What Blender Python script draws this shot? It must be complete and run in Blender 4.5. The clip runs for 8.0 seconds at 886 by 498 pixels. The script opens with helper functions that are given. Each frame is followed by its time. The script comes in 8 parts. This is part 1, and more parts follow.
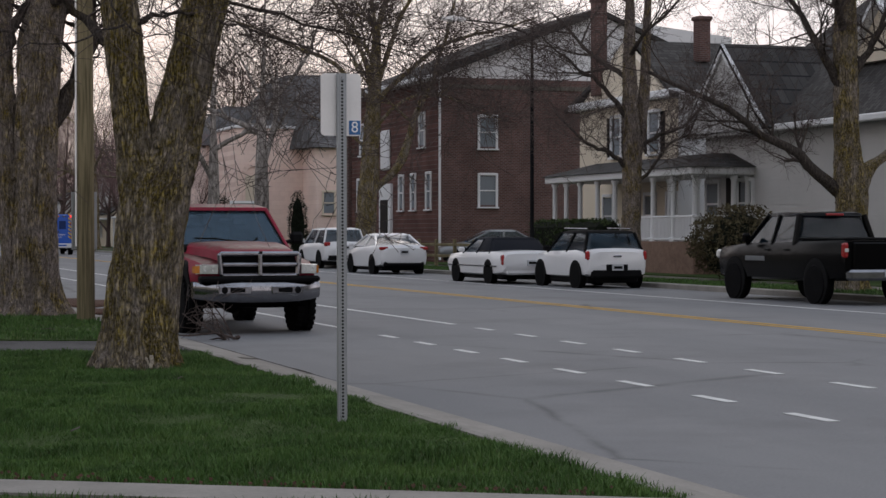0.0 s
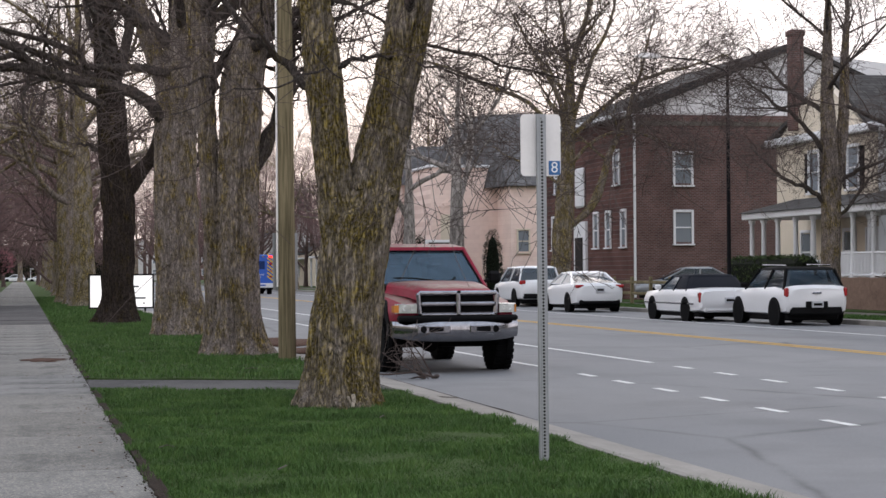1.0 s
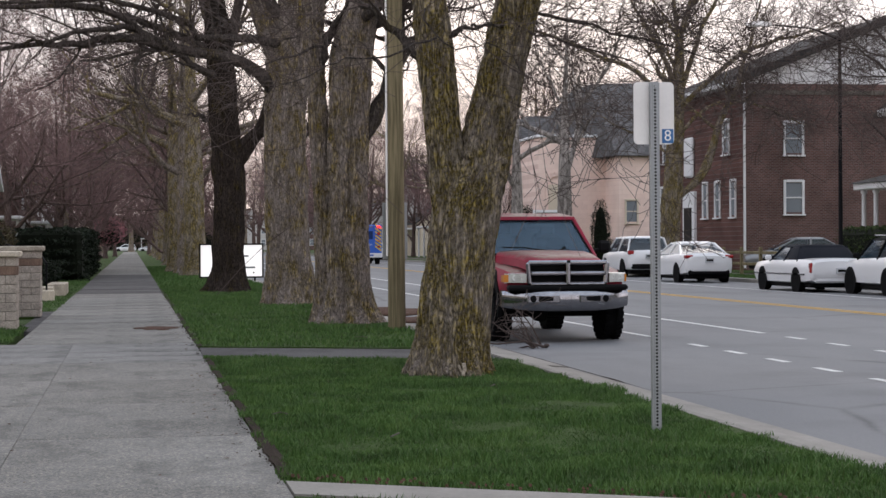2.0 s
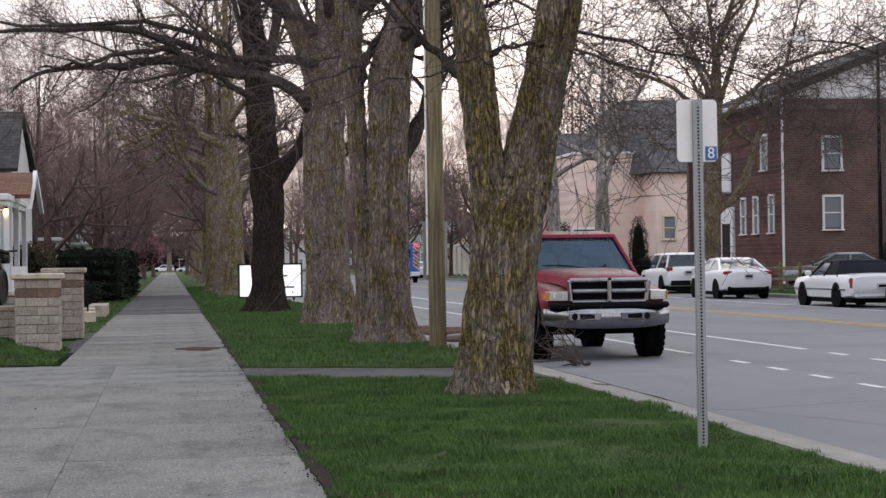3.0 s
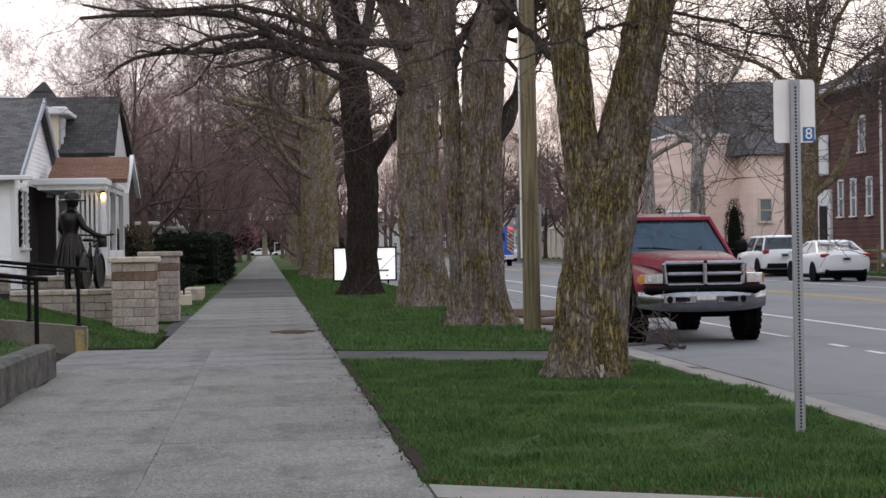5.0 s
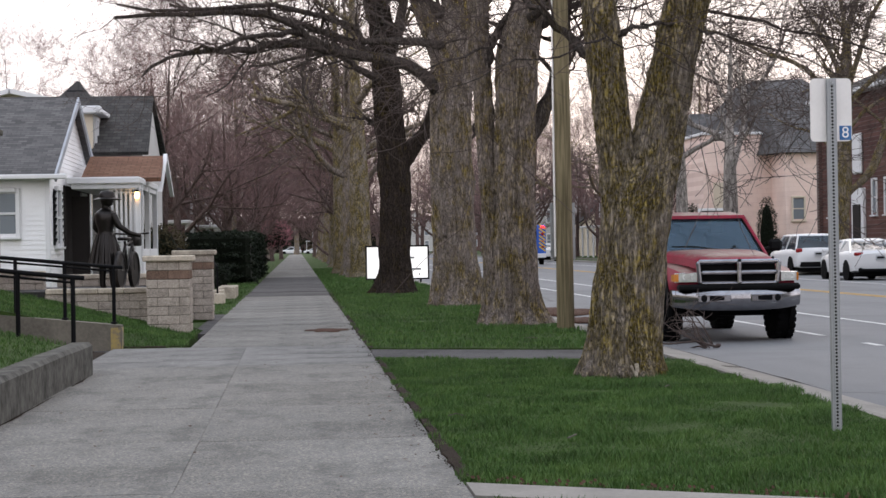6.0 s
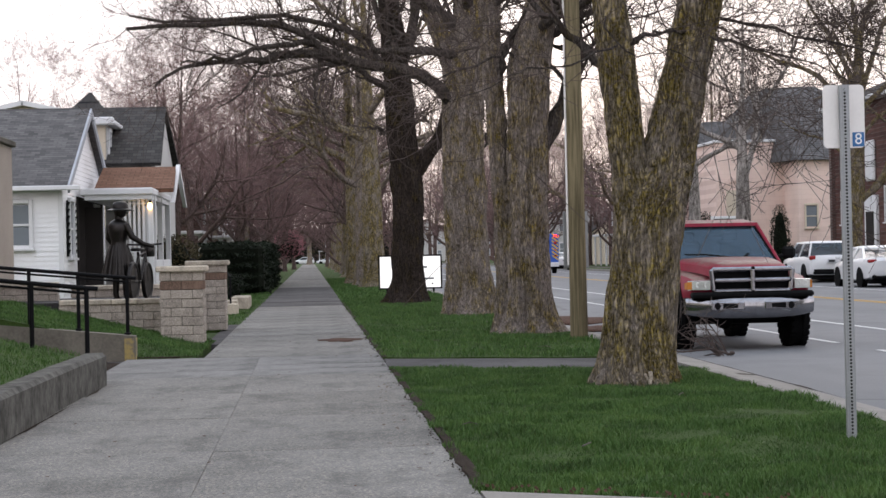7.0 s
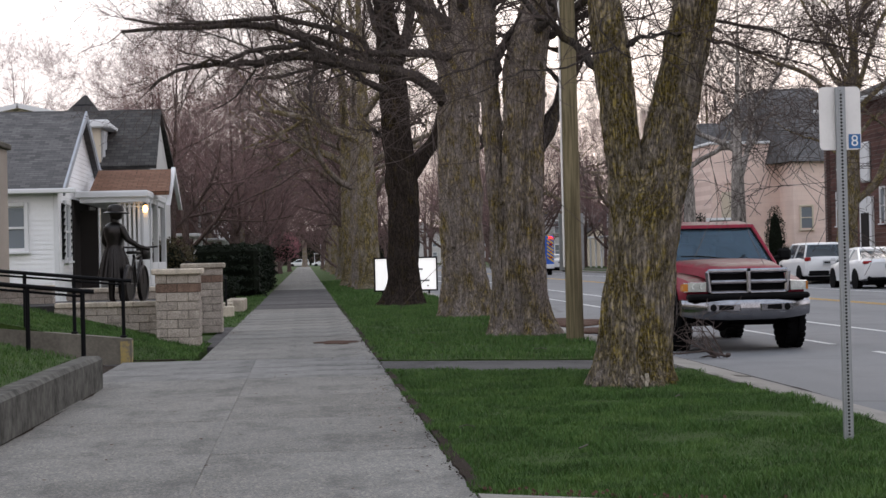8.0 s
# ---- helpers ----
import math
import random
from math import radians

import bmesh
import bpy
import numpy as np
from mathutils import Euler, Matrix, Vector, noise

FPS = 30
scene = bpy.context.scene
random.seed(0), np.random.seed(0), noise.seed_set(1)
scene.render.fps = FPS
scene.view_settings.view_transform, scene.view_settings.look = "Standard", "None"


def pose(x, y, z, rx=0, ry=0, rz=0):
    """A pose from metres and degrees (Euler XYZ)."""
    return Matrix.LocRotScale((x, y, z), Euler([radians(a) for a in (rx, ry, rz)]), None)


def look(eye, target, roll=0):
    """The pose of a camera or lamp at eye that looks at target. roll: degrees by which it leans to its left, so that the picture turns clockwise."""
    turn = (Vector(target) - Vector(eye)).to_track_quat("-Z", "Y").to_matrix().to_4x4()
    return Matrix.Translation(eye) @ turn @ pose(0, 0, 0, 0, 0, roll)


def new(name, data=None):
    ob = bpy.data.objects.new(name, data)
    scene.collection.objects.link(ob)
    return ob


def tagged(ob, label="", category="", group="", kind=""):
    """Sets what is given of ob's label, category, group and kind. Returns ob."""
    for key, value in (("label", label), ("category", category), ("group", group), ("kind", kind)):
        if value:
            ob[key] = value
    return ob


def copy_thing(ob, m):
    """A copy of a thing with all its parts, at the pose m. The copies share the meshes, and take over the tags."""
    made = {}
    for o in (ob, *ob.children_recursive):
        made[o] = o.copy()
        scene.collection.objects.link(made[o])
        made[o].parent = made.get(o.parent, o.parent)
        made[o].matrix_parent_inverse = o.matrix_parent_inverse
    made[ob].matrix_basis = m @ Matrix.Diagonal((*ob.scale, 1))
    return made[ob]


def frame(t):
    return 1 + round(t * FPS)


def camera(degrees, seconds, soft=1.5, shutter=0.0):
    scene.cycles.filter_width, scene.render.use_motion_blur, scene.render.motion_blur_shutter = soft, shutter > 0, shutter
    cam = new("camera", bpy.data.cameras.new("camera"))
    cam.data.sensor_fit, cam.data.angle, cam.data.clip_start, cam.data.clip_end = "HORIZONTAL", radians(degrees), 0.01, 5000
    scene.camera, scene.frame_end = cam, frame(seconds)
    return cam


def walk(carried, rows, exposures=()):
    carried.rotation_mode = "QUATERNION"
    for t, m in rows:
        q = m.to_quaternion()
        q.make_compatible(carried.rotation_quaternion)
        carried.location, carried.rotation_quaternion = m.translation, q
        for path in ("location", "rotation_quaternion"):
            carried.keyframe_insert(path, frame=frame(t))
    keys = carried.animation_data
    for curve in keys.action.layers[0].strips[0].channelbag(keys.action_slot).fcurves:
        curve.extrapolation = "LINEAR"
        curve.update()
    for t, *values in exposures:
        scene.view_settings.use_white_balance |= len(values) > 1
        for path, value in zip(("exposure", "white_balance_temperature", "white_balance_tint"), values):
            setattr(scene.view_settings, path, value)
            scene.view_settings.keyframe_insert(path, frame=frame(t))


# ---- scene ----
cam = camera(25.9, 8.0)
PATH = [
    (0, (0.244, 0.768, 1.41), (0.866, 2.669, 1.394), -0.0),
    (0.5, (0.219, 0.766, 1.421), (0.749, 2.694, 1.409), -0.5),
    (1, (0.178, 0.709, 1.424), (0.606, 2.663, 1.448), -0.4),
    (1.5, (0.131, 0.672, 1.414), (0.472, 2.642, 1.414), -0.5),
    (1.7, (0.141, 0.721, 1.412), (0.472, 2.693, 1.401), -0.4),
    (2.8, (0.108, 0.721, 1.41), (0.393, 2.701, 1.424), -0.6),
    (3, (0.078, 0.688, 1.421), (0.359, 2.668, 1.434), -0.8),
    (3.5, (0.065, 0.687, 1.419), (0.303, 2.672, 1.422), -0.4),
    (4, (0.069, 0.69, 1.421), (0.29, 2.678, 1.423), -0.5),
    (4.5, (0.068, 0.692, 1.418), (0.268, 2.681, 1.42), -0.9),
    (4.7, (0.092, 0.733, 1.416), (0.286, 2.724, 1.416), -0.9),
    (5.8, (0.064, 0.771, 1.416), (0.219, 2.765, 1.411), -0.9),
    (6, (0.052, 0.722, 1.42), (0.203, 2.716, 1.416), -0.9),
    (6.5, (0.047, 0.723, 1.418), (0.191, 2.718, 1.42), -1.2),
    (7, (0.049, 0.724, 1.415), (0.187, 2.719, 1.421), -1.2),
    (7.5, (0.052, 0.744, 1.417), (0.186, 2.739, 1.422), -1.3),
    (8, (0.038, 0.724, 1.419), (0.181, 2.718, 1.427), -1.3),
]
walk(cam, [(t, look(eye, target, roll)) for t, eye, target, roll in PATH], [(0, -0.18), (0.5, 0.38), (1.0, 0.62), (1.5, 0.47), (3.0, 0.55), (3.5, 0.45), (4.5, 0.38), (5.0, 0.48), (6.5, 0.70), (7.5, 0.60), (8.0, 0.42)])

# ---- light: an even, pale dusk sky ----
world = bpy.data.worlds.new("dusk_sky")
scene.world = world
world.use_nodes = True
wt = world.node_tree
wt.nodes.clear()
w_out = wt.nodes.new("ShaderNodeOutputWorld")
w_bg = wt.nodes.new("ShaderNodeBackground")
w_sky = wt.nodes.new("ShaderNodeTexSky")
w_sky.sky_type, w_sky.sun_disc = "NISHITA", False
w_sky.sun_elevation, w_sky.sun_rotation = radians(6), radians(10)
w_sky.dust_density = 2.0
w_tc = wt.nodes.new("ShaderNodeTexCoord")
w_cloud = wt.nodes.new("ShaderNodeTexNoise")
w_cloud.inputs["Scale"].default_value, w_cloud.inputs["Detail"].default_value = 3.0, 5.0
w_map = wt.nodes.new("ShaderNodeMapping")
w_map.inputs["Scale"].default_value = (1, 1, 3)
w_ramp = wt.nodes.new("ShaderNodeValToRGB")
w_ramp.color_ramp.elements[0].position, w_ramp.color_ramp.elements[0].color = 0.3, (0.88, 0.88, 0.88, 1)
w_ramp.color_ramp.elements[1].position, w_ramp.color_ramp.elements[1].color = 0.7, (1.0, 1.0, 1.0, 1)
w_sep = wt.nodes.new("ShaderNodeSeparateXYZ")
w_height = wt.nodes.new("ShaderNodeValToRGB")
w_height.color_ramp.elements[0].position, w_height.color_ramp.elements[0].color = 0.02, (13.2, 12.0, 12.3, 1)
w_height.color_ramp.elements[1].position, w_height.color_ramp.elements[1].color = 0.75, (8.1, 8.9, 10.5, 1)
w_mid = w_height.color_ramp.elements.new(0.22)
w_mid.color = (13.6, 13.1, 13.6, 1)
w_cloudy = wt.nodes.new("ShaderNodeMix")
w_cloudy.data_type, w_cloudy.blend_type = "RGBA", "MULTIPLY"
w_cloudy.inputs[0].default_value = 1.0
w_mix = wt.nodes.new("ShaderNodeMix")
w_mix.data_type = "RGBA"
w_mix.inputs[0].default_value = 0.95
wt.links.new(w_tc.outputs["Generated"], w_map.inputs[0])
wt.links.new(w_map.outputs[0], w_cloud.inputs["Vector"])
wt.links.new(w_cloud.outputs[0], w_ramp.inputs[0])
wt.links.new(w_sky.outputs[0], w_mix.inputs[6])
wt.links.new(w_tc.outputs["Generated"], w_sep.inputs[0])
wt.links.new(w_sep.outputs[2], w_height.inputs[0])
wt.links.new(w_height.outputs[0], w_cloudy.inputs[6])
wt.links.new(w_ramp.outputs[0], w_cloudy.inputs[7])
wt.links.new(w_cloudy.outputs[2], w_mix.inputs[7])
wt.links.new(w_mix.outputs[2], w_bg.inputs[0])
w_bg.inputs[1].default_value = 0.1
wt.links.new(w_bg.outputs[0], w_out.inputs[0])

sun_data = bpy.data.lights.new("sun", "SUN")
sun_data.energy, sun_data.angle, sun_data.color = 0.5, radians(25), (1.0, 0.88, 0.8)
sun = new("sun", sun_data)
sun.matrix_world = look((0, 0, 50), (-12, -30, 20))


# ---- materials ----
def node_mat(name):
    m = bpy.data.materials.new(name)
    m.use_nodes = True
    nt = m.node_tree
    return m, nt, nt.nodes["Principled BSDF"]


def tex_noise(nt, vec, scale, detail=4.0, rough=0.55):
    n = nt.nodes.new("ShaderNodeTexNoise")
    n.inputs["Scale"].default_value, n.inputs["Detail"].default_value = scale, detail
    n.inputs["Roughness"].default_value = rough
    nt.links.new(vec, n.inputs["Vector"])
    return n.outputs[0]


def mapped(nt, scale=(1, 1, 1), rot=(0, 0, 0), kind="Object"):
    tc = nt.nodes.new("ShaderNodeTexCoord")
    mp = nt.nodes.new("ShaderNodeMapping")
    mp.inputs["Scale"].default_value, mp.inputs["Rotation"].default_value = scale, rot
    nt.links.new(tc.outputs[kind], mp.inputs[0])
    return mp.outputs[0]


def ramp(nt, fac, stops):
    r = nt.nodes.new("ShaderNodeValToRGB")
    els = r.color_ramp.elements
    while len(els) < len(stops):
        els.new(0.5)
    for e, (p, c) in zip(els, stops):
        e.position, e.color = p, (*c, 1)
    nt.links.new(fac, r.inputs[0])
    return r.outputs[0]


def mix(nt, fac, a, b, mode="MIX"):
    n = nt.nodes.new("ShaderNodeMix")
    n.data_type, n.blend_type = "RGBA", mode
    for sock, v in ((n.inputs[0], fac), (n.inputs[6], a), (n.inputs[7], b)):
        if isinstance(v, (int, float)):
            sock.default_value = v
        elif isinstance(v, tuple):
            sock.default_value = (*v, 1)
        else:
            nt.links.new(v, sock)
    return n.outputs[2]


def bump(nt, bsdf, height, strength=0.3, distance=0.01):
    b = nt.nodes.new("ShaderNodeBump")
    b.inputs["Strength"].default_value, b.inputs["Distance"].default_value = strength, distance
    nt.links.new(height, b.inputs["Height"])
    nt.links.new(b.outputs[0], bsdf.inputs["Normal"])


def shade(c, k):
    return tuple(min(1.0, v * k) for v in c)


def plain(name, col, rough=0.6, metal=0.0, big=0.7, fine=30.0, vary=0.18, rel=0.15, dist=0.004, coat=0.0):
    """A surface with broad stains and fine grain."""
    m, nt, b = node_mat(name)
    v = mapped(nt)
    n1, n2 = tex_noise(nt, v, big, 5), tex_noise(nt, v, fine, 3)
    c = ramp(nt, n1, [(0.3, shade(col, 1 - vary)), (0.7, shade(col, 1 + vary))])
    c2 = mix(nt, 0.35, c, ramp(nt, n2, [(0.3, shade(col, 1 - vary)), (0.7, shade(col, 1 + vary))]))
    nt.links.new(c2, b.inputs["Base Color"])
    b.inputs["Roughness"].default_value, b.inputs["Metallic"].default_value = rough, metal
    b.inputs["Specular IOR Level"].default_value = 0.12 if rough > 0.75 else (0.3 if rough > 0.5 else 0.5)
    b.inputs["Coat Weight"].default_value = coat
    b.inputs["Coat Roughness"].default_value = 0.06
    if rel:
        bump(nt, b, n2, rel, dist)
    return m


def lamp_mat(name, col, strength):
    m, nt, b = node_mat(name)
    b.inputs["Base Color"].default_value = (*col, 1)
    b.inputs["Emission Color"].default_value = (*col, 1)
    b.inputs["Emission Strength"].default_value = strength
    b.inputs["Roughness"].default_value = 0.2
    return m


def glass_mat(name, col, trans=0.9, rough=0.03):
    m, nt, b = node_mat(name)
    b.inputs["Base Color"].default_value = (*col, 1)
    b.inputs["Roughness"].default_value = rough
    b.inputs["Transmission Weight"].default_value = trans
    b.inputs["IOR"].default_value = 1.45
    return m


def bark_mat(name, col, moss, moss_amount=0.5, ridge=9.0):
    m, nt, b = node_mat(name)
    v = mapped(nt, (1, 1, 0.2))
    vo = nt.nodes.new("ShaderNodeTexVoronoi")
    vo.feature = "DISTANCE_TO_EDGE"
    vo.inputs["Scale"].default_value = ridge
    warp = nt.nodes.new("ShaderNodeVectorMath")
    wn = nt.nodes.new("ShaderNodeTexNoise")
    wn.inputs["Scale"].default_value, wn.inputs["Detail"].default_value = 6.0, 4.0
    nt.links.new(v, wn.inputs["Vector"])
    sc = nt.nodes.new("ShaderNodeVectorMath")
    sc.operation = "SCALE"
    sc.inputs[3].default_value = 0.42
    nt.links.new(wn.outputs[1], sc.inputs[0])
    nt.links.new(v, warp.inputs[0])
    nt.links.new(sc.outputs[0], warp.inputs[1])
    nt.links.new(warp.outputs[0], vo.inputs["Vector"])
    fine = tex_noise(nt, mapped(nt, (1, 1, 0.55)), 30, 6, 0.75)
    # crevice shade painted into the bark colour: furrow bottoms go near black
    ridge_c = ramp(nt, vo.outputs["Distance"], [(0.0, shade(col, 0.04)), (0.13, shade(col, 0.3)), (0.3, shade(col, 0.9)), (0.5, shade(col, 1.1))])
    c = mix(nt, 0.5, ridge_c, ramp(nt, fine, [(0.34, shade(col, 0.25)), (0.68, shade(col, 1.9))]))
    patch = tex_noise(nt, mapped(nt, (1, 1, 0.55)), 3.2, 9, 0.75)
    mask = ramp(nt, patch, [(0.62 - 0.3 * moss_amount, (0, 0, 0)), (0.78 - 0.3 * moss_amount, (1, 1, 1))])
    speck = ramp(nt, tex_noise(nt, mapped(nt), 34, 4), [(0.32, (0.25,) * 3), (0.55, (0.95,) * 3)])
    mm = mix(nt, 1.0, mask, speck, "MULTIPLY")
    # the same crevice shade, multiplied into the moss colour
    furrow_shade = ramp(nt, vo.outputs["Distance"], [(0.0, (0.12,) * 3), (0.12, (0.5,) * 3), (0.35, (1.15,) * 3)])
    crust = mix(nt, 1.0, ramp(nt, fine, [(0.35, shade(moss, 0.5)), (0.65, shade(moss, 1.3))]), furrow_shade, "MULTIPLY")
    c = mix(nt, mm, c, crust)
    bare = ramp(nt, tex_noise(nt, mapped(nt, (1, 1, 0.4)), 9, 5, 0.7), [(0.72, (0,) * 3), (0.78, (0.6,) * 3)])
    c = mix(nt, bare, c, shade(col, 2.1))
    nt.links.new(c, b.inputs["Base Color"])
    b.inputs["Roughness"].default_value = 0.95
    b.inputs["Specular IOR Level"].default_value = 0.08
    h = mix(nt, 0.4, ramp(nt, vo.outputs["Distance"], [(0.0, (0,) * 3), (0.3, (1,) * 3)]), fine)
    bump(nt, b, h, 1.0, 0.035)
    return m


def brick_mat(name, c1, c2, mortar, bw=0.21, bh=0.067, gap=0.01, rot=(1.5708, 0, 0), rel=0.4, extra=0.25):
    """Running bond (or shingle) courses at real size on one face's plane."""
    m, nt, b = node_mat(name)
    v = mapped(nt, (1, 1, 1), rot)
    t = nt.nodes.new("ShaderNodeTexBrick")
    t.inputs["Color1"].default_value, t.inputs["Color2"].default_value = (*c1, 1), (*c2, 1)
    t.inputs["Mortar"].default_value = (*mortar, 1)
    t.inputs["Scale"].default_value = 1.0
    t.inputs["Mortar Size"].default_value = gap
    t.inputs["Brick Width"].default_value, t.inputs["Row Height"].default_value = bw, bh
    nt.links.new(v, t.inputs["Vector"])
    n = tex_noise(nt, mapped(nt), 0.8, 6)
    c = mix(nt, extra * 2, t.outputs[0], ramp(nt, n, [(0.3, (0.55,) * 3), (0.7, (1.0,) * 3)]), "MULTIPLY")
    nt.links.new(c, b.inputs["Base Color"])
    b.inputs["Roughness"].default_value = 0.9
    b.inputs["Specular IOR Level"].default_value = 0.12
    bump(nt, b, t.outputs[1], -rel, 0.01)
    return m


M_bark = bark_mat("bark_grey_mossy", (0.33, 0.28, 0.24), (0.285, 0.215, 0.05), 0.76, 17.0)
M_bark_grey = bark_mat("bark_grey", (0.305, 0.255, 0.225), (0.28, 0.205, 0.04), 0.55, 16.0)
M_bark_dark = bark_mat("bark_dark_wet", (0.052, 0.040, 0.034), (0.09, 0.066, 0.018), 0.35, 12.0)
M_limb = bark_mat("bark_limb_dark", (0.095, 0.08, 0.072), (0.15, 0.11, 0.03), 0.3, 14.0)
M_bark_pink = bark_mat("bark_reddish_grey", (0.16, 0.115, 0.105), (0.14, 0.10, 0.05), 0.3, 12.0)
M_twig = plain("twig_brown", (0.08, 0.062, 0.056), 0.9, vary=0.3, rel=0)
M_twig_red = plain("twig_reddish", (0.185, 0.12, 0.115), 0.9, vary=0.3, rel=0)
M_birch = bark_mat("bark_pale_mottled", (0.42, 0.38, 0.35), (0.12, 0.10, 0.08), 0.55, 4.0)
M_white_line = plain("road_paint_white", (0.55, 0.55, 0.54), 0.8, vary=0.25, fine=14, big=3)
M_yellow_line = plain("road_paint_yellow", (0.50, 0.30, 0.06), 0.8, vary=0.25, fine=14, big=3)
M_concrete_old = plain("concrete_weathered", (0.115, 0.105, 0.09), 0.9, big=1.6, fine=18, vary=0.5, rel=0.5, dist=0.01)
M_kerb = plain("kerb_concrete", (0.24, 0.225, 0.205), 0.9, big=1.5, fine=35, vary=0.25, rel=0.4, dist=0.006)
M_soil = plain("bare_soil", (0.028, 0.020, 0.015), 1.0, big=4, fine=30, vary=0.35, rel=0.8, dist=0.03)
M_steel = plain("galvanised_steel", (0.33, 0.34, 0.35), 0.5, 0.6, big=5, fine=60, vary=0.12, rel=0.1)
M_sign_back = plain("sign_back_aluminium", (0.80, 0.77, 0.75), 0.55, 0.25, big=4, fine=40, vary=0.06, rel=0.03)
M_hole = plain("dark_hole", (0.02, 0.02, 0.02), 0.9, rel=0)
M_blue_tag = plain("blue_sticker", (0.03, 0.13, 0.33), 0.5, rel=0)
M_white = plain("white_paint", (0.82, 0.82, 0.83), 0.55, big=1.3, vary=0.06, rel=0.08)
M_black = plain("black_paint_metal", (0.006, 0.006, 0.007), 0.8, 0.0, vary=0.3, rel=0.1)


def pole_mat():
    m, nt, b = node_mat("weathered_pole_wood")
    n1, n2 = tex_noise(nt, mapped(nt, (1, 1, 0.04)), 30, 5), tex_noise(nt, mapped(nt, (1, 1, 0.3)), 2.5, 5)
    c = mix(nt, 0.45, ramp(nt, n1, [(0.36, (0.06, 0.05, 0.028)), (0.64, (0.25, 0.205, 0.125))]), ramp(nt, n2, [(0.35, (0.10, 0.085, 0.05)), (0.65, (0.23, 0.19, 0.115))]))
    nt.links.new(c, b.inputs["Base Color"])
    b.inputs["Roughness"].default_value, b.inputs["Specular IOR Level"].default_value = 0.9, 0.1
    bump(nt, b, n1, 0.5, 0.008)
    return m


M_wood_pole = pole_mat()
M_stained = plain("stained_dark_concrete", (0.085, 0.082, 0.074), 0.9, big=3.5, fine=14, vary=0.7, rel=0.5, dist=0.01)


def road_mat():
    m, nt, b = node_mat("worn_asphalt")
    v = mapped(nt)
    n1 = tex_noise(nt, mapped(nt, (1, 0.15, 1)), 0.55, 5)
    n2 = tex_noise(nt, v, 45, 4, 0.7)
    n3 = tex_noise(nt, v, 0.35, 6, 0.6)
    c = ramp(nt, n1, [(0.3, (0.125, 0.13, 0.14)), (0.7, (0.185, 0.187, 0.193))])
    c = mix(nt, 0.3, c, ramp(nt, n2, [(0.3, (0.08, 0.08, 0.085)), (0.7, (0.22, 0.22, 0.22))]))
    c = mix(nt, ramp(nt, n3, [(0.52, (0,) * 3), (0.66, (0.5,) * 3)]), c, (0.10, 0.10, 0.107))
    vo = nt.nodes.new("ShaderNodeTexVoronoi")
    vo.feature = "DISTANCE_TO_EDGE"
    vo.inputs["Scale"].default_value = 0.16
    wob = nt.nodes.new("ShaderNodeMix")
    wob.data_type = "VECTOR"
    wob.inputs[0].default_value = 0.12
    nn = nt.nodes.new("ShaderNodeTexNoise")
    nn.inputs["Scale"].default_value, nn.inputs["Detail"].default_value = 1.2, 6
    nt.links.new(v, nn.inputs["Vector"])
    nt.links.new(v, wob.inputs[4])
    nt.links.new(nn.outputs[1], wob.inputs[5])
    nt.links.new(wob.outputs[1], vo.inputs["Vector"])
    crack = ramp(nt, vo.outputs["Distance"], [(0.0, (1,) * 3), (0.009, (0,) * 3)])
    c = mix(nt, mix(nt, 1.0, crack, ramp(nt, n3, [(0.44, (0,) * 3), (0.56, (0.55,) * 3)]), "MULTIPLY"), c, (0.035, 0.035, 0.037))
    nt.links.new(c, b.inputs["Base Color"])
    b.inputs["Roughness"].default_value = 0.82
    b.inputs["Specular IOR Level"].default_value = 0.3
    bump(nt, b, n2, 0.4, 0.006)
    return m


M_road = road_mat()


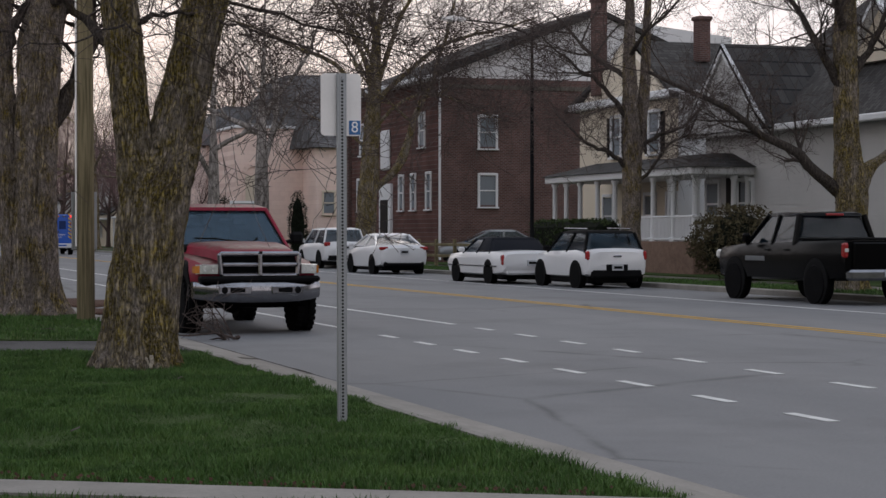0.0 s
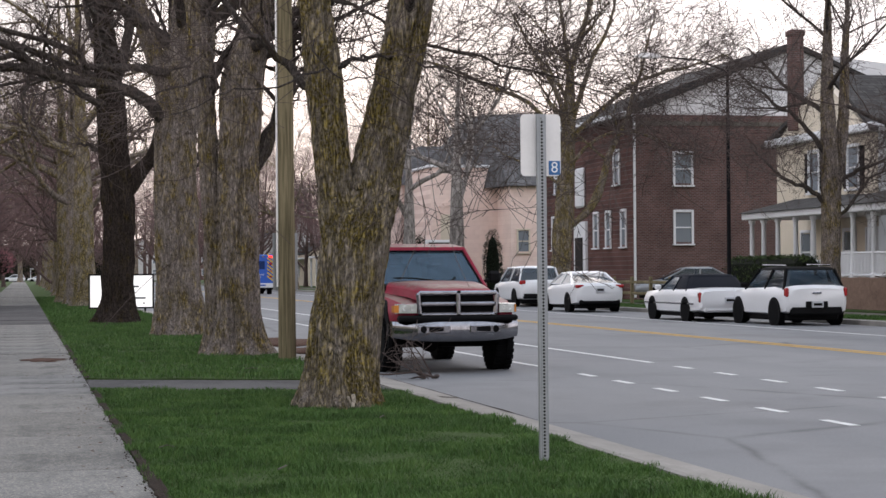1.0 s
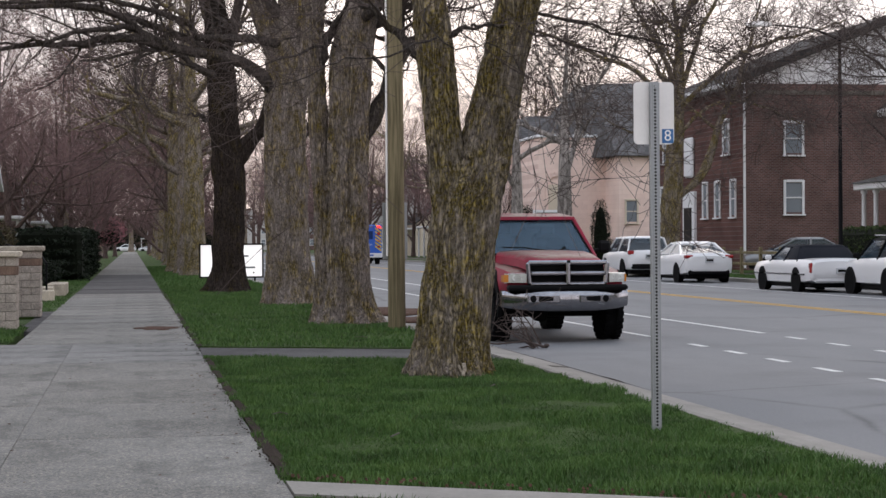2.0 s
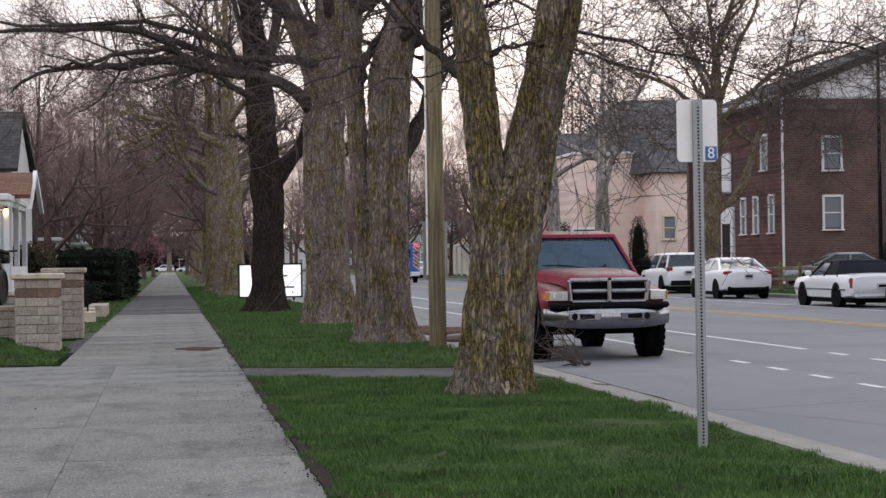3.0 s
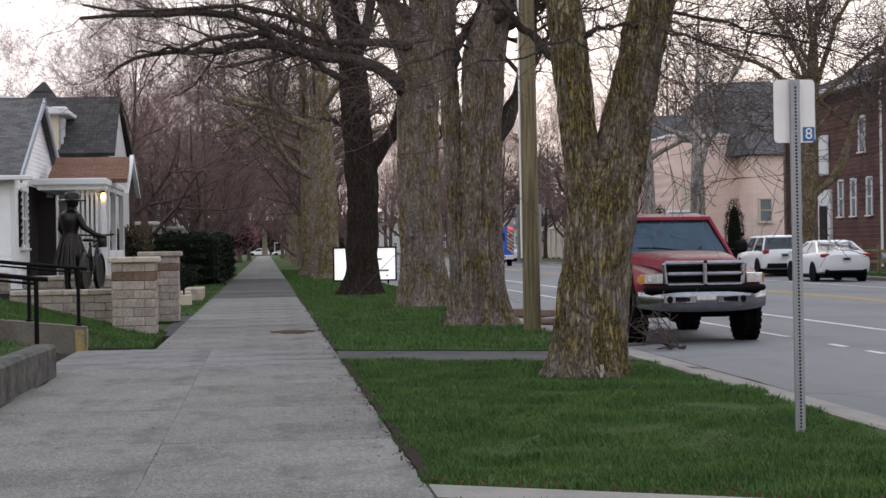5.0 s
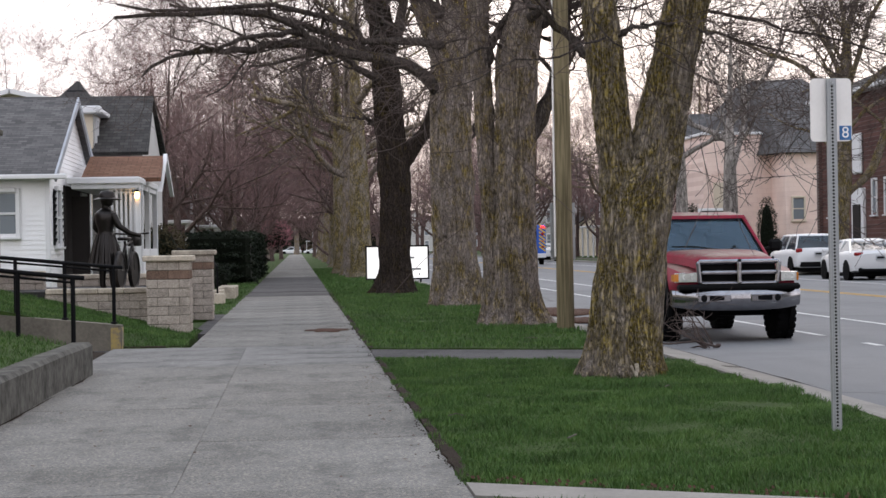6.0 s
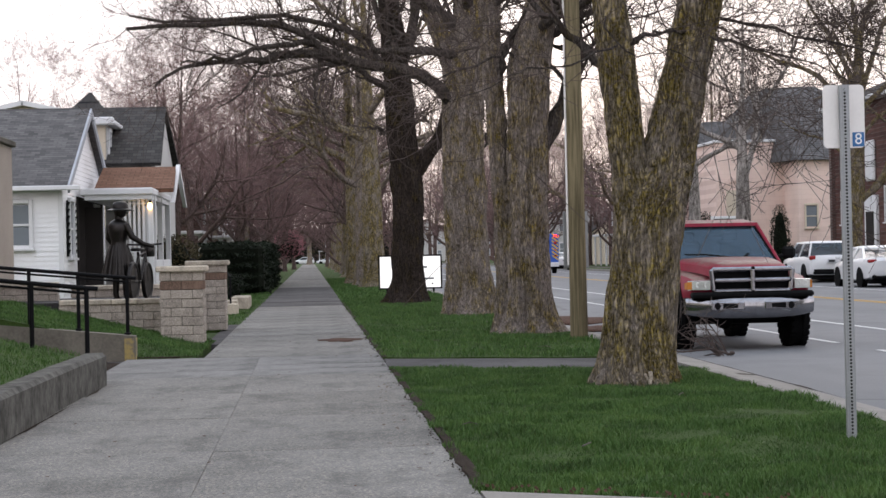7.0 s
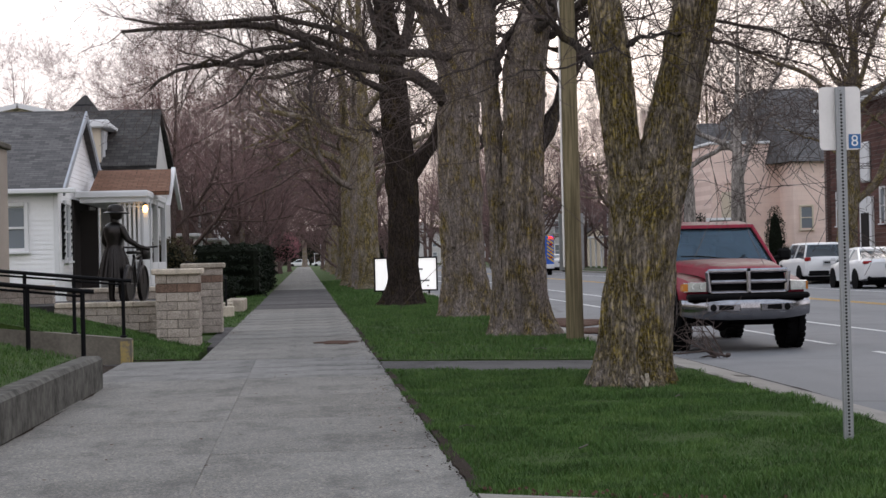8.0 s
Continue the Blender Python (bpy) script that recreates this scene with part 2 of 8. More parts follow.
def slab_mat(name, col, stones=0.0, blotch=0.4):
    m, nt, b = node_mat(name)
    v = mapped(nt)
    info = nt.nodes.new("ShaderNodeObjectInfo")
    add = nt.nodes.new("ShaderNodeVectorMath")
    sc = nt.nodes.new("ShaderNodeVectorMath")
    sc.operation = "SCALE"
    sc.inputs[3].default_value = 40.0
    sc.inputs[0].default_value = (1, 1, 1)
    mul = nt.nodes.new("ShaderNodeMath")
    mul.operation = "MULTIPLY"
    mul.inputs[1].default_value = 50.0
    nt.links.new(info.outputs["Random"], mul.inputs[0])
    nt.links.new(v, add.inputs[0])
    nt.links.new(mul.outputs[0], add.inputs[1])
    n1, n2 = tex_noise(nt, add.outputs[0], 0.9, 6, 0.6), tex_noise(nt, add.outputs[0], 55, 4, 0.8)
    n4 = tex_noise(nt, add.outputs[0], 7, 5, 0.7)
    c = ramp(nt, n1, [(0.28, shade(col, 0.68)), (0.72, shade(col, 1.2))])
    n5 = tex_noise(nt, add.outputs[0], 0.35, 5, 0.7)
    c = mix(nt, 0.55, c, ramp(nt, n2, [(0.40, shade(col, 0.1)), (0.5, shade(col, 1.0)), (0.60, shade(col, 2.2))]))
    c = mix(nt, 0.35, c, ramp(nt, n4, [(0.36, shade(col, 0.45)), (0.64, shade(col, 1.5))]))
    c = mix(nt, blotch, c, ramp(nt, n5, [(0.40, shade(col, 0.25)), (0.5, shade(col, 1.0)), (0.60, shade(col, 1.5))]))
    if stones:
        grit = nt.nodes.new("ShaderNodeTexVoronoi")
        grit.inputs["Scale"].default_value = 75.0
        nt.links.new(add.outputs[0], grit.inputs["Vector"])
        cell = ramp(nt, grit.outputs["Color"], [(0.12, shade(col, 0.25)), (0.32, shade(col, 0.9)), (0.6, shade(col, 0.95)), (0.8, (col[0] * 2.1, col[1] * 1.95, col[2] * 1.7))])
        c = mix(nt, stones, c, cell)
    grime = tex_noise(nt, mapped(nt, (1, 0.45, 1)), 1.7, 9, 0.75)
    c = mix(nt, ramp(nt, grime, [(0.50, (0,) * 3), (0.68, (0.75 * blotch / 0.4,) * 3)]), c, shade(col, 0.42))
    tone = ramp(nt, info.outputs["Random"], [(0.0, (0.91,) * 3), (1.0, (1.0,) * 3)])
    c = mix(nt, 1.0, c, tone, "MULTIPLY")
    nt.links.new(c, b.inputs["Base Color"])
    b.inputs["Roughness"].default_value = 0.9
    b.inputs["Specular IOR Level"].default_value = 0.2
    bump(nt, b, n2, 0.6, 0.006)
    return m


M_slab = slab_mat("sidewalk_concrete", (0.180, 0.175, 0.166), 0.55)
M_ramp = plain("ramp_concrete", (0.15, 0.135, 0.112), 0.9, big=2.5, fine=22, vary=0.4, rel=0.5, dist=0.008)
M_slab_mid = slab_mat("sidewalk_smooth_concrete", (0.182, 0.178, 0.172), 0.25)
M_slab_dark = slab_mat("sidewalk_asphalt", (0.07, 0.066, 0.066))
M_block = slab_mat("tan_wall_block", (0.38, 0.33, 0.285), 0.0, 0.12)
M_block_dark = slab_mat("brown_wall_block", (0.19, 0.125, 0.095), 0.0, 0.12)
M_cap = slab_mat("pale_cap_stone", (0.50, 0.43, 0.35))


def grass_mat(name, lo, hi):
    m, nt, b = node_mat(name)
    v = mapped(nt)
    n1, n2 = tex_noise(nt, v, 0.8, 5), tex_noise(nt, v, 22, 5, 0.7)
    c = mix(nt, 0.5, ramp(nt, n1, [(0.3, lo), (0.7, hi)]), ramp(nt, n2, [(0.3, shade(lo, 0.7)), (0.7, shade(hi, 1.3))]))
    nt.links.new(c, b.inputs["Base Color"])
    b.inputs["Roughness"].default_value = 0.8
    b.inputs["Specular IOR Level"].default_value = 0.1
    bump(nt, b, n2, 0.9, 0.04)
    return m


M_grass = grass_mat("lawn_green", (0.025, 0.045, 0.010), (0.05, 0.085, 0.02))


def blade_mat():
    m, nt, b = node_mat("grass_blades")
    g = nt.nodes.new("ShaderNodeNewGeometry")
    n = tex_noise(nt, mapped(nt), 1.6, 6, 0.65)
    c = ramp(nt, g.outputs["Random Per Island"], [(0.0, (0.030, 0.072, 0.014)), (0.6, (0.064, 0.133, 0.029)), (0.95, (0.119, 0.186, 0.054)), (1.0, (0.171, 0.152, 0.087))])
    c = mix(nt, 0.6, c, ramp(nt, n, [(0.36, (0.021, 0.045, 0.010)), (0.5, (0.054, 0.112, 0.025)), (0.66, (0.109, 0.180, 0.046))]))
    nt.links.new(c, b.inputs["Base Color"])
    b.inputs["Roughness"].default_value = 0.6
    b.inputs["Specular IOR Level"].default_value = 0.2
    return m


M_blade = blade_mat()


# ---- mesh helpers ----
class Geo:
    """Collects vertices and faces of one mesh."""

    def __init__(self):
        self.v, self.f = [], []

    def add(self, v, f):
        o = len(self.v)
        self.v.extend(v)
        self.f.extend([tuple(i + o for i in q) for q in f])
        return self

    def box(self, c, s, b=0.0, rx=0, ry=0, rz=0):
        hx, hy, hz = s[0] / 2, s[1] / 2, s[2] / 2
        b = min(b, hx * 0.9, hy * 0.9, hz * 0.9)
        m = Matrix.Translation(c) @ Euler((radians(rx), radians(ry), radians(rz))).to_matrix().to_4x4()
        if b <= 0:
            vs = [(x, y, z) for x in (-hx, hx) for y in (-hy, hy) for z in (-hz, hz)]
            fs = [(0, 1, 3, 2), (4, 6, 7, 5), (0, 4, 5, 1), (2, 3, 7, 6), (0, 2, 6, 4), (1, 5, 7, 3)]
        else:
            vs, idx = [], {}
            for sx in (-1, 1):
                for sy in (-1, 1):
                    for sz in (-1, 1):
                        for k in range(3):
                            q = [sx * (hx - b), sy * (hy - b), sz * (hz - b)]
                            q[k] = (sx * hx, sy * hy, sz * hz)[k]
                            idx[sx, sy, sz, k] = len(vs)
                            vs.append(tuple(q))
            fs = []
            for k in range(3):
                i, j = (k + 1) % 3, (k + 2) % 3
                for s0 in (-1, 1):
                    q = []
                    for a, d in ((-1, -1), (1, -1), (1, 1), (-1, 1)):
                        sg = [0, 0, 0]
                        sg[k], sg[i], sg[j] = s0, a, d
                        q.append(idx[(*sg, k)])
                    fs.append(tuple(q if s0 > 0 else q[::-1]))
                for a in (-1, 1):
                    for d in (-1, 1):
                        s1, s2 = [0, 0, 0], [0, 0, 0]
                        s1[k], s1[i], s1[j] = -1, a, d
                        s2[k], s2[i], s2[j] = 1, a, d
                        q = (idx[(*s1, i)], idx[(*s2, i)], idx[(*s2, j)], idx[(*s1, j)])
                        fs.append(q if a * d < 0 else q[::-1])
            for sx in (-1, 1):
                for sy in (-1, 1):
                    for sz in (-1, 1):
                        q = tuple(idx[sx, sy, sz, k] for k in range(3))
                        fs.append(q if sx * sy * sz > 0 else q[::-1])
        return self.add([tuple(m @ Vector(p)) for p in vs], fs)

    def tube(self, pts, rad, n=8, cap=True):
        pts = [Vector(p) for p in pts]
        vs, fs = [], []
        d = (pts[1] - pts[0]).normalized()
        u = d.orthogonal().normalized()
        for i, p in enumerate(pts):
            if 0 < i < len(pts) - 1:
                d = (pts[i + 1] - pts[i - 1]).normalized()
            elif i:
                d = (pts[i] - pts[i - 1]).normalized()
            u = (u - d * u.dot(d)).normalized()
            w = d.cross(u)
            r = rad[i] if isinstance(rad, (list, tuple)) else rad
            for k in range(n):
                a = 6.2832 * k / n
                vs.append(tuple(p + u * (r * math.cos(a)) + w * (r * math.sin(a))))
        for i in range(len(pts) - 1):
            for k in range(n):
                k2 = (k + 1) % n
                fs.append((i * n + k, i * n + k2, i * n + n + k2, i * n + n + k))
        if cap:
            fs.append(tuple(range(n - 1, -1, -1)))
            fs.append(tuple(range(len(pts) * n - n, len(pts) * n)))
        return self.add(vs, fs)

    def loft(self, rings, cap=True):
        n = len(rings[0])
        vs = [tuple(p) for r in rings for p in r]
        fs = []
        for i in range(len(rings) - 1):
            for k in range(n):
                k2 = (k + 1) % n
                fs.append((i * n + k, i * n + k2, i * n + n + k2, i * n + n + k))
        if cap:
            fs += [tuple(range(n - 1, -1, -1)), tuple(range(len(vs) - n, len(vs)))]
        return self.add(vs, fs)

    def prism(self, poly, axis, a, b):
        """A flat outline drawn out along an axis: x takes (y, z), y takes (x, z), z takes (x, y)."""
        put = {"x": lambda p, t: (t, p[0], p[1]), "y": lambda p, t: (p[0], t, p[1]), "z": lambda p, t: (p[0], p[1], t)}[axis]
        return self.loft([[put(p, a) for p in poly], [put(p, b) for p in poly]])

    def lathe(self, prof, c=(0, 0, 0), axis="z", n=24):
        """Turns (radius, height) pairs round an axis."""
        vs, fs = [], []
        for r, h in prof:
            for k in range(n):
                a = 6.2832 * k / n
                p = (r * math.cos(a), r * math.sin(a), h)
                p = {"z": p, "x": (p[2], p[0], p[1]), "y": (p[1], p[2], p[0])}[axis]
                vs.append((p[0] + c[0], p[1] + c[1], p[2] + c[2]))
        for i in range(len(prof) - 1):
            for k in range(n):
                k2 = (k + 1) % n
                fs.append((i * n + k, i * n + k2, i * n + n + k2, i * n + n + k))
        fs += [tuple(range(n - 1, -1, -1)), tuple(range(len(vs) - n, len(vs)))]
        return self.add(vs, fs)


def mesh_of(name, geo, material, smooth=0):
    me = bpy.data.meshes.new(name)
    me.from_pydata(geo.v, [], geo.f)
    if len(geo.f) < 20000:
        bm = bmesh.new()
        bm.from_mesh(me)
        bmesh.ops.recalc_face_normals(bm, faces=bm.faces)
        bm.to_mesh(me)
        bm.free()
    me.materials.append(material)
    if smooth:
        me.polygons.foreach_set("use_smooth", [True] * len(me.polygons))
        if smooth < 180:
            me.set_sharp_from_angle(angle=radians(smooth))
    return me


def part(name, geo, material, parent=None, label="", smooth=0, at=None):
    """One mesh under a thing or a part (or a top-level thing with no parent)."""
    ob = new(name, geo if isinstance(geo, bpy.types.Mesh) else mesh_of(name, geo, material, smooth))
    ob.parent = parent
    if at is not None:
        ob.matrix_basis = at if isinstance(at, Matrix) else Matrix.Translation(at)
    if label:
        ob["label"] = label
    return ob


def thing(name, m, label, category, group="", kind=""):
    ob = new(name)
    ob.matrix_basis = m
    return tagged(ob, label, category, group, kind)


# ---- ground, road, kerbs, walks ----
def sheet(name, x0, x1, y0, y1, top, thick, material, label, category, nx=1, ny=1, height=None, skew=(0.0, 0.0)):
    """A slab of ground whose upper side may roll by height(x, y)."""
    g = Geo()
    xs, ys = np.linspace(x0, x1, nx + 1), np.linspace(y0, y1, ny + 1)
    slant = lambda x, y: (skew[0] + (skew[1] - skew[0]) * (y - y0) / (y1 - y0)) * (x - 0.95)
    vs = [(x, y + slant(x, y), top + (height(x, y) if height else 0)) for y in ys for x in xs]
    fs = [(j * (nx + 1) + i, j * (nx + 1) + i + 1, (j + 1) * (nx + 1) + i + 1, (j + 1) * (nx + 1) + i) for j in range(ny) for i in range(nx)]
    g.add(vs, fs)
    rim = [i for i in range(nx + 1)] + [(j + 1) * (nx + 1) - 1 for j in range(1, ny + 1)]
    rim += [ny * (nx + 1) + i for i in range(nx - 1, -1, -1)] + [j * (nx + 1) for j in range(ny - 1, 0, -1)]
    low = len(g.v)
    g.v.extend([(g.v[i][0], g.v[i][1], top - thick) for i in rim])
    n = len(rim)
    g.f.extend([(rim[k], rim[(k + 1) % n], low + (k + 1) % n, low + k) for k in range(n)])
    return tagged(part(name, g, material, smooth=40), label, category, kind="structure")


def lumps(x, y):
    return 0.022 * noise.noise(Vector((x * 0.9, y * 0.9, 0))) + 0.03 * noise.noise(Vector((x * 0.25, y * 0.25, 3)))


sheet("ground", -2500, 2500, -300, 4500, -0.16, 0.4, M_grass, "dull green open ground running out to the horizon", "ground")
road = sheet("road", 5.1, 21.8, -60, 700, -0.05, 0.08, M_road, "worn grey asphalt street with faint cracks and patches", "road", 20, 60,
             lambda x, y: 0.03 * math.cos((x - 13.2) / 8.2 * 1.5708))


def road_z(x):
    return -0.05 + 0.03 * math.cos((x - 13.2) / 8.2 * 1.5708) + 0.004


kerb_prof = [(4.62, -0.15), (4.62, 0.012), (4.66, 0.025), (4.78, 0.02), (4.83, -0.025), (5.14, -0.046), (5.14, -0.15)]
near_kerb = Geo().prism(kerb_prof, "y", -60, 22.6).prism(kerb_prof, "y", 27.2, 500)
tagged(part("kerb", near_kerb, M_kerb), "low rolled concrete kerb and gutter beside the grass", "kerb", kind="structure")
far_prof = [(21.76, -0.15), (21.76, 0.07), (21.80, 0.09), (21.96, 0.09), (22.0, -0.15)]
tagged(part("kerb", Geo().prism(far_prof, "y", -60, 500), M_kerb), "grey concrete kerb along the parked cars", "kerb", kind="structure")
apron = Geo()
apron.prism([(4.62, 0.012), (5.1, -0.03), (5.14, -0.04), (5.14, -0.12), (4.62, -0.12)], "y", 22.6, 27.2)
tagged(part("driveway_apron", apron, M_kerb), "cracked pale concrete driveway apron at the street edge", "driveway", kind="structure")

# painted lines lie on the road
mark_a = mesh_of("dash", Geo().box((0, 0, 0), (0.11, 0.72, 0.004)), M_white_line)
for k in range(8):
    x = 7.69 + 0.031 * k
    part("dash", mark_a, M_white_line, road, at=(x, 14.24 + 1.77 * k, road_z(x)))
for k in range(8):
    x = 9.54 + 0.04 * k
    part("dash", mark_a, M_white_line, road, at=(x, 15.0 + 1.86 * k, road_z(x)))


def line(x, y0, y1, w, material, label):
    part("painted_line", Geo().box((x, (y0 + y1) / 2, road_z(x)), (w, y1 - y0, 0.004)), material, road, label)


line(7.92, 29.2, 400, 0.11, M_white_line, "white bike lane line")
line(9.86, 29.6, 400, 0.12, M_white_line, "white bike lane line")
line(14.35, -40, 400, 0.10, M_yellow_line, "yellow centre line")
line(14.60, -40, 400, 0.10, M_yellow_line, "yellow centre line")
line(18.55, -40, 400, 0.10, M_white_line, "thin white parking lane line")

# grass strip between walk and street, cut by two concrete paths
VERGE = [(-30, 11.55, 0, -0.58), (12.15, 24.9, -0.58, -0.4), (27.4, 66, -0.4, 0), (66, 105, 0, 0), (105, 500, 0, 0)]
for y0, y1, k0, k1 in VERGE:
    ny = max(4, int((y1 - y0) * (3 if y1 < 70 else 0.3)))
    sheet("grass_verge", 1.03, 4.62, y0, y1, 0.0, 0.15, M_grass, "thick green lawn strip beside the kerb", "lawn", 12, ny, lumps, (k0, k1))
sheet("path", 1.03, 4.62, 11.55, 12.15, 0.012, 0.15, M_kerb, "narrow pale concrete path across the grass", "path", skew=(-0.58, -0.58))
sheet("path", 1.03, 4.62, 24.9, 27.4, -0.005, 0.15, M_slab_dark, "worn grey driveway strip across the grass", "path", skew=(-0.4, -0.4))
# far side
sheet("grass_verge", 22.0, 24.2, -60, 500, 0.05, 0.2, M_grass, "green grass strip along the far kerb", "lawn", 4, 60, lumps)
sheet("far_sidewalk", 24.2, 25.8, -60, 500, 0.07, 0.2, M_concrete_old, "grey concrete walk before the houses", "pavement")
sheet("far_lawn", 25.8, 120, -60, 400, 0.10, 0.3, M_grass, "green front lawns of the houses", "lawn", 8, 40, lumps)
# near side lawns
sheet("lawn", -90, -1.5, 42.5, 500, 0.0, 0.15, M_grass, "green front lawns beside the walk", "lawn", 30, 90, lumps)


def bank(x, y):
    rise = 0.34 + 0.27 * min(3.0, max(0.0, -2.66 - x)) + 0.02 * noise.noise(Vector((x * 1.3, y * 1.3, 4)))
    return rise * min(1.0, max(0.0, (24.4 - y) / 1.3)) ** 0.6


sheet("raised_lawn", -14, -2.66, -10, 24.4, 0.0, 0.2, M_grass, "raised grass bed held by a low concrete wall", "lawn", 22, 60, bank)


def bank2(x, y):
    return min(0.75, 0.02 + 0.24 * max(0, -1.9 - x)) * (min(1.0, (y - 28.7) / 1.2) if x > -2.7 else 1.0) + lumps(x, y)


sheet("raised_lawn", -14, -1.62, 28.75, 34.0, 0.0, 0.2, M_grass, "grass bank rising to the block wall", "lawn", 40, 14, bank2)

# sidewalk slabs
walk_bed = sheet("sidewalk", -2.62, 1.03, -30, 28.6, -0.03, 0.12, M_soil, "pale grey broom-finished concrete sidewalk", "sidewalk")
walk_far = sheet("sidewalk", -1.5, 1.03, 28.6, 420, -0.03, 0.12, M_soil, "pale grey concrete sidewalk with an asphalt stretch", "sidewalk")


def slabs(bed, x0, x1, ys, material, z=0.0):
    cache = {}
    for a, b in zip(ys, ys[1:]):
        L = round(b - a, 3)
        if L not in cache:
            cache[L] = mesh_of("slab", Geo().box((0, 0, 0), (x1 - x0 - 0.002, L - 0.006, 0.06), 0.003), material)
        ob = part("slab", cache[L], material, bed, at=pose((x0 + x1) / 2, (a + b) / 2, z - 0.028 + random.uniform(-0.004, 0.004), random.uniform(-0.12, 0.12), random.uniform(-0.1, 0.1), 0))


slabs(walk_bed, -0.69, 1.02, [-30, -20, -10, -3, 0] + [3.0 * k for k in range(1, 9)], M_slab)
slabs(walk_bed, -0.69, 1.02, [24.0, 25.3, 26.4, 27.6, 28.6], M_slab_mid)
slabs(walk_bed, -2.6, -0.69, [-30, -20, -10, -3, 0] + [3.0 * k for k in range(1, 9)], M_slab)
slabs(walk_bed, -2.6, -0.69, [24.0, 25.3, 26.4, 27.6, 28.6], M_slab_mid)
slabs(walk_far, -1.5, 1.02, [28.6 + 1.9 * k for k in range(16)], M_slab)
slabs(walk_far, -1.5, 1.02, [57.1 + 6 * k for k in range(7)], M_slab_dark, -0.006)
slabs(walk_far, -1.5, 1.02, [93.1 + 8 * k for k in range(39)], M_slab)

# low wall and ramp kerb by the walk
lw = Geo()
prof = [(-2.66, -0.1), (-2.40, -0.1), (-2.40, 0.34), (-2.44, 0.38), (-2.62, 0.38), (-2.66, 0.34)]
lw.loft([[(x, y, z) for x, z in prof] for y in (-8, 0, 8, 16)] + [[(x + 0.05, 20.5, z) for x, z in prof], [(x + 0.11, 22.9, z) for x, z in prof], [(x + 0.09, 23.1, z - 0.04) for x, z in prof]])
tagged(part("retaining_kerb", lw, M_stained, smooth=30), "weathered grey concrete retaining kerb with rounded end", "kerb wall", kind="structure")
rk = Geo().loft([[(-2.48, y, z) for y, z in ((28.62, -0.1), (28.95, -0.1), (28.95, 0.34), (28.62, 0.34))],
                 [(-5.2, y, z) for y, z in ((28.75, 0.0), (29.1, 0.0), (29.1, 0.62), (28.75, 0.62))],
                 [(-10, y, z) for y, z in ((29.0, 0.2), (29.3, 0.2), (29.3, 0.95), (29.0, 0.95))]])
ramp_kerb = tagged(part("ramp_kerb", rk, M_ramp), "grey concrete ramp kerb with worn yellow end", "kerb wall", kind="structure")


def worn_yellow():
    m, nt, b = node_mat("worn_yellow_paint")
    n = tex_noise(nt, mapped(nt), 9, 6, 0.7)
    c = ramp(nt, n, [(0.42, (0.15, 0.135, 0.112)), (0.52, (0.30, 0.23, 0.10)), (0.66, (0.38, 0.28, 0.09))])
    nt.links.new(c, b.inputs["Base Color"])
    b.inputs["Roughness"].default_value = 0.9
    return m


M_worn_yellow = worn_yellow()
part("yellow_end", Geo().box((-2.56, 28.615, 0.13), (0.14, 0.006, 0.36), 0).box((-2.477, 28.78, 0.13), (0.006, 0.3, 0.36)), M_worn_yellow, ramp_kerb, "worn yellow paint")
sheet("entrance_walk", -14, -2.62, 24.4, 28.6, -0.02, 0.12, M_slab_dark, "dark wet concrete entrance walk", "path")


def handrail(x0, x1, y, z0, z1, posts):
    h = thing("handrail", Matrix(), "black painted pipe handrail beside the entrance walk", "handrail", "entrance handrails")
    part("rail", Geo().tube([(x1 + 0.13, y, z1 + 0.81), (x1, y, z1 + 0.82), (x0, y, z0 + 0.82)], 0.027, 8), M_black, h, smooth=60)
    part("rail", Geo().tube([(x1, y + 0.01, z1 + 0.76), (x0, y + 0.01, z0 + 0.76)], 0.015, 8), M_black, h, smooth=60)
    for p in posts:
        k = (p - x0) / (x1 - x0)
        z = z0 + (z1 - z0) * k
        part("post", Geo().tube([(p, y, z - 0.06), (p, y, z + 0.82)], 0.027, 8).lathe([(0.05, z), (0.05, z + 0.02), (0.03, z + 0.03)], (p, y, 0), "z", 10), M_black, h, smooth=40)


handrail(-7.5, -2.6, 28.85, 0.85, 0.36, [-2.6, -3.3, -4.0, -5.2])
handrail(-7.0, -2.50, 22.9, 0.79, 0.30, [-2.50, -3.12, -4.4])


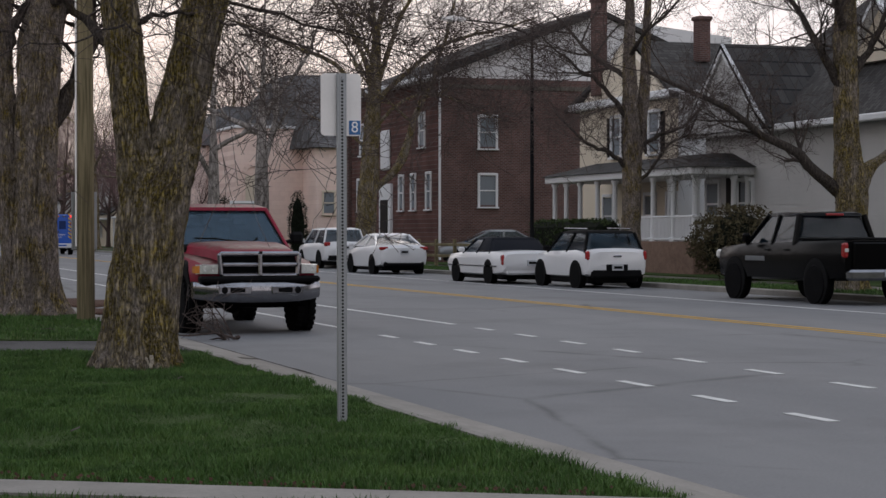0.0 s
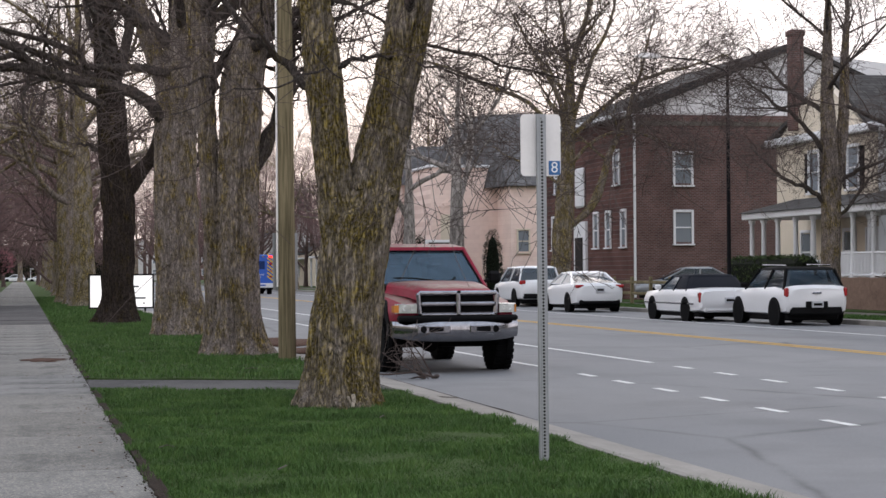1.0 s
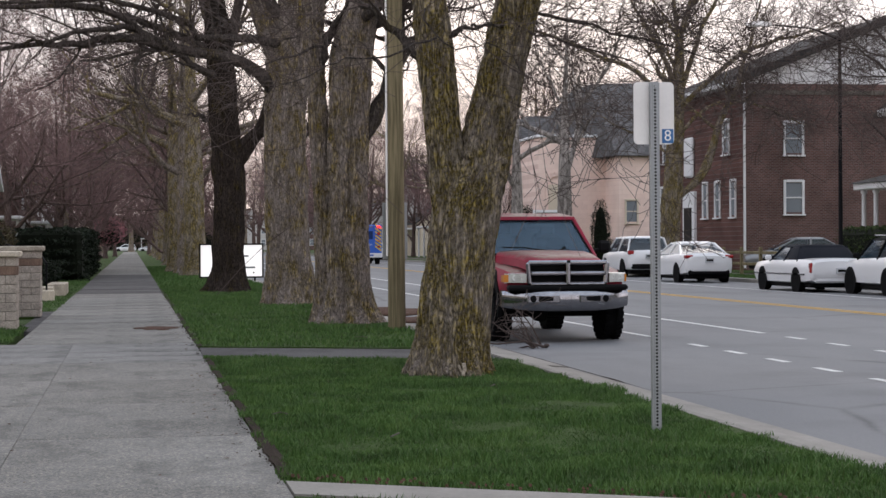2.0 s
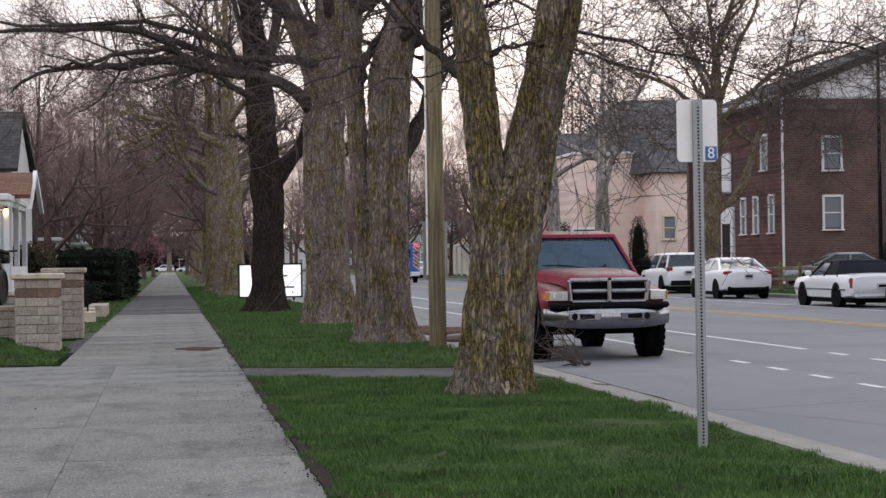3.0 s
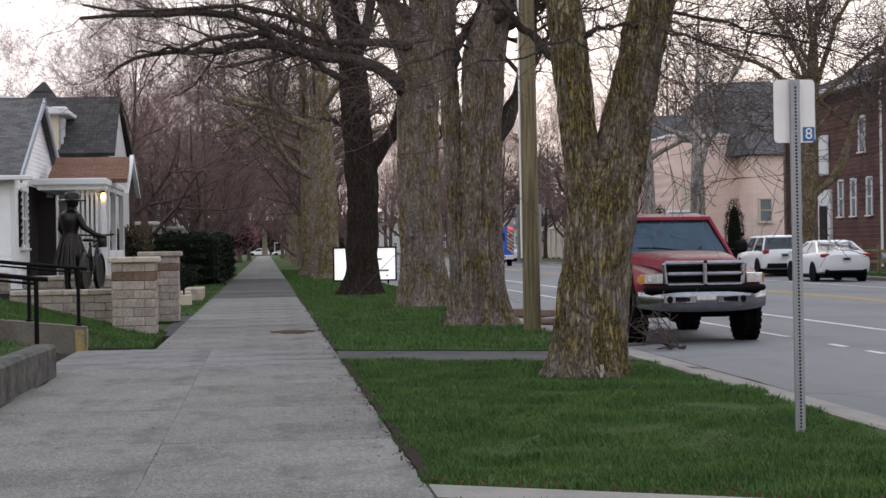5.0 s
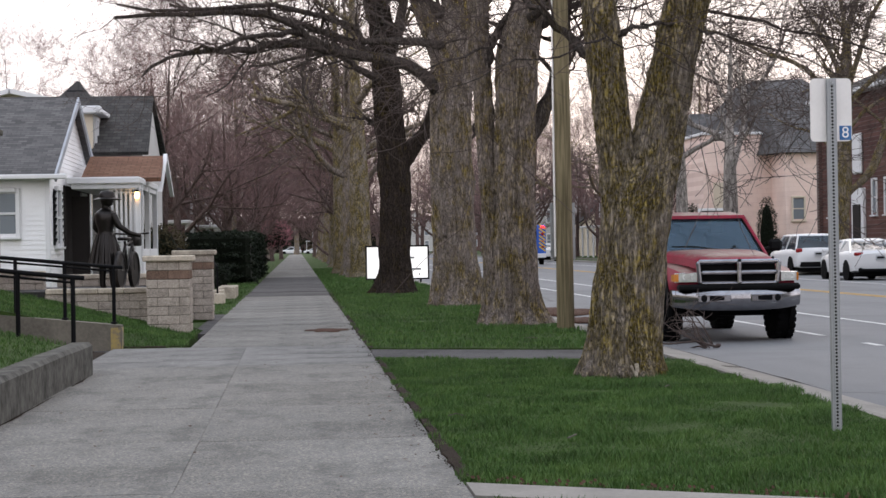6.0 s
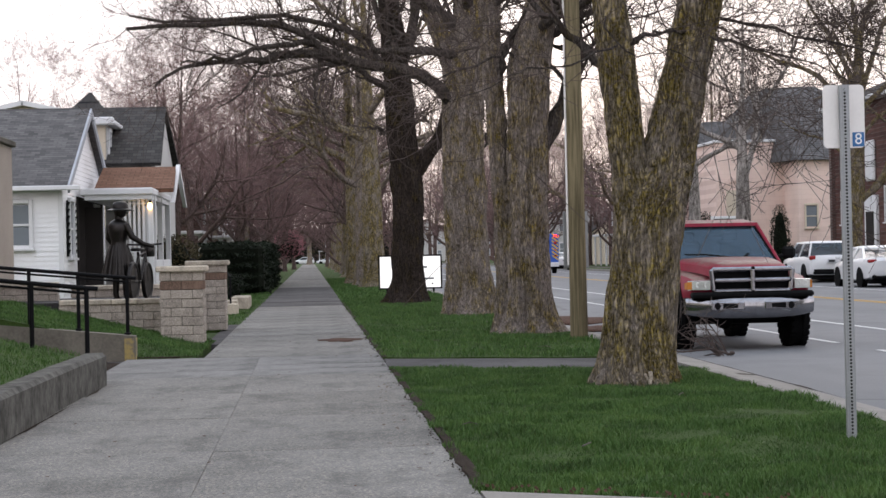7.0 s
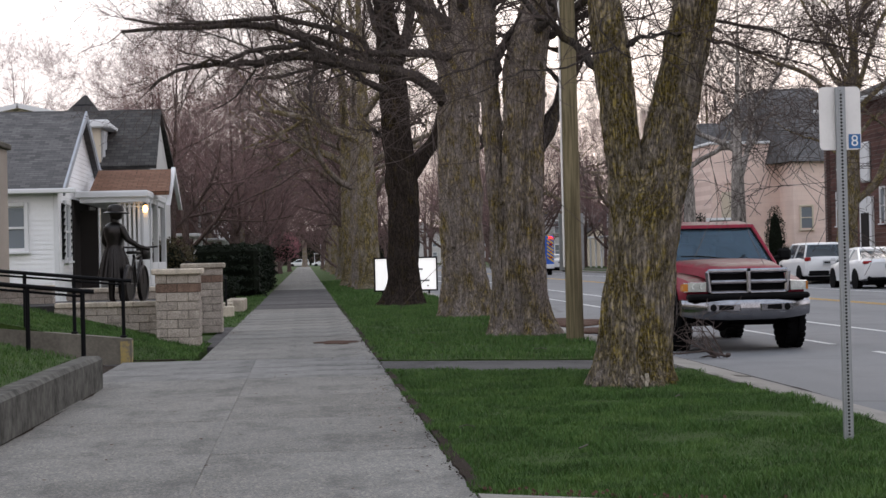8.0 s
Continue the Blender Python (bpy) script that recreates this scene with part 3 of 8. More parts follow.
# ---- block walls and piers round the statue terrace ----
def block_wall(name, x0, x1, y0, y1, z0, z1, label, cap=True, dark_row=False, seed=1):
    """Courses of split blocks with joints, on the faces, round a filled core."""
    rng = random.Random(seed)
    w = thing(name, Matrix.Translation((x0, y0, z0)), label, "block wall")
    X, Y, Z = x1 - x0, y1 - y0, z1 - z0
    part("core", Geo().box((X / 2, Y / 2, Z / 2), (X - 0.04, Y - 0.04, Z - 0.004)), M_concrete_old, w, "recessed mortar core")
    ch, meshes = 0.145, {}
    rows = max(1, int(round((Z - (0.08 if cap else 0)) / ch)))
    ch = (Z - (0.08 if cap else 0)) / rows
    for r in range(rows):
        material = M_block_dark if dark_row and r == rows - 2 else M_block
        for side in range(4):
            L = X if side in (0, 2) else Y
            n = max(1, int(round(L / 0.33)))
            cuts = [0.0] + [L * (k + (0.5 if r % 2 else 0)) / n for k in range(0 if r % 2 else 1, n)] + [L]
            for a, b in zip(cuts, cuts[1:]):
                key = (round(b - a, 3), material.name)
                if key not in meshes:
                    meshes[key] = mesh_of("block", Geo().box((0, 0, 0), (b - a - 0.006, 0.06, ch - 0.006), 0.008), material)
                c = (a + b) / 2
                j = rng.uniform(-0.008, 0.008)
                p = [(c, 0.03 + j, 0), (X - 0.03 + j, c, 90), (c, Y - 0.03 + j, 0), (0.03 + j, c, 90)][side]
                part("block", meshes[key], material, w, at=pose(p[0], p[1], (r + 0.5) * ch, 0, 0, p[2] + rng.uniform(-0.6, 0.6)))
    if cap:
        n = max(1, int(round(X / 0.42)))
        if X < 1.2:
            part("cap_stone", Geo().box((X / 2, Y / 2, Z - 0.03), (X + 0.12, Y + 0.12, 0.10), 0.02), M_cap, w, "pale overhanging cap stone")
        else:
            cm = mesh_of("cap_stone", Geo().box((0, 0, 0), (X / n - 0.008, Y + 0.06, 0.09), 0.014), M_cap)
            for k in range(n):
                part("cap_stone", cm, M_cap, w, at=((k + 0.5) * X / n, Y / 2, Z - 0.035))
    return w


block_wall("entrance_pier", -2.46, -1.74, 33.1, 33.8, 0.02, 1.30, "tan split-block pier with pale overhanging cap", dark_row=True, seed=2)
block_wall("entrance_pier", -2.35, -1.62, 38.9, 39.65, 0.02, 1.38, "tan split-block pier with pale overhanging cap", dark_row=True, seed=3)
block_wall("terrace_wall", -4.25, -2.47, 34.05, 34.4, 0.0, 0.76, "low tan split-block wall with pale capping", seed=4)
block_wall("terrace_wall", -5.9, -4.6, 36.6, 36.95, 0.0, 1.05, "low tan split-block wall with pale capping", seed=5)
block_wall("terrace_wall", -4.6, -2.4, 38.6, 38.95, 0.0, 0.95, "low tan split-block wall with pale capping", seed=6)
sheet("statue_terrace", -5.9, -2.4, 34.4, 38.6, 0.72, 0.75, M_slab_dark, "paved terrace floor behind the block wall", "terrace")
sheet("paved_strip", -1.74, -1.5, 33, 42.5, 0.0, 0.12, M_slab_dark, "dark paver strip beside the piers", "pavement")
sheet("terrace_bed", -14, -2.36, 38.95, 42.5, 0.0, 0.15, M_grass, "grass beside the terrace", "lawn")


# ---- houses ----
M_glass_dark = glass_mat("window_glass", (0.25, 0.28, 0.31), 0.25, 0.05)
M_shingle_grey = brick_mat("shingles_grey", (0.085, 0.083, 0.085), (0.15, 0.145, 0.145), (0.05, 0.05, 0.052), 0.26, 0.085, 0.005, (0.6, 0, 0), 0.5)
M_shingle_dark = brick_mat("shingles_dark", (0.042, 0.040, 0.039), (0.078, 0.074, 0.072), (0.02, 0.02, 0.022), 0.3, 0.14, 0.008, (0.6, 0, 0), 0.5)
M_shingle_brown = brick_mat("shingles_brown", (0.17, 0.085, 0.055), (0.22, 0.12, 0.08), (0.08, 0.045, 0.03), 0.3, 0.14, 0.008, (0.6, 0, 0), 0.5)
M_brick_y = brick_mat("brick_red", (0.095, 0.048, 0.043), (0.155, 0.08, 0.068), (0.19, 0.155, 0.145), 0.21, 0.075, 0.012, (1.5708, 0, 0), extra=0.4)
M_brick_x = brick_mat("brick_red_street", (0.095, 0.048, 0.043), (0.155, 0.08, 0.068), (0.19, 0.155, 0.145), 0.21, 0.075, 0.012, (1.5708, 0, 1.5708), extra=0.4)
M_stone_pink = brick_mat("stone_pale_pink", (0.80, 0.62, 0.55), (0.86, 0.68, 0.60), (0.72, 0.54, 0.47), 0.6, 0.3, 0.006, (1.5708, 0, 0), 0.15, 0.15)
M_cream = plain("cream_paint", (0.62, 0.54, 0.43), 0.7, vary=0.08)
M_grey_siding = plain("grey_siding", (0.46, 0.45, 0.44), 0.7, vary=0.1)
M_trim = plain("white_trim", (0.68, 0.68, 0.69), 0.6, vary=0.07)
M_interior = plain("dark_interior", (0.03, 0.026, 0.025), 0.9)


def window(parent, m, w, h, shutters=False, material=None):
    """A sash window that faces local -y: frame, meeting rail, sill, two panes."""
    material = material or M_trim
    f = Geo()
    for sx in (-1, 1):
        f.box((sx * (w / 2 + 0.05), 0, 0), (0.11, 0.10, h + 0.22), 0.012)
    f.box((0, -0.01, h / 2 + 0.06), (w - 0.01, 0.12, 0.12), 0.012).box((0, 0.005, 0), (w - 0.01, 0.06, 0.06), 0.008)
    ob = part("window", f, material, parent, at=m)
    part("sill", Geo().box((0, -0.04, -h / 2 - 0.09), (w + 0.28, 0.18, 0.07), 0.012), material, ob)
    for s in (-1, 1):
        part("pane", Geo().box((0, 0.02, s * h / 4), (w - 0.012, 0.012, h / 2 - 0.07)), M_glass_dark, ob)
    if shutters:
        for s in (-1, 1):
            g = Geo()
            for k in range(8):
                g.box((s * (w / 2 + 0.29), -0.01, -h / 2 + (k + 0.5) * h / 8), (0.3, 0.03, h / 8 - 0.02), 0.006, rx=20)
            g.box((s * (w / 2 + 0.29), 0.01, 0), (0.34, 0.02, h + 0.04))
            part("shutter", g, M_black, ob, "dark louvred shutter")
    return ob


def clapboards(x0, x1, z0, z1, y, step=0.13, along="x"):
    """Lapped boards on a wall that faces -y (along x) or +x / -x (along y)."""
    g = Geo()
    n = int((z1 - z0) / step)
    for k in range(n):
        z = z0 + k * step
        if along == "x":
            g.add([(x0, y - 0.022, z), (x1, y - 0.022, z), (x1, y - 0.006, z + step), (x0, y - 0.006, z + step), (x0, y, z), (x1, y, z)],
                  [(0, 1, 2, 3), (0, 4, 5, 1)])
        else:
            g.add([(y + 0.022, x0, z), (y + 0.022, x1, z), (y + 0.006, x1, z + step), (y + 0.006, x0, z + step), (y, x0, z), (y, x1, z)],
                  [(0, 1, 2, 3), (0, 4, 5, 1)])
    return g


FACE_X = pose(0, 0, 0, 0, 0, -90)   # a window turned to face -x
FACE_PX = pose(0, 0, 0, 0, 0, 90)   # a window turned to face +x


def roof_plane(a, b, c, d, thick=0.12):
    """A sloping roof sheet through four corners (a, b along the eave)."""
    n = (Vector(b) - Vector(a)).cross(Vector(d) - Vector(a)).normalized()
    if n.z < 0:
        n = -n
    g = Geo()
    return g.loft([[Vector(p) - n * thick for p in (a, b, c, d)], [Vector(p) for p in (a, b, c, d)]])


M_bargeboard = plain("bargeboard_paint", (0.34, 0.36, 0.40), 0.6)

# white bungalow by the walk
wh = thing("bungalow", Matrix(), "white clapboard bungalow with grey shingle roof and porch", "house")
part("wall", Geo().prism([(53.3, 0), (64, 0), (64, 3.55), (58.7, 5.8), (53.3, 3.55)], "x", -16, -6.6), M_white, wh, "white painted wall")
part("siding", clapboards(-16, -6.6, 0.3, 3.5, 53.3), M_white, wh, "white lapped clapboards")
part("siding", clapboards(53.3, 64, 0.3, 3.5, -6.6, along="y"), M_white, wh, "white lapped clapboards")
gable = Geo()
for k in range(17):
    z = 3.55 + k * 0.13
    ya, yb = 53.3 + (z - 3.5) * 2.4, 64.0 - (z - 3.5) * 2.36
    gable.add([(-6.578, ya, z), (-6.578, yb, z), (-6.594, yb, z + 0.13), (-6.594, ya, z + 0.13), (-6.6, ya, z), (-6.6, yb, z)], [(0, 1, 2, 3), (0, 4, 5, 1)])
part("gable_siding", gable, M_white, wh, "white lapped clapboards")
part("corner_board", Geo().box((-6.63, 53.29, 1.8), (0.12, 0.12, 3.5), 0.01), M_trim, wh)
part("roof", roof_plane((-16.3, 52.9, 3.5), (-6.4, 52.9, 3.5), (-6.4, 58.7, 5.98), (-16.3, 58.7, 5.98)), M_shingle_grey, wh, "grey asphalt shingles")
part("roof", roof_plane((-16.3, 64.4, 3.5), (-6.4, 64.4, 3.5), (-6.4, 58.7, 5.98), (-16.3, 58.7, 5.98)), M_shingle_grey, wh, "grey asphalt shingles")
part("gutter", Geo().box((-11.2, 52.84, 3.42), (10.3, 0.14, 0.13), 0.02), M_trim, wh, "white eave gutter")
part("bargeboard", Geo().loft([[(-6.39, 52.9, 3.28), (-6.33, 52.9, 3.28), (-6.33, 52.9, 3.5), (-6.39, 52.9, 3.5)], [(-6.39, 58.7, 5.76), (-6.33, 58.7, 5.76), (-6.33, 58.7, 5.99), (-6.39, 58.7, 5.99)],
                              [(-6.39, 64.4, 3.28), (-6.33, 64.4, 3.28), (-6.33, 64.4, 3.5), (-6.39, 64.4, 3.5)]]), M_bargeboard, wh, "grey-blue bargeboard")
# near-black sheet over the wall paints the shade under the porch
part("porch_shade_panel", Geo().box((-6.56, 59.7, 1.9), (0.04, 6.6, 2.8)), M_interior, wh, "flat dark panel painting the porch's shade")
part("recess_siding", Geo().box((-6.52, 61.2, 2.1), (0.04, 1.6, 2.2)), M_grey_siding, wh, "grey siding in the porch")
window(wh, pose(-7.9, 53.25, 2.45), 0.85, 1.15)
window(wh, pose(-6.55, 54.9, 2.35) @ FACE_PX, 0.9, 1.5, True)
# its porch
part("porch_roof", Geo().box((-5.45, 60.0, 3.42), (2.1, 7.4, 0.2), 0.03).box((-5.4, 60.0, 3.26), (1.9, 7.2, 0.14)), M_trim, wh, "white flat porch roof edge")
part("brown_roof", roof_plane((-6.3, 58.4, 3.56), (-3.95, 58.4, 3.56), (-4.05, 61.2, 4.34), (-6.3, 61.2, 4.34)), M_shingle_brown, wh, "brown shingle porch roof")
part("porch_gable", Geo().prism([(58.4, 3.14), (58.7, 3.14), (61.2, 4.2), (64, 3.14), (64.3, 3.14), (61.2, 4.4)], "x", -4.05, -3.93), M_trim, wh)
part("porch_floor", Geo().box((-5.4, 60, 0.45), (2.1, 7.4, 0.2)), M_concrete_old, wh)
part("porch_wall", Geo().box((-4.5, 60.6, 1.0), (0.12, 6.4, 0.9), 0.01), M_trim, wh)
part("back_wall", Geo().box((-5.9, 63.6, 2.0), (1.2, 0.15, 3.0)), M_grey_siding, wh)
part("doorway", Geo().box((-6.2, 57.3, 1.75), (0.5, 0.06, 2.5), 0.01), M_interior, wh, "dark front door")
for yy in (56.6, 57.6, 60.2, 63.4):
    part("post", Geo().box((-4.5, yy, 2.0), (0.16, 0.16, 2.9), 0.015), M_trim, wh)
lat = Geo()
for k in range(6):
    lat.box((-5.22 + k * 0.13, 56.6, 2.35), (0.07, 0.03, 2.1))
for k in range(6):
    lat.box((-4.9, 56.58, 1.5 + k * 0.09 + (1.3 if k > 2 else 0)), (0.8, 0.03, 0.04))
part("lattice_screen", lat, M_trim, wh, "white lattice screen")
lampw = part("porch_lamp", Geo().lathe([(0.02, 0.2), (0.06, 0.18), (0.07, 0.14)], (-4.5, 56.45, 2.95)), M_black, wh)
part("bulb", Geo().lathe([(0.015, -0.09), (0.06, -0.05), (0.075, 0.02), (0.04, 0.12)], (-4.5, 56.45, 2.97)), lamp_mat("warm_lamp", (1.0, 0.55, 0.18), 6.0), lampw, "glowing warm bulb")

# two-storey house behind it
h2 = thing("house", Matrix(), "tan two-storey house with dark roof and dormer", "house")
part("wall", Geo().prism([(66.2, 0), (75.6, 0), (75.6, 4.6), (70.5, 6.75), (66.2, 4.6)], "x", -16, -5.1), M_grey_siding, h2, "grey sided wall")
part("roof", roof_plane((-17, 65.6, 4.7), (-4.85, 65.6, 4.7), (-5.0, 70.5, 6.95), (-17, 70.5, 6.95)), M_shingle_dark, h2, "dark shingle roof")
part("roof", roof_plane((-17, 76, 4.7), (-4.85, 76, 4.7), (-5.0, 70.5, 6.95), (-17, 70.5, 6.95)), M_shingle_dark, h2, "dark shingle roof")
wing = part("wing", Geo().box((-7.9, 67.75, 4.3), (2.4, 3.7, 3.5)), M_cream, h2, "cream side wing")
part("siding", clapboards(65.9, 69.6, 2.6, 6.0, -6.7, along="y"), M_grey_siding, wing, "grey lapped siding")
part("cornice", Geo().box((-7.85, 65.8, 6.12), (2.9, 0.5, 0.26), 0.04).box((-6.55, 67.8, 6.1), (0.34, 4.0, 0.16), 0.03), M_trim, wing, "white boxed cornice")
part("wing_roof", Geo().loft([[(-9.2, 65.6, 6.2), (-6.4, 65.6, 6.2), (-6.4, 69.8, 6.2), (-9.2, 69.8, 6.2)], [(-8.4, 67.0, 6.62), (-7.6, 67.0, 6.62), (-7.6, 69.8, 6.62), (-8.4, 69.8, 6.62)]]), M_shingle_dark, wing, "low dark roof")
part("downpipe", Geo().tube([(-6.45, 69.7, 6.0), (-6.6, 69.6, 5.7), (-6.62, 69.6, 3.0)], 0.05, 6), M_trim, wing)
window(h2, pose(-6.66, 66.7, 5.2) @ FACE_PX, 0.5, 1.2)
window(h2, pose(-6.66, 68.9, 5.2) @ FACE_PX, 0.5, 1.2)
part("tower_roof", Geo().loft([[(-9.9, 76, 6.6), (-7.3, 76, 6.6), (-7.3, 79, 6.6), (-9.9, 79, 6.6)], [(-8.5, 77.4, 8.1), (-8.4, 77.4, 8.1), (-8.4, 77.5, 8.1), (-8.5, 77.5, 8.1)]]), M_shingle_dark, h2)
h3 = thing("house", Matrix(), "cream gabled house seen over the roofs", "house")
part("wall", Geo().prism([(-16, 0), (-8, 0), (-8, 7.3), (-12, 8.2), (-16, 7.3)], "y", 84, 92), M_cream, h3, "cream gable wall")
for s in (-1, 1):
    part("roof", roof_plane((-12 + s * 4.5, 83.5, 7.35), (-12 + s * 4.5, 92, 7.35), (-12, 92, 8.35), (-12, 83.5, 8.35), 0.2), M_trim, h3, "white-edged roof")
bg = thing("building", Matrix(), "beige rendered building corner beside the walk", "building")
part("wall", Geo().box((-10.95, 36.2, 1.9), (10, 8.4, 3.8), 0.03), plain("beige_render", (0.36, 0.31, 0.27), 0.8), bg)
part("coping", Geo().box((-10.92, 36.2, 3.84), (10.1, 8.5, 0.12), 0.02), M_concrete_old, bg)
# added out of view: blocks western sky so lawn and walk go darker
part("unseen_wing", Geo().box((-11.6, 13.0, 2.6), (9.4, 21, 5.2), 0.03), M_cream, bg, "plain unseen wing added to block sky light")
part("coping", Geo().box((-11.6, 13.0, 5.24), (9.6, 21.2, 0.12), 0.02), M_concrete_old, bg)

# brick hall across the street
bk = thing("brick_hall", Matrix(), "dark red brick hall with pale gable and white windows", "building")
part("side_wall", Geo().prism([(27.7, 0), (42.5, 0), (42.5, 8.6), (27.7, 8.6)], "y", 85.0, 85.4), M_brick_y, bk, "red brick side wall")
part("street_wall", Geo().box((27.9, 93.1, 4.3), (0.4, 15.4, 8.6)), M_brick_x, bk, "red brick street wall")
part("back_wall", Geo().box((35, 100.6, 4.3), (15, 0.4, 8.6)), M_brick_y, bk)
part("gable", Geo().prism([(27.7, 8.6), (42.5, 8.6), (42.5, 10.9), (35.1, 11.7), (27.7, 8.65)], "y", 85.05, 85.35), plain("pale_gable_siding", (0.66, 0.65, 0.66), 0.6, vary=0.08), bk, "pale sided gable")
part("cornice", Geo().loft([[(27.3, 84.6, 8.55), (27.3, 85.5, 8.55), (27.3, 85.5, 8.95), (27.3, 84.6, 8.95)], [(35.4, 84.6, 11.7), (35.4, 85.5, 11.7), (35.4, 85.5, 12.05), (35.4, 84.6, 12.05)]]), M_shingle_dark, bk, "dark raking eave")
part("roof", roof_plane((27.2, 84.7, 8.7), (27.2, 101.1, 8.7), (35.4, 101.1, 12.05), (35.4, 84.7, 12.05), 0.2), M_shingle_dark, bk, "dark roof")
part("roof", roof_plane((43.4, 84.7, 8.7), (43.4, 101.1, 8.7), (35.4, 101.1, 12.05), (35.4, 84.7, 12.05), 0.2), M_shingle_dark, bk, "dark roof")
part("eave", Geo().box((27.35, 92.9, 8.62), (0.6, 16.4, 0.2), 0.03), M_trim, bk, "white street eave")
part("downpipe", Geo().tube([(27.62, 84.92, 0.2), (27.62, 84.92, 8.5)], 0.06, 8), M_trim, bk, "white downpipe")
part("stone_band", Geo().box((35.1, 84.97, 8.2), (14.6, 0.06, 0.18)), M_concrete_old, bk)
for z, hh in ((3.4, 1.4), (6.1, 1.4)):
    window(bk, pose(29.98, 84.98, z), 0.78, hh)
    window(bk, pose(35.2, 84.98, z), 0.78, hh)
for yy in (86.8, 89.2, 91.2, 96.6, 98.8):
    window(bk, pose(27.68, yy, 3.4) @ FACE_X, 0.66, 1.6)
for yy in (87.8, 98.2):
    window(bk, pose(27.68, yy, 6.3) @ FACE_X, 0.8, 1.5)
part("door_surround", Geo().box((27.65, 93.7, 2.3), (0.2, 2.0, 3.2), 0.03).box((27.62, 93.7, 5.6), (0.2, 1.4, 2.0), 0.3), M_trim, bk, "white door surround")
part("door", Geo().box((27.54, 93.7, 1.95), (0.1, 1.2, 2.3), 0.02), M_interior, bk, "dark door")
part("steps", Geo().box((26.6, 93.7, 0.35), (1.6, 2.6, 0.6), 0.03).box((25.8, 93.7, 0.2), (0.6, 2.6, 0.35), 0.03), M_brick_x, bk, "brick steps")

# pale pink stone church
ch = thing("church", Matrix(), "pale pink stone church with steep grey roofs", "church")
part("tower", Geo().box((29.2, 129, 4.2), (5.0, 7, 8.4), 0.05), M_stone_pink, ch, "pale stone tower block")
part("tower_coping", Geo().box((29.2, 129, 8.45), (5.3, 7.3, 0.18), 0.03), M_trim, ch)
part("nave_wall", Geo().box((36, 126, 3.5), (9.5, 8, 7.0), 0.05), M_stone_pink, ch, "pale stone wall")
part("nave_roof", Geo().loft([[(31, 121.5, 7.0), (41, 121.5, 7.0), (41, 142, 7.0), (27.5, 142, 7.0)], [(31.0, 129, 12.2), (34.3, 129, 12.3), (34.3, 134, 12.3), (31.0, 134, 12.2)]]), M_shingle_grey, ch, "steep dark slate roof")
part("side_roof", Geo().loft([[(26.2, 134, 7.6), (33, 134, 7.6), (33, 146, 7.6), (26.2, 146, 7.6)], [(28.6, 138, 10.6), (32, 138, 10.6), (32, 142, 10.6), (28.6, 142, 10.6)]]), M_shingle_grey, ch, "grey slate roof")
part("side_wall", Geo().box((29.8, 140, 3.8), (6.6, 11, 7.6)), M_stone_pink, ch)
for xx, zz, ww, hh in ((32.1, 3.4, 0.7, 1.4), (34.6, 3.4, 0.7, 1.4), (37.5, 3.4, 0.7, 1.4)):
    window(ch, pose(xx, 121.95, zz), ww, hh, material=M_cream)
arch = Geo()
for k in range(9):
    a = math.pi * k / 8
    arch.box((27.9 + 0.65 * math.cos(a), 125.45, 5.3 + 0.65 * math.sin(a)), (0.3, 0.12, 0.22), 0.02, ry=-math.degrees(a))
arch.box((27.25, 125.45, 3.9), (0.18, 0.12, 2.7), 0.02).box((28.55, 125.45, 3.9), (0.18, 0.12, 2.7), 0.02)
part("arch_moulding", arch, M_stone_pink, ch, "stone blind arch")
part("arch_panel", Geo().box((27.9, 125.47, 3.9), (1.1, 0.06, 2.7)), M_cream, ch)
cs = thing("notice_board", Matrix(), "white church notice board on two posts", "sign")
part("panel", Geo().box((25.9, 119, 3.1), (1.9, 0.1, 0.7), 0.02), M_white, cs)
for xx in (25.1, 26.7):
    part("post", Geo().box((xx, 119.06, 1.5), (0.1, 0.1, 3.0), 0.01), M_white, cs)
for k, ww in ((0, 1.5), (1, 1.1)):
    part("lettering", Geo().box((25.9, 118.94, 3.24 - 0.26 * k), (ww, 0.012, 0.1)), M_black, cs, "dark unreadable lettering bar")


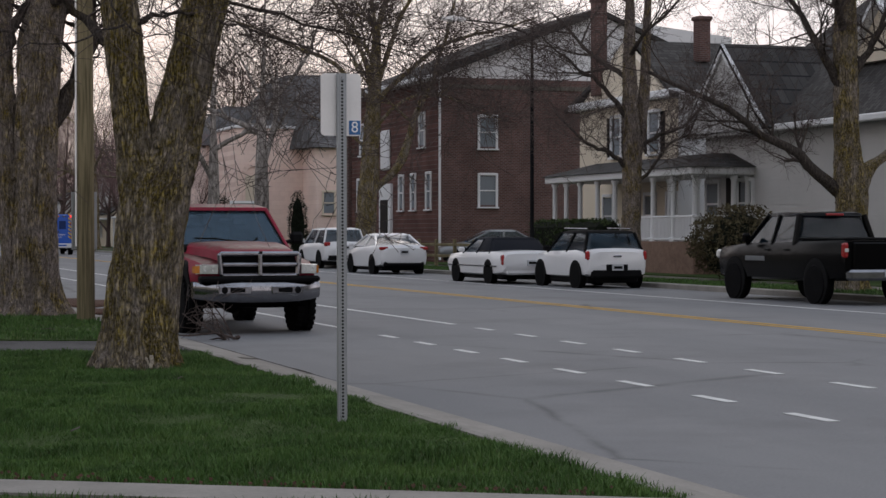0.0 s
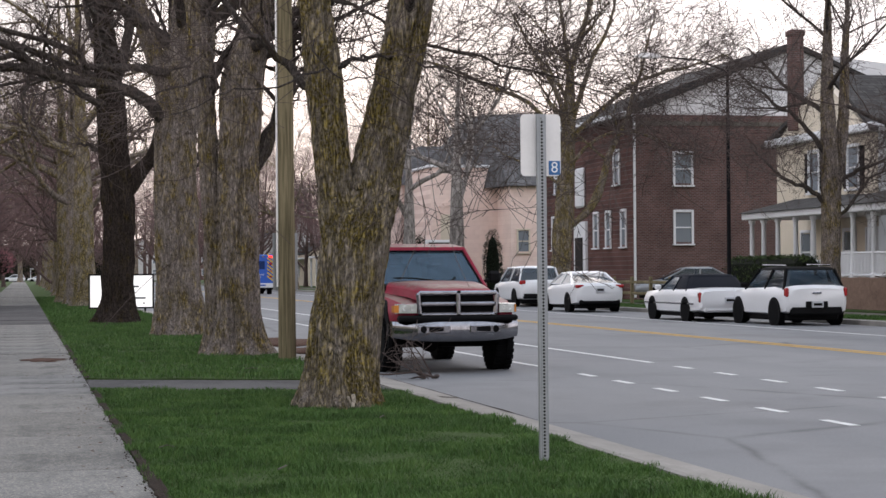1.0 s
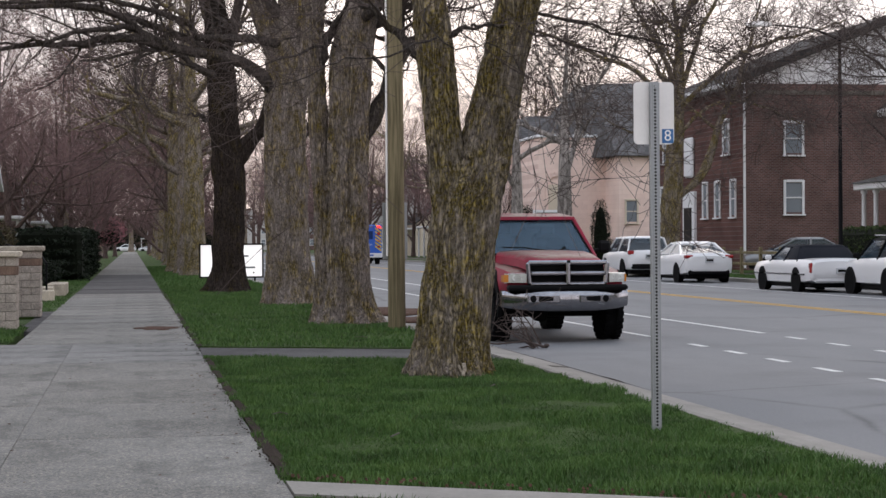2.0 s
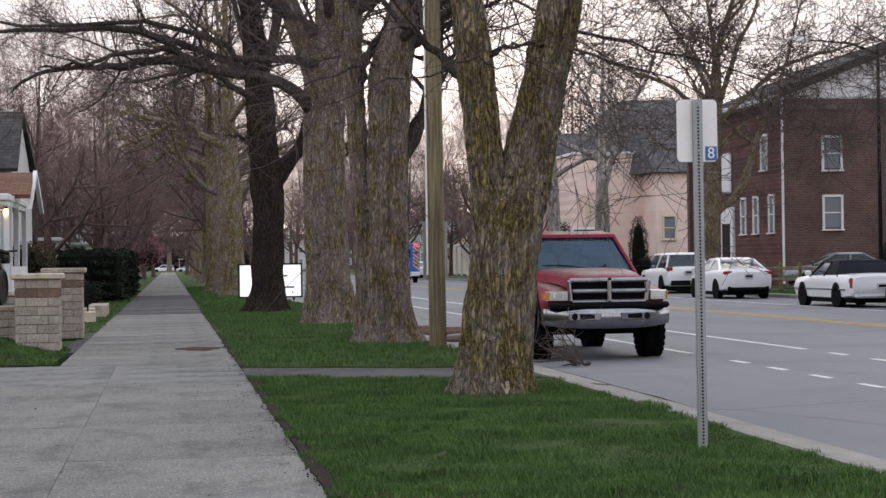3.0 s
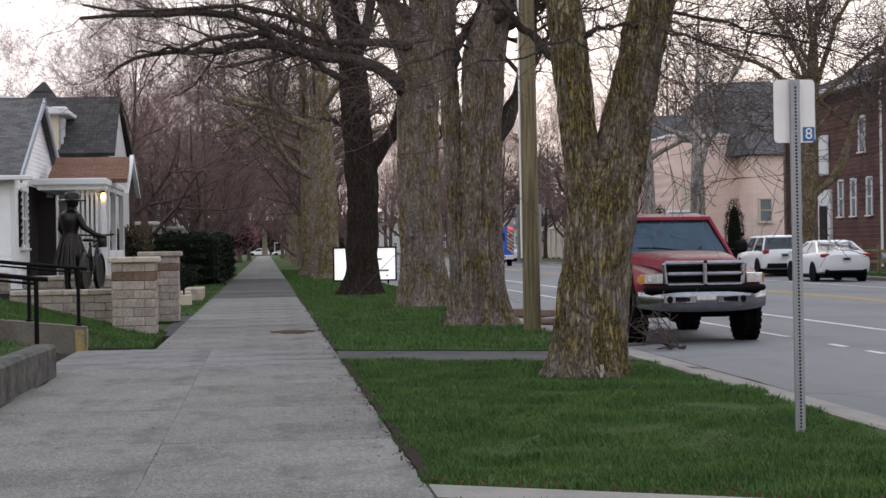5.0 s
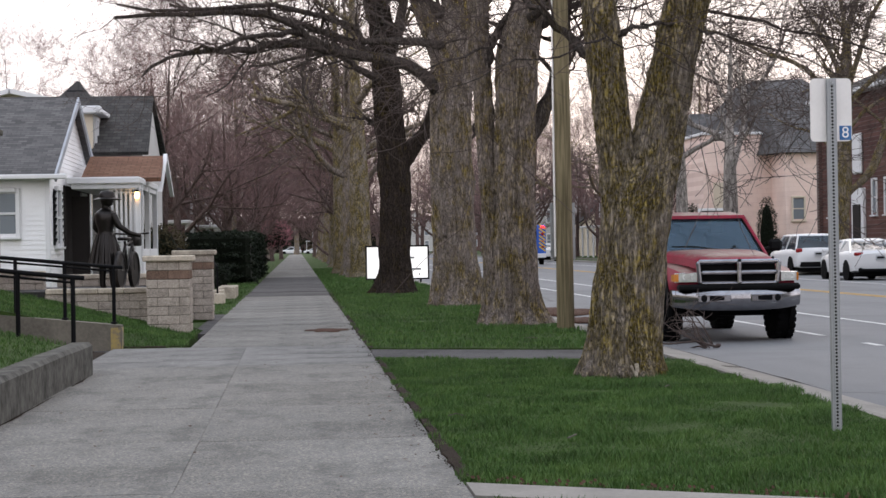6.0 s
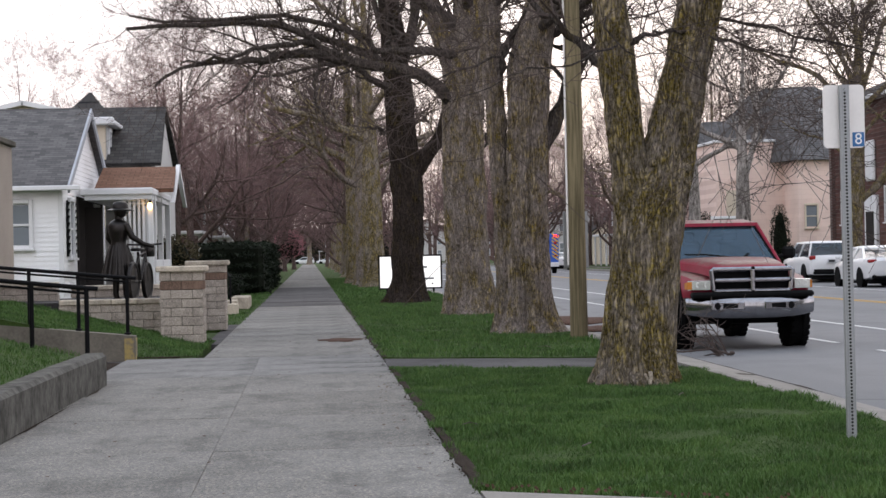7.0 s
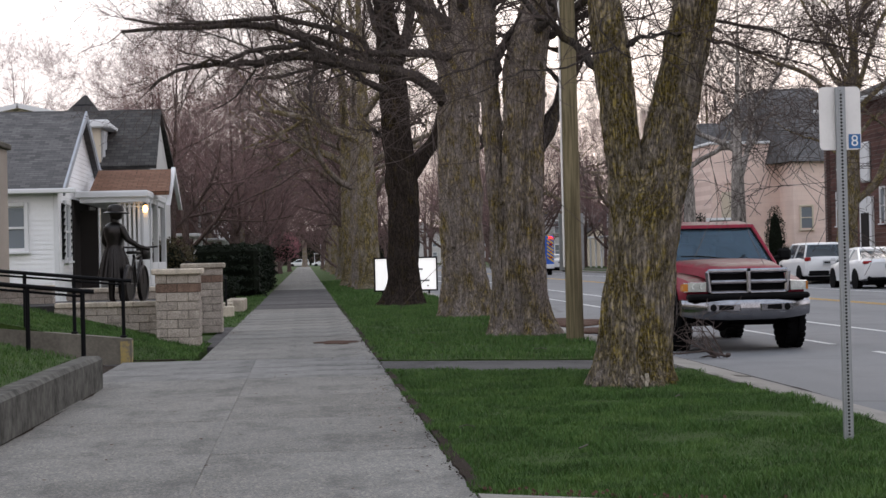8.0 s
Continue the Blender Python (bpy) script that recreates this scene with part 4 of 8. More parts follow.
def porch(parent, x0, x1, y0, y1, floor, top, posts, ridge=0.5):
    """A house porch facing the street (towards -x): deck, roof, posts, railing."""
    # solid brown block stands in for the dark lattice under the deck
    part("porch_floor", Geo().box(((x0 + x1) / 2, (y0 + y1) / 2, floor / 2), (x1 - x0, y1 - y0, floor), 0.02), M_block_dark, parent, "solid brown porch skirt standing in for dark lattice")
    part("porch_beam", Geo().box(((x0 + x1) / 2, (y0 + y1) / 2, top - 0.12), (x1 - x0 + 0.3, y1 - y0 + 0.3, 0.26), 0.03), M_trim, parent, "white porch fascia")
    part("porch_roof", Geo().loft([[(x0 - 0.3, y0 - 0.3, top), (x1, y0 - 0.3, top), (x1, y1 + 0.3, top), (x0 - 0.3, y1 + 0.3, top)],
                                   [(x0 + 1.4, y0 + 1.4, top + ridge), (x1, y0 + 1.4, top + ridge), (x1, y1 - 1.4, top + ridge), (x0 + 1.4, y1 - 1.4, top + ridge)]]), M_shingle_dark, parent, "dark hipped porch roof")
    col = mesh_of("column", Geo().lathe([(0.14, floor), (0.14, floor + 0.12), (0.10, floor + 0.16), (0.085, top - 0.42), (0.13, top - 0.36), (0.13, top - 0.26)], n=14), M_trim, 40)
    for y in posts:
        part("column", col, M_trim, parent, at=(x0 + 0.15, y, 0))
    for x in (x0 + 1.5, x1 - 0.1):
        part("column", col, M_trim, parent, at=(x, y0 + 0.15, 0))
    bal = Geo()
    L = y1 - y0 - 0.3
    for k in range(int(L / 0.11)):
        bal.box((x0 + 0.15, y0 + 0.2 + k * 0.11, floor + 0.42), (0.05, 0.055, 0.72))
    bal.box((x0 + 0.15, (y0 + y1) / 2, floor + 0.82), (0.10, y1 - y0, 0.07), 0.01).box((x0 + 0.15, (y0 + y1) / 2, floor + 0.08), (0.08, y1 - y0, 0.06), 0.01)
    for k in range(int((x1 - x0) / 0.11)):
        bal.box((x0 + 0.15 + k * 0.11, y0 + 0.15, floor + 0.42), (0.055, 0.05, 0.72))
    bal.box(((x0 + x1) / 2, y0 + 0.15, floor + 0.82), (x1 - x0, 0.10, 0.07), 0.01)
    part("balustrade", bal, M_trim, parent, "white porch balustrade")


# white house with porch
wp = thing("house", Matrix(), "white two-storey house with dark roof and pillared porch", "house")
part("wall", Geo().prism([(30.3, 0), (38.7, 0), (38.7, 6.6), (30.3, 6.6)], "y", 65.0, 74.5), M_cream, wp, "cream sided wall")
part("siding", clapboards(30.3, 38.7, 0.5, 6.5, 65.0), M_trim, wp, "white lapped siding")
part("roof", roof_plane((29.8, 64.5, 6.5), (39.7, 64.5, 6.5), (39.7, 69.6, 8.9), (30.6, 69.6, 8.9), 0.15), M_shingle_dark, wp, "dark shingle roof")
part("roof", roof_plane((29.8, 75, 6.5), (39.7, 75, 6.5), (39.7, 69.6, 8.9), (30.6, 69.6, 8.9), 0.15), M_shingle_dark, wp, "dark shingle roof")
part("gable", Geo().prism([(65.2, 6.4), (74.2, 6.4), (69.7, 8.8)], "x", 30.1, 30.4), M_cream, wp, "cream gable end")
part("cornice", Geo().box((30.2, 69.7, 6.55), (0.7, 10, 0.3), 0.04).box((34.7, 64.75, 6.5), (9.2, 0.5, 0.28), 0.04), M_trim, wp)
for yy in (67.0, 70.6):
    window(wp, pose(30.25, yy, 5.2) @ FACE_X, 0.9, 1.5, True)
window(wp, pose(32.3, 64.95, 5.2), 0.9, 1.4)
window(wp, pose(35.9, 64.95, 5.2), 0.9, 1.4)
part("door", Geo().box((30.26, 68.8, 1.95), (0.06, 1.0, 2.1), 0.02), M_interior, wp, "dark front door")
for yy in (64.2, 66.2, 70.2):
    window(wp, pose(30.25, yy + 1.2, 2.1) @ FACE_X, 0.9, 1.5)
porch(wp, 27.6, 30.3, 63.0, 71.0, 0.9, 3.6, (63.3, 64.9, 66.5, 68.2, 69.6, 70.8))
chm = part("chimney", Geo().box((30.1, 72, 8.9), (0.52, 0.52, 4.0), 0.03).box((30.1, 72, 10.75), (0.62, 0.62, 0.22), 0.03), M_brick_y, wp, "tall red brick chimney")
part("chimney", Geo().box((32.5, 67.6, 8.8), (0.5, 0.5, 1.7), 0.03).box((32.5, 67.6, 9.6), (0.62, 0.62, 0.16), 0.03), M_brick_y, wp, "brick chimney")

# grey gabled house
gh = thing("house", Matrix(), "grey clapboard house with steep roof and white porch", "house")
part("wall", Geo().prism([(29.0, 0), (40, 0), (40, 4.9), (29.0, 4.9)], "y", 45, 60), M_grey_siding, gh, "grey wall")
part("siding", clapboards(29.0, 40, 0.5, 4.8, 45.0), M_grey_siding, gh, "grey lapped siding")
street = Geo()
for k in range(34):
    z = 0.5 + k * 0.13
    street.add([(28.978, 45, z), (28.978, 60, z), (28.994, 60, z + 0.13), (28.994, 45, z + 0.13), (29, 45, z), (29, 60, z)], [(0, 1, 2, 3), (0, 4, 5, 1)])
part("siding", street, M_grey_siding, gh, "grey lapped siding")
part("roof", roof_plane((28.4, 44.4, 4.7), (28.4, 60.4, 4.7), (34.5, 58.9, 9.4), (34.5, 45.5, 9.4), 0.15), M_shingle_dark, gh, "steep dark shingle roof")
part("roof", roof_plane((40.6, 44.4, 4.7), (40.6, 60.4, 4.7), (34.5, 58.9, 9.4), (34.5, 45.5, 9.4), 0.15), M_shingle_dark, gh, "steep dark shingle roof")
part("roof_hip", roof_plane((28.4, 44.4, 4.7), (40.6, 44.4, 4.7), (34.5, 45.5, 9.4), (34.4, 45.5, 9.4), 0.1), M_shingle_dark, gh)
part("eave", Geo().box((28.45, 52.4, 4.68), (0.25, 15.8, 0.2), 0.03), M_trim, gh, "white eave board")
part("front_gable", Geo().prism([(54.4, 4.7), (59.4, 4.7), (56.9, 7.2)], "x", 28.1, 32), M_grey_siding, gh, "grey street gable")
for s in (-1, 1):
    part("gable_trim", Geo().loft([[(28.0, 56.9, 7.2), (28.12, 56.9, 7.2), (28.12, 56.9, 7.5), (28.0, 56.9, 7.5)],
                                   [(28.0, 56.9 + s * 2.8, 4.6), (28.12, 56.9 + s * 2.8, 4.6), (28.12, 56.9 + s * 2.8, 4.9), (28.0, 56.9 + s * 2.8, 4.9)]]), M_trim, gh, "white gable trim")
    part("gable_roof", roof_plane((28.0, 56.9 + s * 2.9, 4.7), (34, 56.9 + s * 2.9, 4.7), (34, 56.9, 7.5), (28.0, 56.9, 7.5), 0.1), M_shingle_dark, gh)
part("dormer", Geo().prism([(49.6, 6.6), (53.2, 6.6), (51.4, 8.3)], "x", 30.6, 34), M_cream, gh, "cream roof dormer")
for s in (-1, 1):
    part("dormer_roof", roof_plane((30.3, 51.4 + s * 2.1, 6.5), (34.4, 51.4 + s * 2.1, 6.5), (34.4, 51.4, 8.5), (30.3, 51.4, 8.5), 0.12), M_trim, gh)
part("door", Geo().box((28.96, 57.9, 2.2), (0.06, 1.0, 2.1), 0.02), M_interior, gh, "dark front door")
for yy in (57.0, 59.4):
    window(gh, pose(28.95, yy, 2.4) @ FACE_X, 0.9, 1.4)
porch(gh, 26.9, 29.0, 56.6, 61.6, 1.15, 3.55, (56.8, 58.4, 60.0, 61.4))


# ---- trees ----
def grow(big, small, p, d, r, length, lev, rng, up=0.08, kids=(4, 4, 5, 6, 6), cut=0.03):
    n = 5 if lev > 1 else 3
    pts, rad = [p.copy()], [r]
    q, dd = p.copy(), d.copy()
    for i in range(n):
        dd = (dd + Vector((rng.gauss(0, 0.16), rng.gauss(0, 0.16), rng.gauss(0, 0.13) + up))).normalized()
        q = q + dd * (length / n)
        pts.append(q.copy())
        rad.append(max(0.0035, r * (1 - 0.62 * (i + 1) / n)))
    (big if r > cut else small).tube(pts, rad, 7 if r > 0.07 else (5 if r > 0.03 else 3), False)
    if lev == 0:
        return
    for k in range(kids[lev]):
        t = (0.25 + 0.75 * (k + rng.random()) / kids[lev]) * n
        i = min(n - 1, int(t))
        pos = pts[i].lerp(pts[i + 1], t - i)
        axis = (pts[i + 1] - pts[i]).normalized()
        side = axis.orthogonal().normalized()
        side.rotate(Matrix.Rotation(rng.uniform(0, 6.283), 3, axis))
        ang = radians(rng.uniform(28, 68))
        nd = axis * math.cos(ang) + side * math.sin(ang)
        grow(big, small, pos, nd, max(0.004, rad[i] * rng.uniform(0.45, 0.68)), length * rng.uniform(0.42, 0.72), lev - 1, rng, up, kids, cut)


def smooth_path(pts, n):
    """n points on a soft curve through the given (x, y, z, r) knots."""
    P = [Vector(p) for p in pts]
    out = []
    for k in range(n):
        t = k / (n - 1) * (len(P) - 1)
        i = min(len(P) - 2, int(t))
        u = t - i
        a, b, c, d = P[max(0, i - 1)], P[i], P[i + 1], P[min(len(P) - 1, i + 2)]
        out.append(0.5 * ((2 * b) + (c - a) * u + (2 * a - 5 * b + 4 * c - d) * u * u + (3 * b - a - 3 * c + d) * u ** 3))
    return out


def trunk(g, knots, n=30, sides=28, rough=0.06, flare=0.0, seed=0.0):
    """A knotty stem: rings of uneven radius along knots (x, y, z, radius), with root flare near the ground."""
    path = smooth_path(knots, n)
    rings = []
    for k, p in enumerate(path):
        ring = []
        root = flare * math.exp(-max(0, p[2]) / 0.28)
        for s in range(sides):
            a = 6.2832 * s / sides
            lobes = 1 + root * (0.9 + 0.55 * math.sin(5 * a + seed) + 0.3 * math.sin(3 * a + seed * 2))
            bumpy = 1 + rough * noise.noise(Vector((2.2 * math.cos(a) + seed, 2.2 * math.sin(a), p[2] * 1.1))) * 2.2
            bumpy += rough * 0.8 * noise.noise(Vector((9 * math.cos(a), 9 * math.sin(a) + seed, p[2] * 1.6)))
            r = p[3] * lobes * bumpy
            if sides > 30:
                r += 0.018 - 0.075 * abs(noise.noise(Vector((p[3] * 16 * math.cos(a) + seed, p[3] * 16 * math.sin(a), p[2] * 1.3))))
                r += 0.018 * noise.noise(Vector((p[3] * 50 * math.cos(a) + seed, p[3] * 50 * math.sin(a), p[2] * 5)))
            ring.append((p[0] + r * math.cos(a), p[1] + r * math.sin(a), p[2]))
        rings.append(ring)
    g.loft(rings, True)
    return path


def knobs(g, path, count, rng):
    """Burls and old branch stubs on a stem."""
    for _ in range(count):
        p = path[rng.randrange(4, len(path) - 2)]
        a, s = rng.uniform(0, 6.283), rng.uniform(0.025, 0.055)
        c = Vector((p[0] + p[3] * math.cos(a), p[1] + p[3] * math.sin(a), p[2]))
        o = Vector((math.cos(a), math.sin(a), 0.3))
        g.tube([c - o * 0.05, c + o * s * 0.6, c + o * s], [s * 1.2, s, s * 0.4], 8)


def big_tree(name, x, y, label, bark, stems, limbs, seed, twig=M_twig, reach=5.0, crown_lev=4, n_crown=5, flare=0.22, group="street trees", limb=None):
    """A street tree: stems of knots, named limbs, and a bare crown grown from the stems' tops."""
    rng = random.Random(seed)
    t = thing(name, Matrix.Translation((x, y, 0)), label, "tree", group)
    g, small = Geo(), Geo()
    paths = []
    for i, s in enumerate(stems):
        path = trunk(g, s, 130 if i == 0 else 90, 120 if i == 0 else 80, 0.075, flare if s[0][2] < 0.2 else 0.0, seed * 1.7 + i)
        knobs(g, path, 5, rng)
        paths.append(path)
        tip = Vector(path[-1][:3])
        grow(g, small, tip, (tip - Vector(path[-4][:3])).normalized(), path[-1][3], reach * 1.3, 3, rng)
    for pts, r0, lev in limbs:
        P = [Vector(p) for p in pts]
        soft = [Vector(v[:3]) for v in smooth_path([(*p, 0) for p in P], 14)]
        soft = [v + Vector((rng.gauss(0, 0.03), rng.gauss(0, 0.03), rng.gauss(0, 0.03))) for v in soft]
        rad = [r0 * (1 - 0.75 * k / 13) for k in range(14)]
        lg = Geo().tube(soft, rad, 10)
        for k in range(4, 14):
            for _ in range(2 if k % 2 else 1):
                d = (soft[k] - soft[k - 1]).normalized()
                side = Vector((rng.gauss(0, 1), rng.gauss(0, 1), rng.gauss(0.1, 0.9))).normalized()
                grow(lg, small, soft[k], (d * 0.9 + side).normalized(), rad[k] * 0.38, rng.uniform(0.8, 2.0), lev, rng, 0.03)
        part("limb", lg, limb or M_limb, t, "dark spreading limb", smooth=180)
    for path in paths:
        top = path[-1]
        for k in range(n_crown):
            base = path[-1 - rng.randrange(0, max(1, len(path) // 4))]
            a = rng.uniform(0, 6.283)
            d = Vector((math.cos(a), math.sin(a), rng.uniform(0.25, 1.1))).normalized()
            lg = Geo()
            grow(lg, small, Vector(base[:3]), d, base[3] * rng.uniform(0.3, 0.5), reach * rng.uniform(0.7, 1.2), crown_lev, rng)
            part("limb", lg, limb or M_limb, t, "dark upper limb", smooth=180)
    for k in range(7):
        a = 6.2832 * k / 7 + rng.uniform(-0.3, 0.3)
        r = stems[0][0][3]
        g.tube([(r * 0.75 * math.cos(a), r * 0.75 * math.sin(a), 0.14), (r * 1.02 * math.cos(a), r * 1.02 * math.sin(a), 0.05), (r * 1.25 * math.cos(a + 0.15), r * 1.25 * math.sin(a + 0.15), -0.03)], [0.09, 0.07, 0.03], 8)
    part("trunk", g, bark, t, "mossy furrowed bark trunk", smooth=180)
    part("crown", small, twig, t, "bare fine twigs")
    return t


# twin-stemmed tree close to the sign
big_tree("street_tree", 3.52, 21.2, "forked street tree with furrowed, yellow-mossed grey bark", M_bark,
         [[(0, 0, -0.1, 0.43), (0.03, 0, 0.5, 0.36), (0.1, 0, 1.2, 0.345), (0.2, 0, 1.8, 0.355), (0.33, 0, 2.2, 0.3), (0.42, 0, 2.55, 0.255), (0.6, 0, 3.3, 0.235), (0.77, 0, 4.1, 0.225), (1.0, 0.1, 5.6, 0.19), (1.3, 0.2, 7.2, 0.14)],
          [(0.1, 0, 1.4, 0.26), (0.02, 0, 2.0, 0.22), (-0.05, 0, 2.5, 0.19), (-0.13, 0.02, 3.3, 0.185), (-0.22, 0, 4.1, 0.18), (-0.5, 0, 5.6, 0.15), (-0.9, 0.1, 7.0, 0.11)]],
         [([(-0.2, 0, 3.3), (-0.45, 0.1, 3.6), (-0.8, 0.2, 3.95), (-1.3, 0.5, 4.5), (-1.9, 0.7, 5.0)], 0.06, 2),
          ([(-0.05, -0.1, 3.6), (0.3, -0.2, 3.75), (0.8, -0.2, 3.7), (1.5, -0.3, 3.5), (2.6, -0.3, 3.1)], 0.022, 2),
          ([(-0.2, -0.3, 3.6), (-0.43, -0.6, 3.47), (-0.77, -0.9, 3.34), (-1.04, -1.2, 3.29), (-1.29, -1.4, 3.24), (-1.54, -1.6, 3.13), (-1.83, -1.7, 3.01), (-2.12, -1.8, 2.93)], 0.013, 1),
          ([(-0.33, -0.3, 3.9), (-0.15, -0.4, 3.58), (0.2, -0.4, 3.48), (0.44, -0.4, 3.51), (0.68, -0.4, 3.24), (1.04, -0.4, 3.08)], 0.011, 1),
          ([(-0.06, 0.0, 3.64), (0.1, 0.0, 3.72), (0.28, 0.0, 3.77), (0.5, 0.05, 3.8)], 0.035, 1),
          ([(0.5, 0, 3.7), (0.9, 0.1, 3.9), (1.7, 0.1, 3.75), (3.2, 0.2, 3.4)], 0.03, 3)], 11, reach=3.2, crown_lev=3, flare=0.16)
# second tree, two stems joined at the foot
big_tree("street_tree", 3.86, 34.9, "tall street tree with twin trunks and mossy bark", M_bark_grey,
         [[(0.05, 0, -0.1, 0.5), (0.05, 0, 0.5, 0.42), (0.05, 0, 1.5, 0.37), (0.09, 0, 2.6, 0.36), (0.12, 0, 3.6, 0.34), (0.16, 0, 4.6, 0.38), (0.28, 0, 5.3, 0.33), (0.5, 0, 6.3, 0.27), (0.7, 0.2, 8.2, 0.2)],
          [(-0.26, 0.05, -0.1, 0.3), (-0.29, 0.05, 0.8, 0.2), (-0.34, 0.1, 2.0, 0.17), (-0.40, 0.1, 3.0, 0.16), (-0.46, 0.1, 4.2, 0.17), (-0.52, 0.1, 5.2, 0.19), (-0.66, 0.1, 6.4, 0.18), (-0.9, 0.1, 8.0, 0.13)]],
         [([(0.3, 0, 4.95), (0.46, 0.0, 5.16), (0.72, 0.0, 5.38), (1.03, 0.0, 5.58), (1.44, 0.0, 5.77), (1.96, 0.0, 6.05), (2.9, 0.1, 6.5)], 0.11, 3),
          ([(-0.5, 0.1, 4.4), (-0.38, 0.1, 4.76), (-0.21, 0.1, 5.13), (0.02, 0.1, 5.43), (0.28, 0.1, 5.83), (0.55, 0.1, 6.28), (0.9, 0.1, 7.4)], 0.12, 2),
          ([(0.3, 0, 3.3), (0.7, 0.1, 3.9), (1.0, 0.2, 4.9), (1.25, 0.3, 6.0), (1.6, 0.3, 7.4)], 0.17, 3),
          ([(-0.1, -0.2, 4.9), (-0.7, -0.5, 4.8), (-1.4, -0.7, 4.5), (-2.4, -0.9, 4.35)], 0.03, 2)], 12, reach=3.6, crown_lev=3, flare=0.3)
# third, thickest, with long limbs over the walk
big_tree("street_tree", 3.72, 45.6, "thick old street tree with long limbs over the walk", M_bark_grey,
         [[(0.05, 0, -0.1, 0.62), (0.05, 0, 0.6, 0.55), (0.0, 0, 1.6, 0.5), (-0.02, 0, 3.0, 0.48), (-0.04, 0, 4.2, 0.48), (-0.02, 0, 5.2, 0.47), (0.05, 0, 6.0, 0.45), (0.2, 0, 7.2, 0.36), (0.4, 0.2, 9.5, 0.25)],
          [(0, 0, 5.0, 0.3), (-0.4, 0, 6.2, 0.24), (-0.8, 0, 7.4, 0.2), (-1.4, 0, 9.2, 0.14)],
          [(0.15, 0, 5.0, 0.3), (0.6, 0.1, 6.4, 0.25), (0.7, 0.1, 7.6, 0.24), (1.1, 0.2, 9.5, 0.16)]],
         [([(-0.29, -0.2, 5.0), (-0.76, -0.37, 5.47), (-1.28, -0.55, 5.71), (-2.13, -0.72, 5.81), (-2.78, -0.89, 5.89), (-3.17, -1.06, 6.07), (-3.55, -1.24, 6.31), (-4.2, -1.5, 6.62), (-5.3, -1.75, 6.69), (-6.53, -1.93, 6.6), (-7.57, -2.1, 6.57)], 0.155, 2),
          ([(-2.9, -0.95, 5.92), (-3.68, -1.2, 6.04), (-4.19, -1.4, 5.95), (-4.82, -1.6, 5.8), (-5.31, -1.8, 5.83), (-5.93, -2.0, 5.77), (-6.54, -2.2, 5.61), (-6.96, -2.4, 5.25)], 0.115, 2),
          ([(-3.29, -1.0, 6.13), (-3.61, -1.23, 6.26), (-4.05, -1.47, 6.23), (-4.68, -1.7, 6.1), (-5.3, -1.93, 5.93), (-5.92, -2.17, 5.82), (-6.4, -2.4, 5.8)], 0.085, 2),
          ([(-0.14, -0.2, 6.01), (-0.55, -0.39, 6.11), (-1.21, -0.58, 6.2), (-2.03, -0.77, 6.14), (-2.3, -0.96, 6.36), (-2.77, -1.15, 6.57), (-3.41, -1.34, 6.72), (-4.17, -1.53, 6.87), (-5.29, -1.72, 6.81), (-6.53, -1.91, 6.69), (-7.51, -2.1, 6.84)], 0.11, 2),
          ([(-3.3, -1.0, 5.95), (-3.44, -1.2, 5.49), (-3.51, -1.4, 4.9), (-3.31, -1.6, 4.62), (-3.15, -1.8, 4.33)], 0.045, 1),
          ([(0.2, 0, 3.6), (0.5, 0.2, 4.0), (0.6, 0.4, 4.6)], 0.06, 1)], 13, reach=4.5, crown_lev=3)
# fourth, dark wet bark
big_tree("street_tree", 2.92, 57.8, "dark wet-barked street tree forking at mid height", M_bark_dark,
         [[(0, 0, -0.1, 0.62), (0.0, 0, 0.6, 0.5), (0.02, 0, 1.6, 0.46), (0.06, 0, 3.0, 0.44), (0.02, 0, 4.0, 0.46), (-0.12, 0, 5.2, 0.42), (-0.15, 0, 6.4, 0.41), (-0.3, 0, 8.0, 0.34), (-0.5, 0.2, 10.5, 0.22)],
          [(0.15, 0, 3.7, 0.3), (0.6, 0, 4.4, 0.3), (1.15, 0, 5.0, 0.27), (1.5, 0, 6.2, 0.24), (1.7, 0, 8, 0.2)]],
         [([(-0.4, 0, 5.0), (-0.8, 0, 5.2), (-1.2, -0.1, 5.25)], 0.09, 0),
          ([(-0.3, 0, 7.0), (-1.6, -0.2, 7.6), (-3.5, -0.2, 8.2), (-6.5, 0, 8.6)], 0.16, 3),
          ([(-0.07, -0.2, 6.3), (-0.74, -0.4, 6.52), (-1.24, -0.6, 6.81), (-1.74, -0.8, 7.08), (-2.4, -1.0, 6.98), (-4.2, -1.0, 6.7)], 0.13, 2)], 14, reach=5, crown_lev=3)


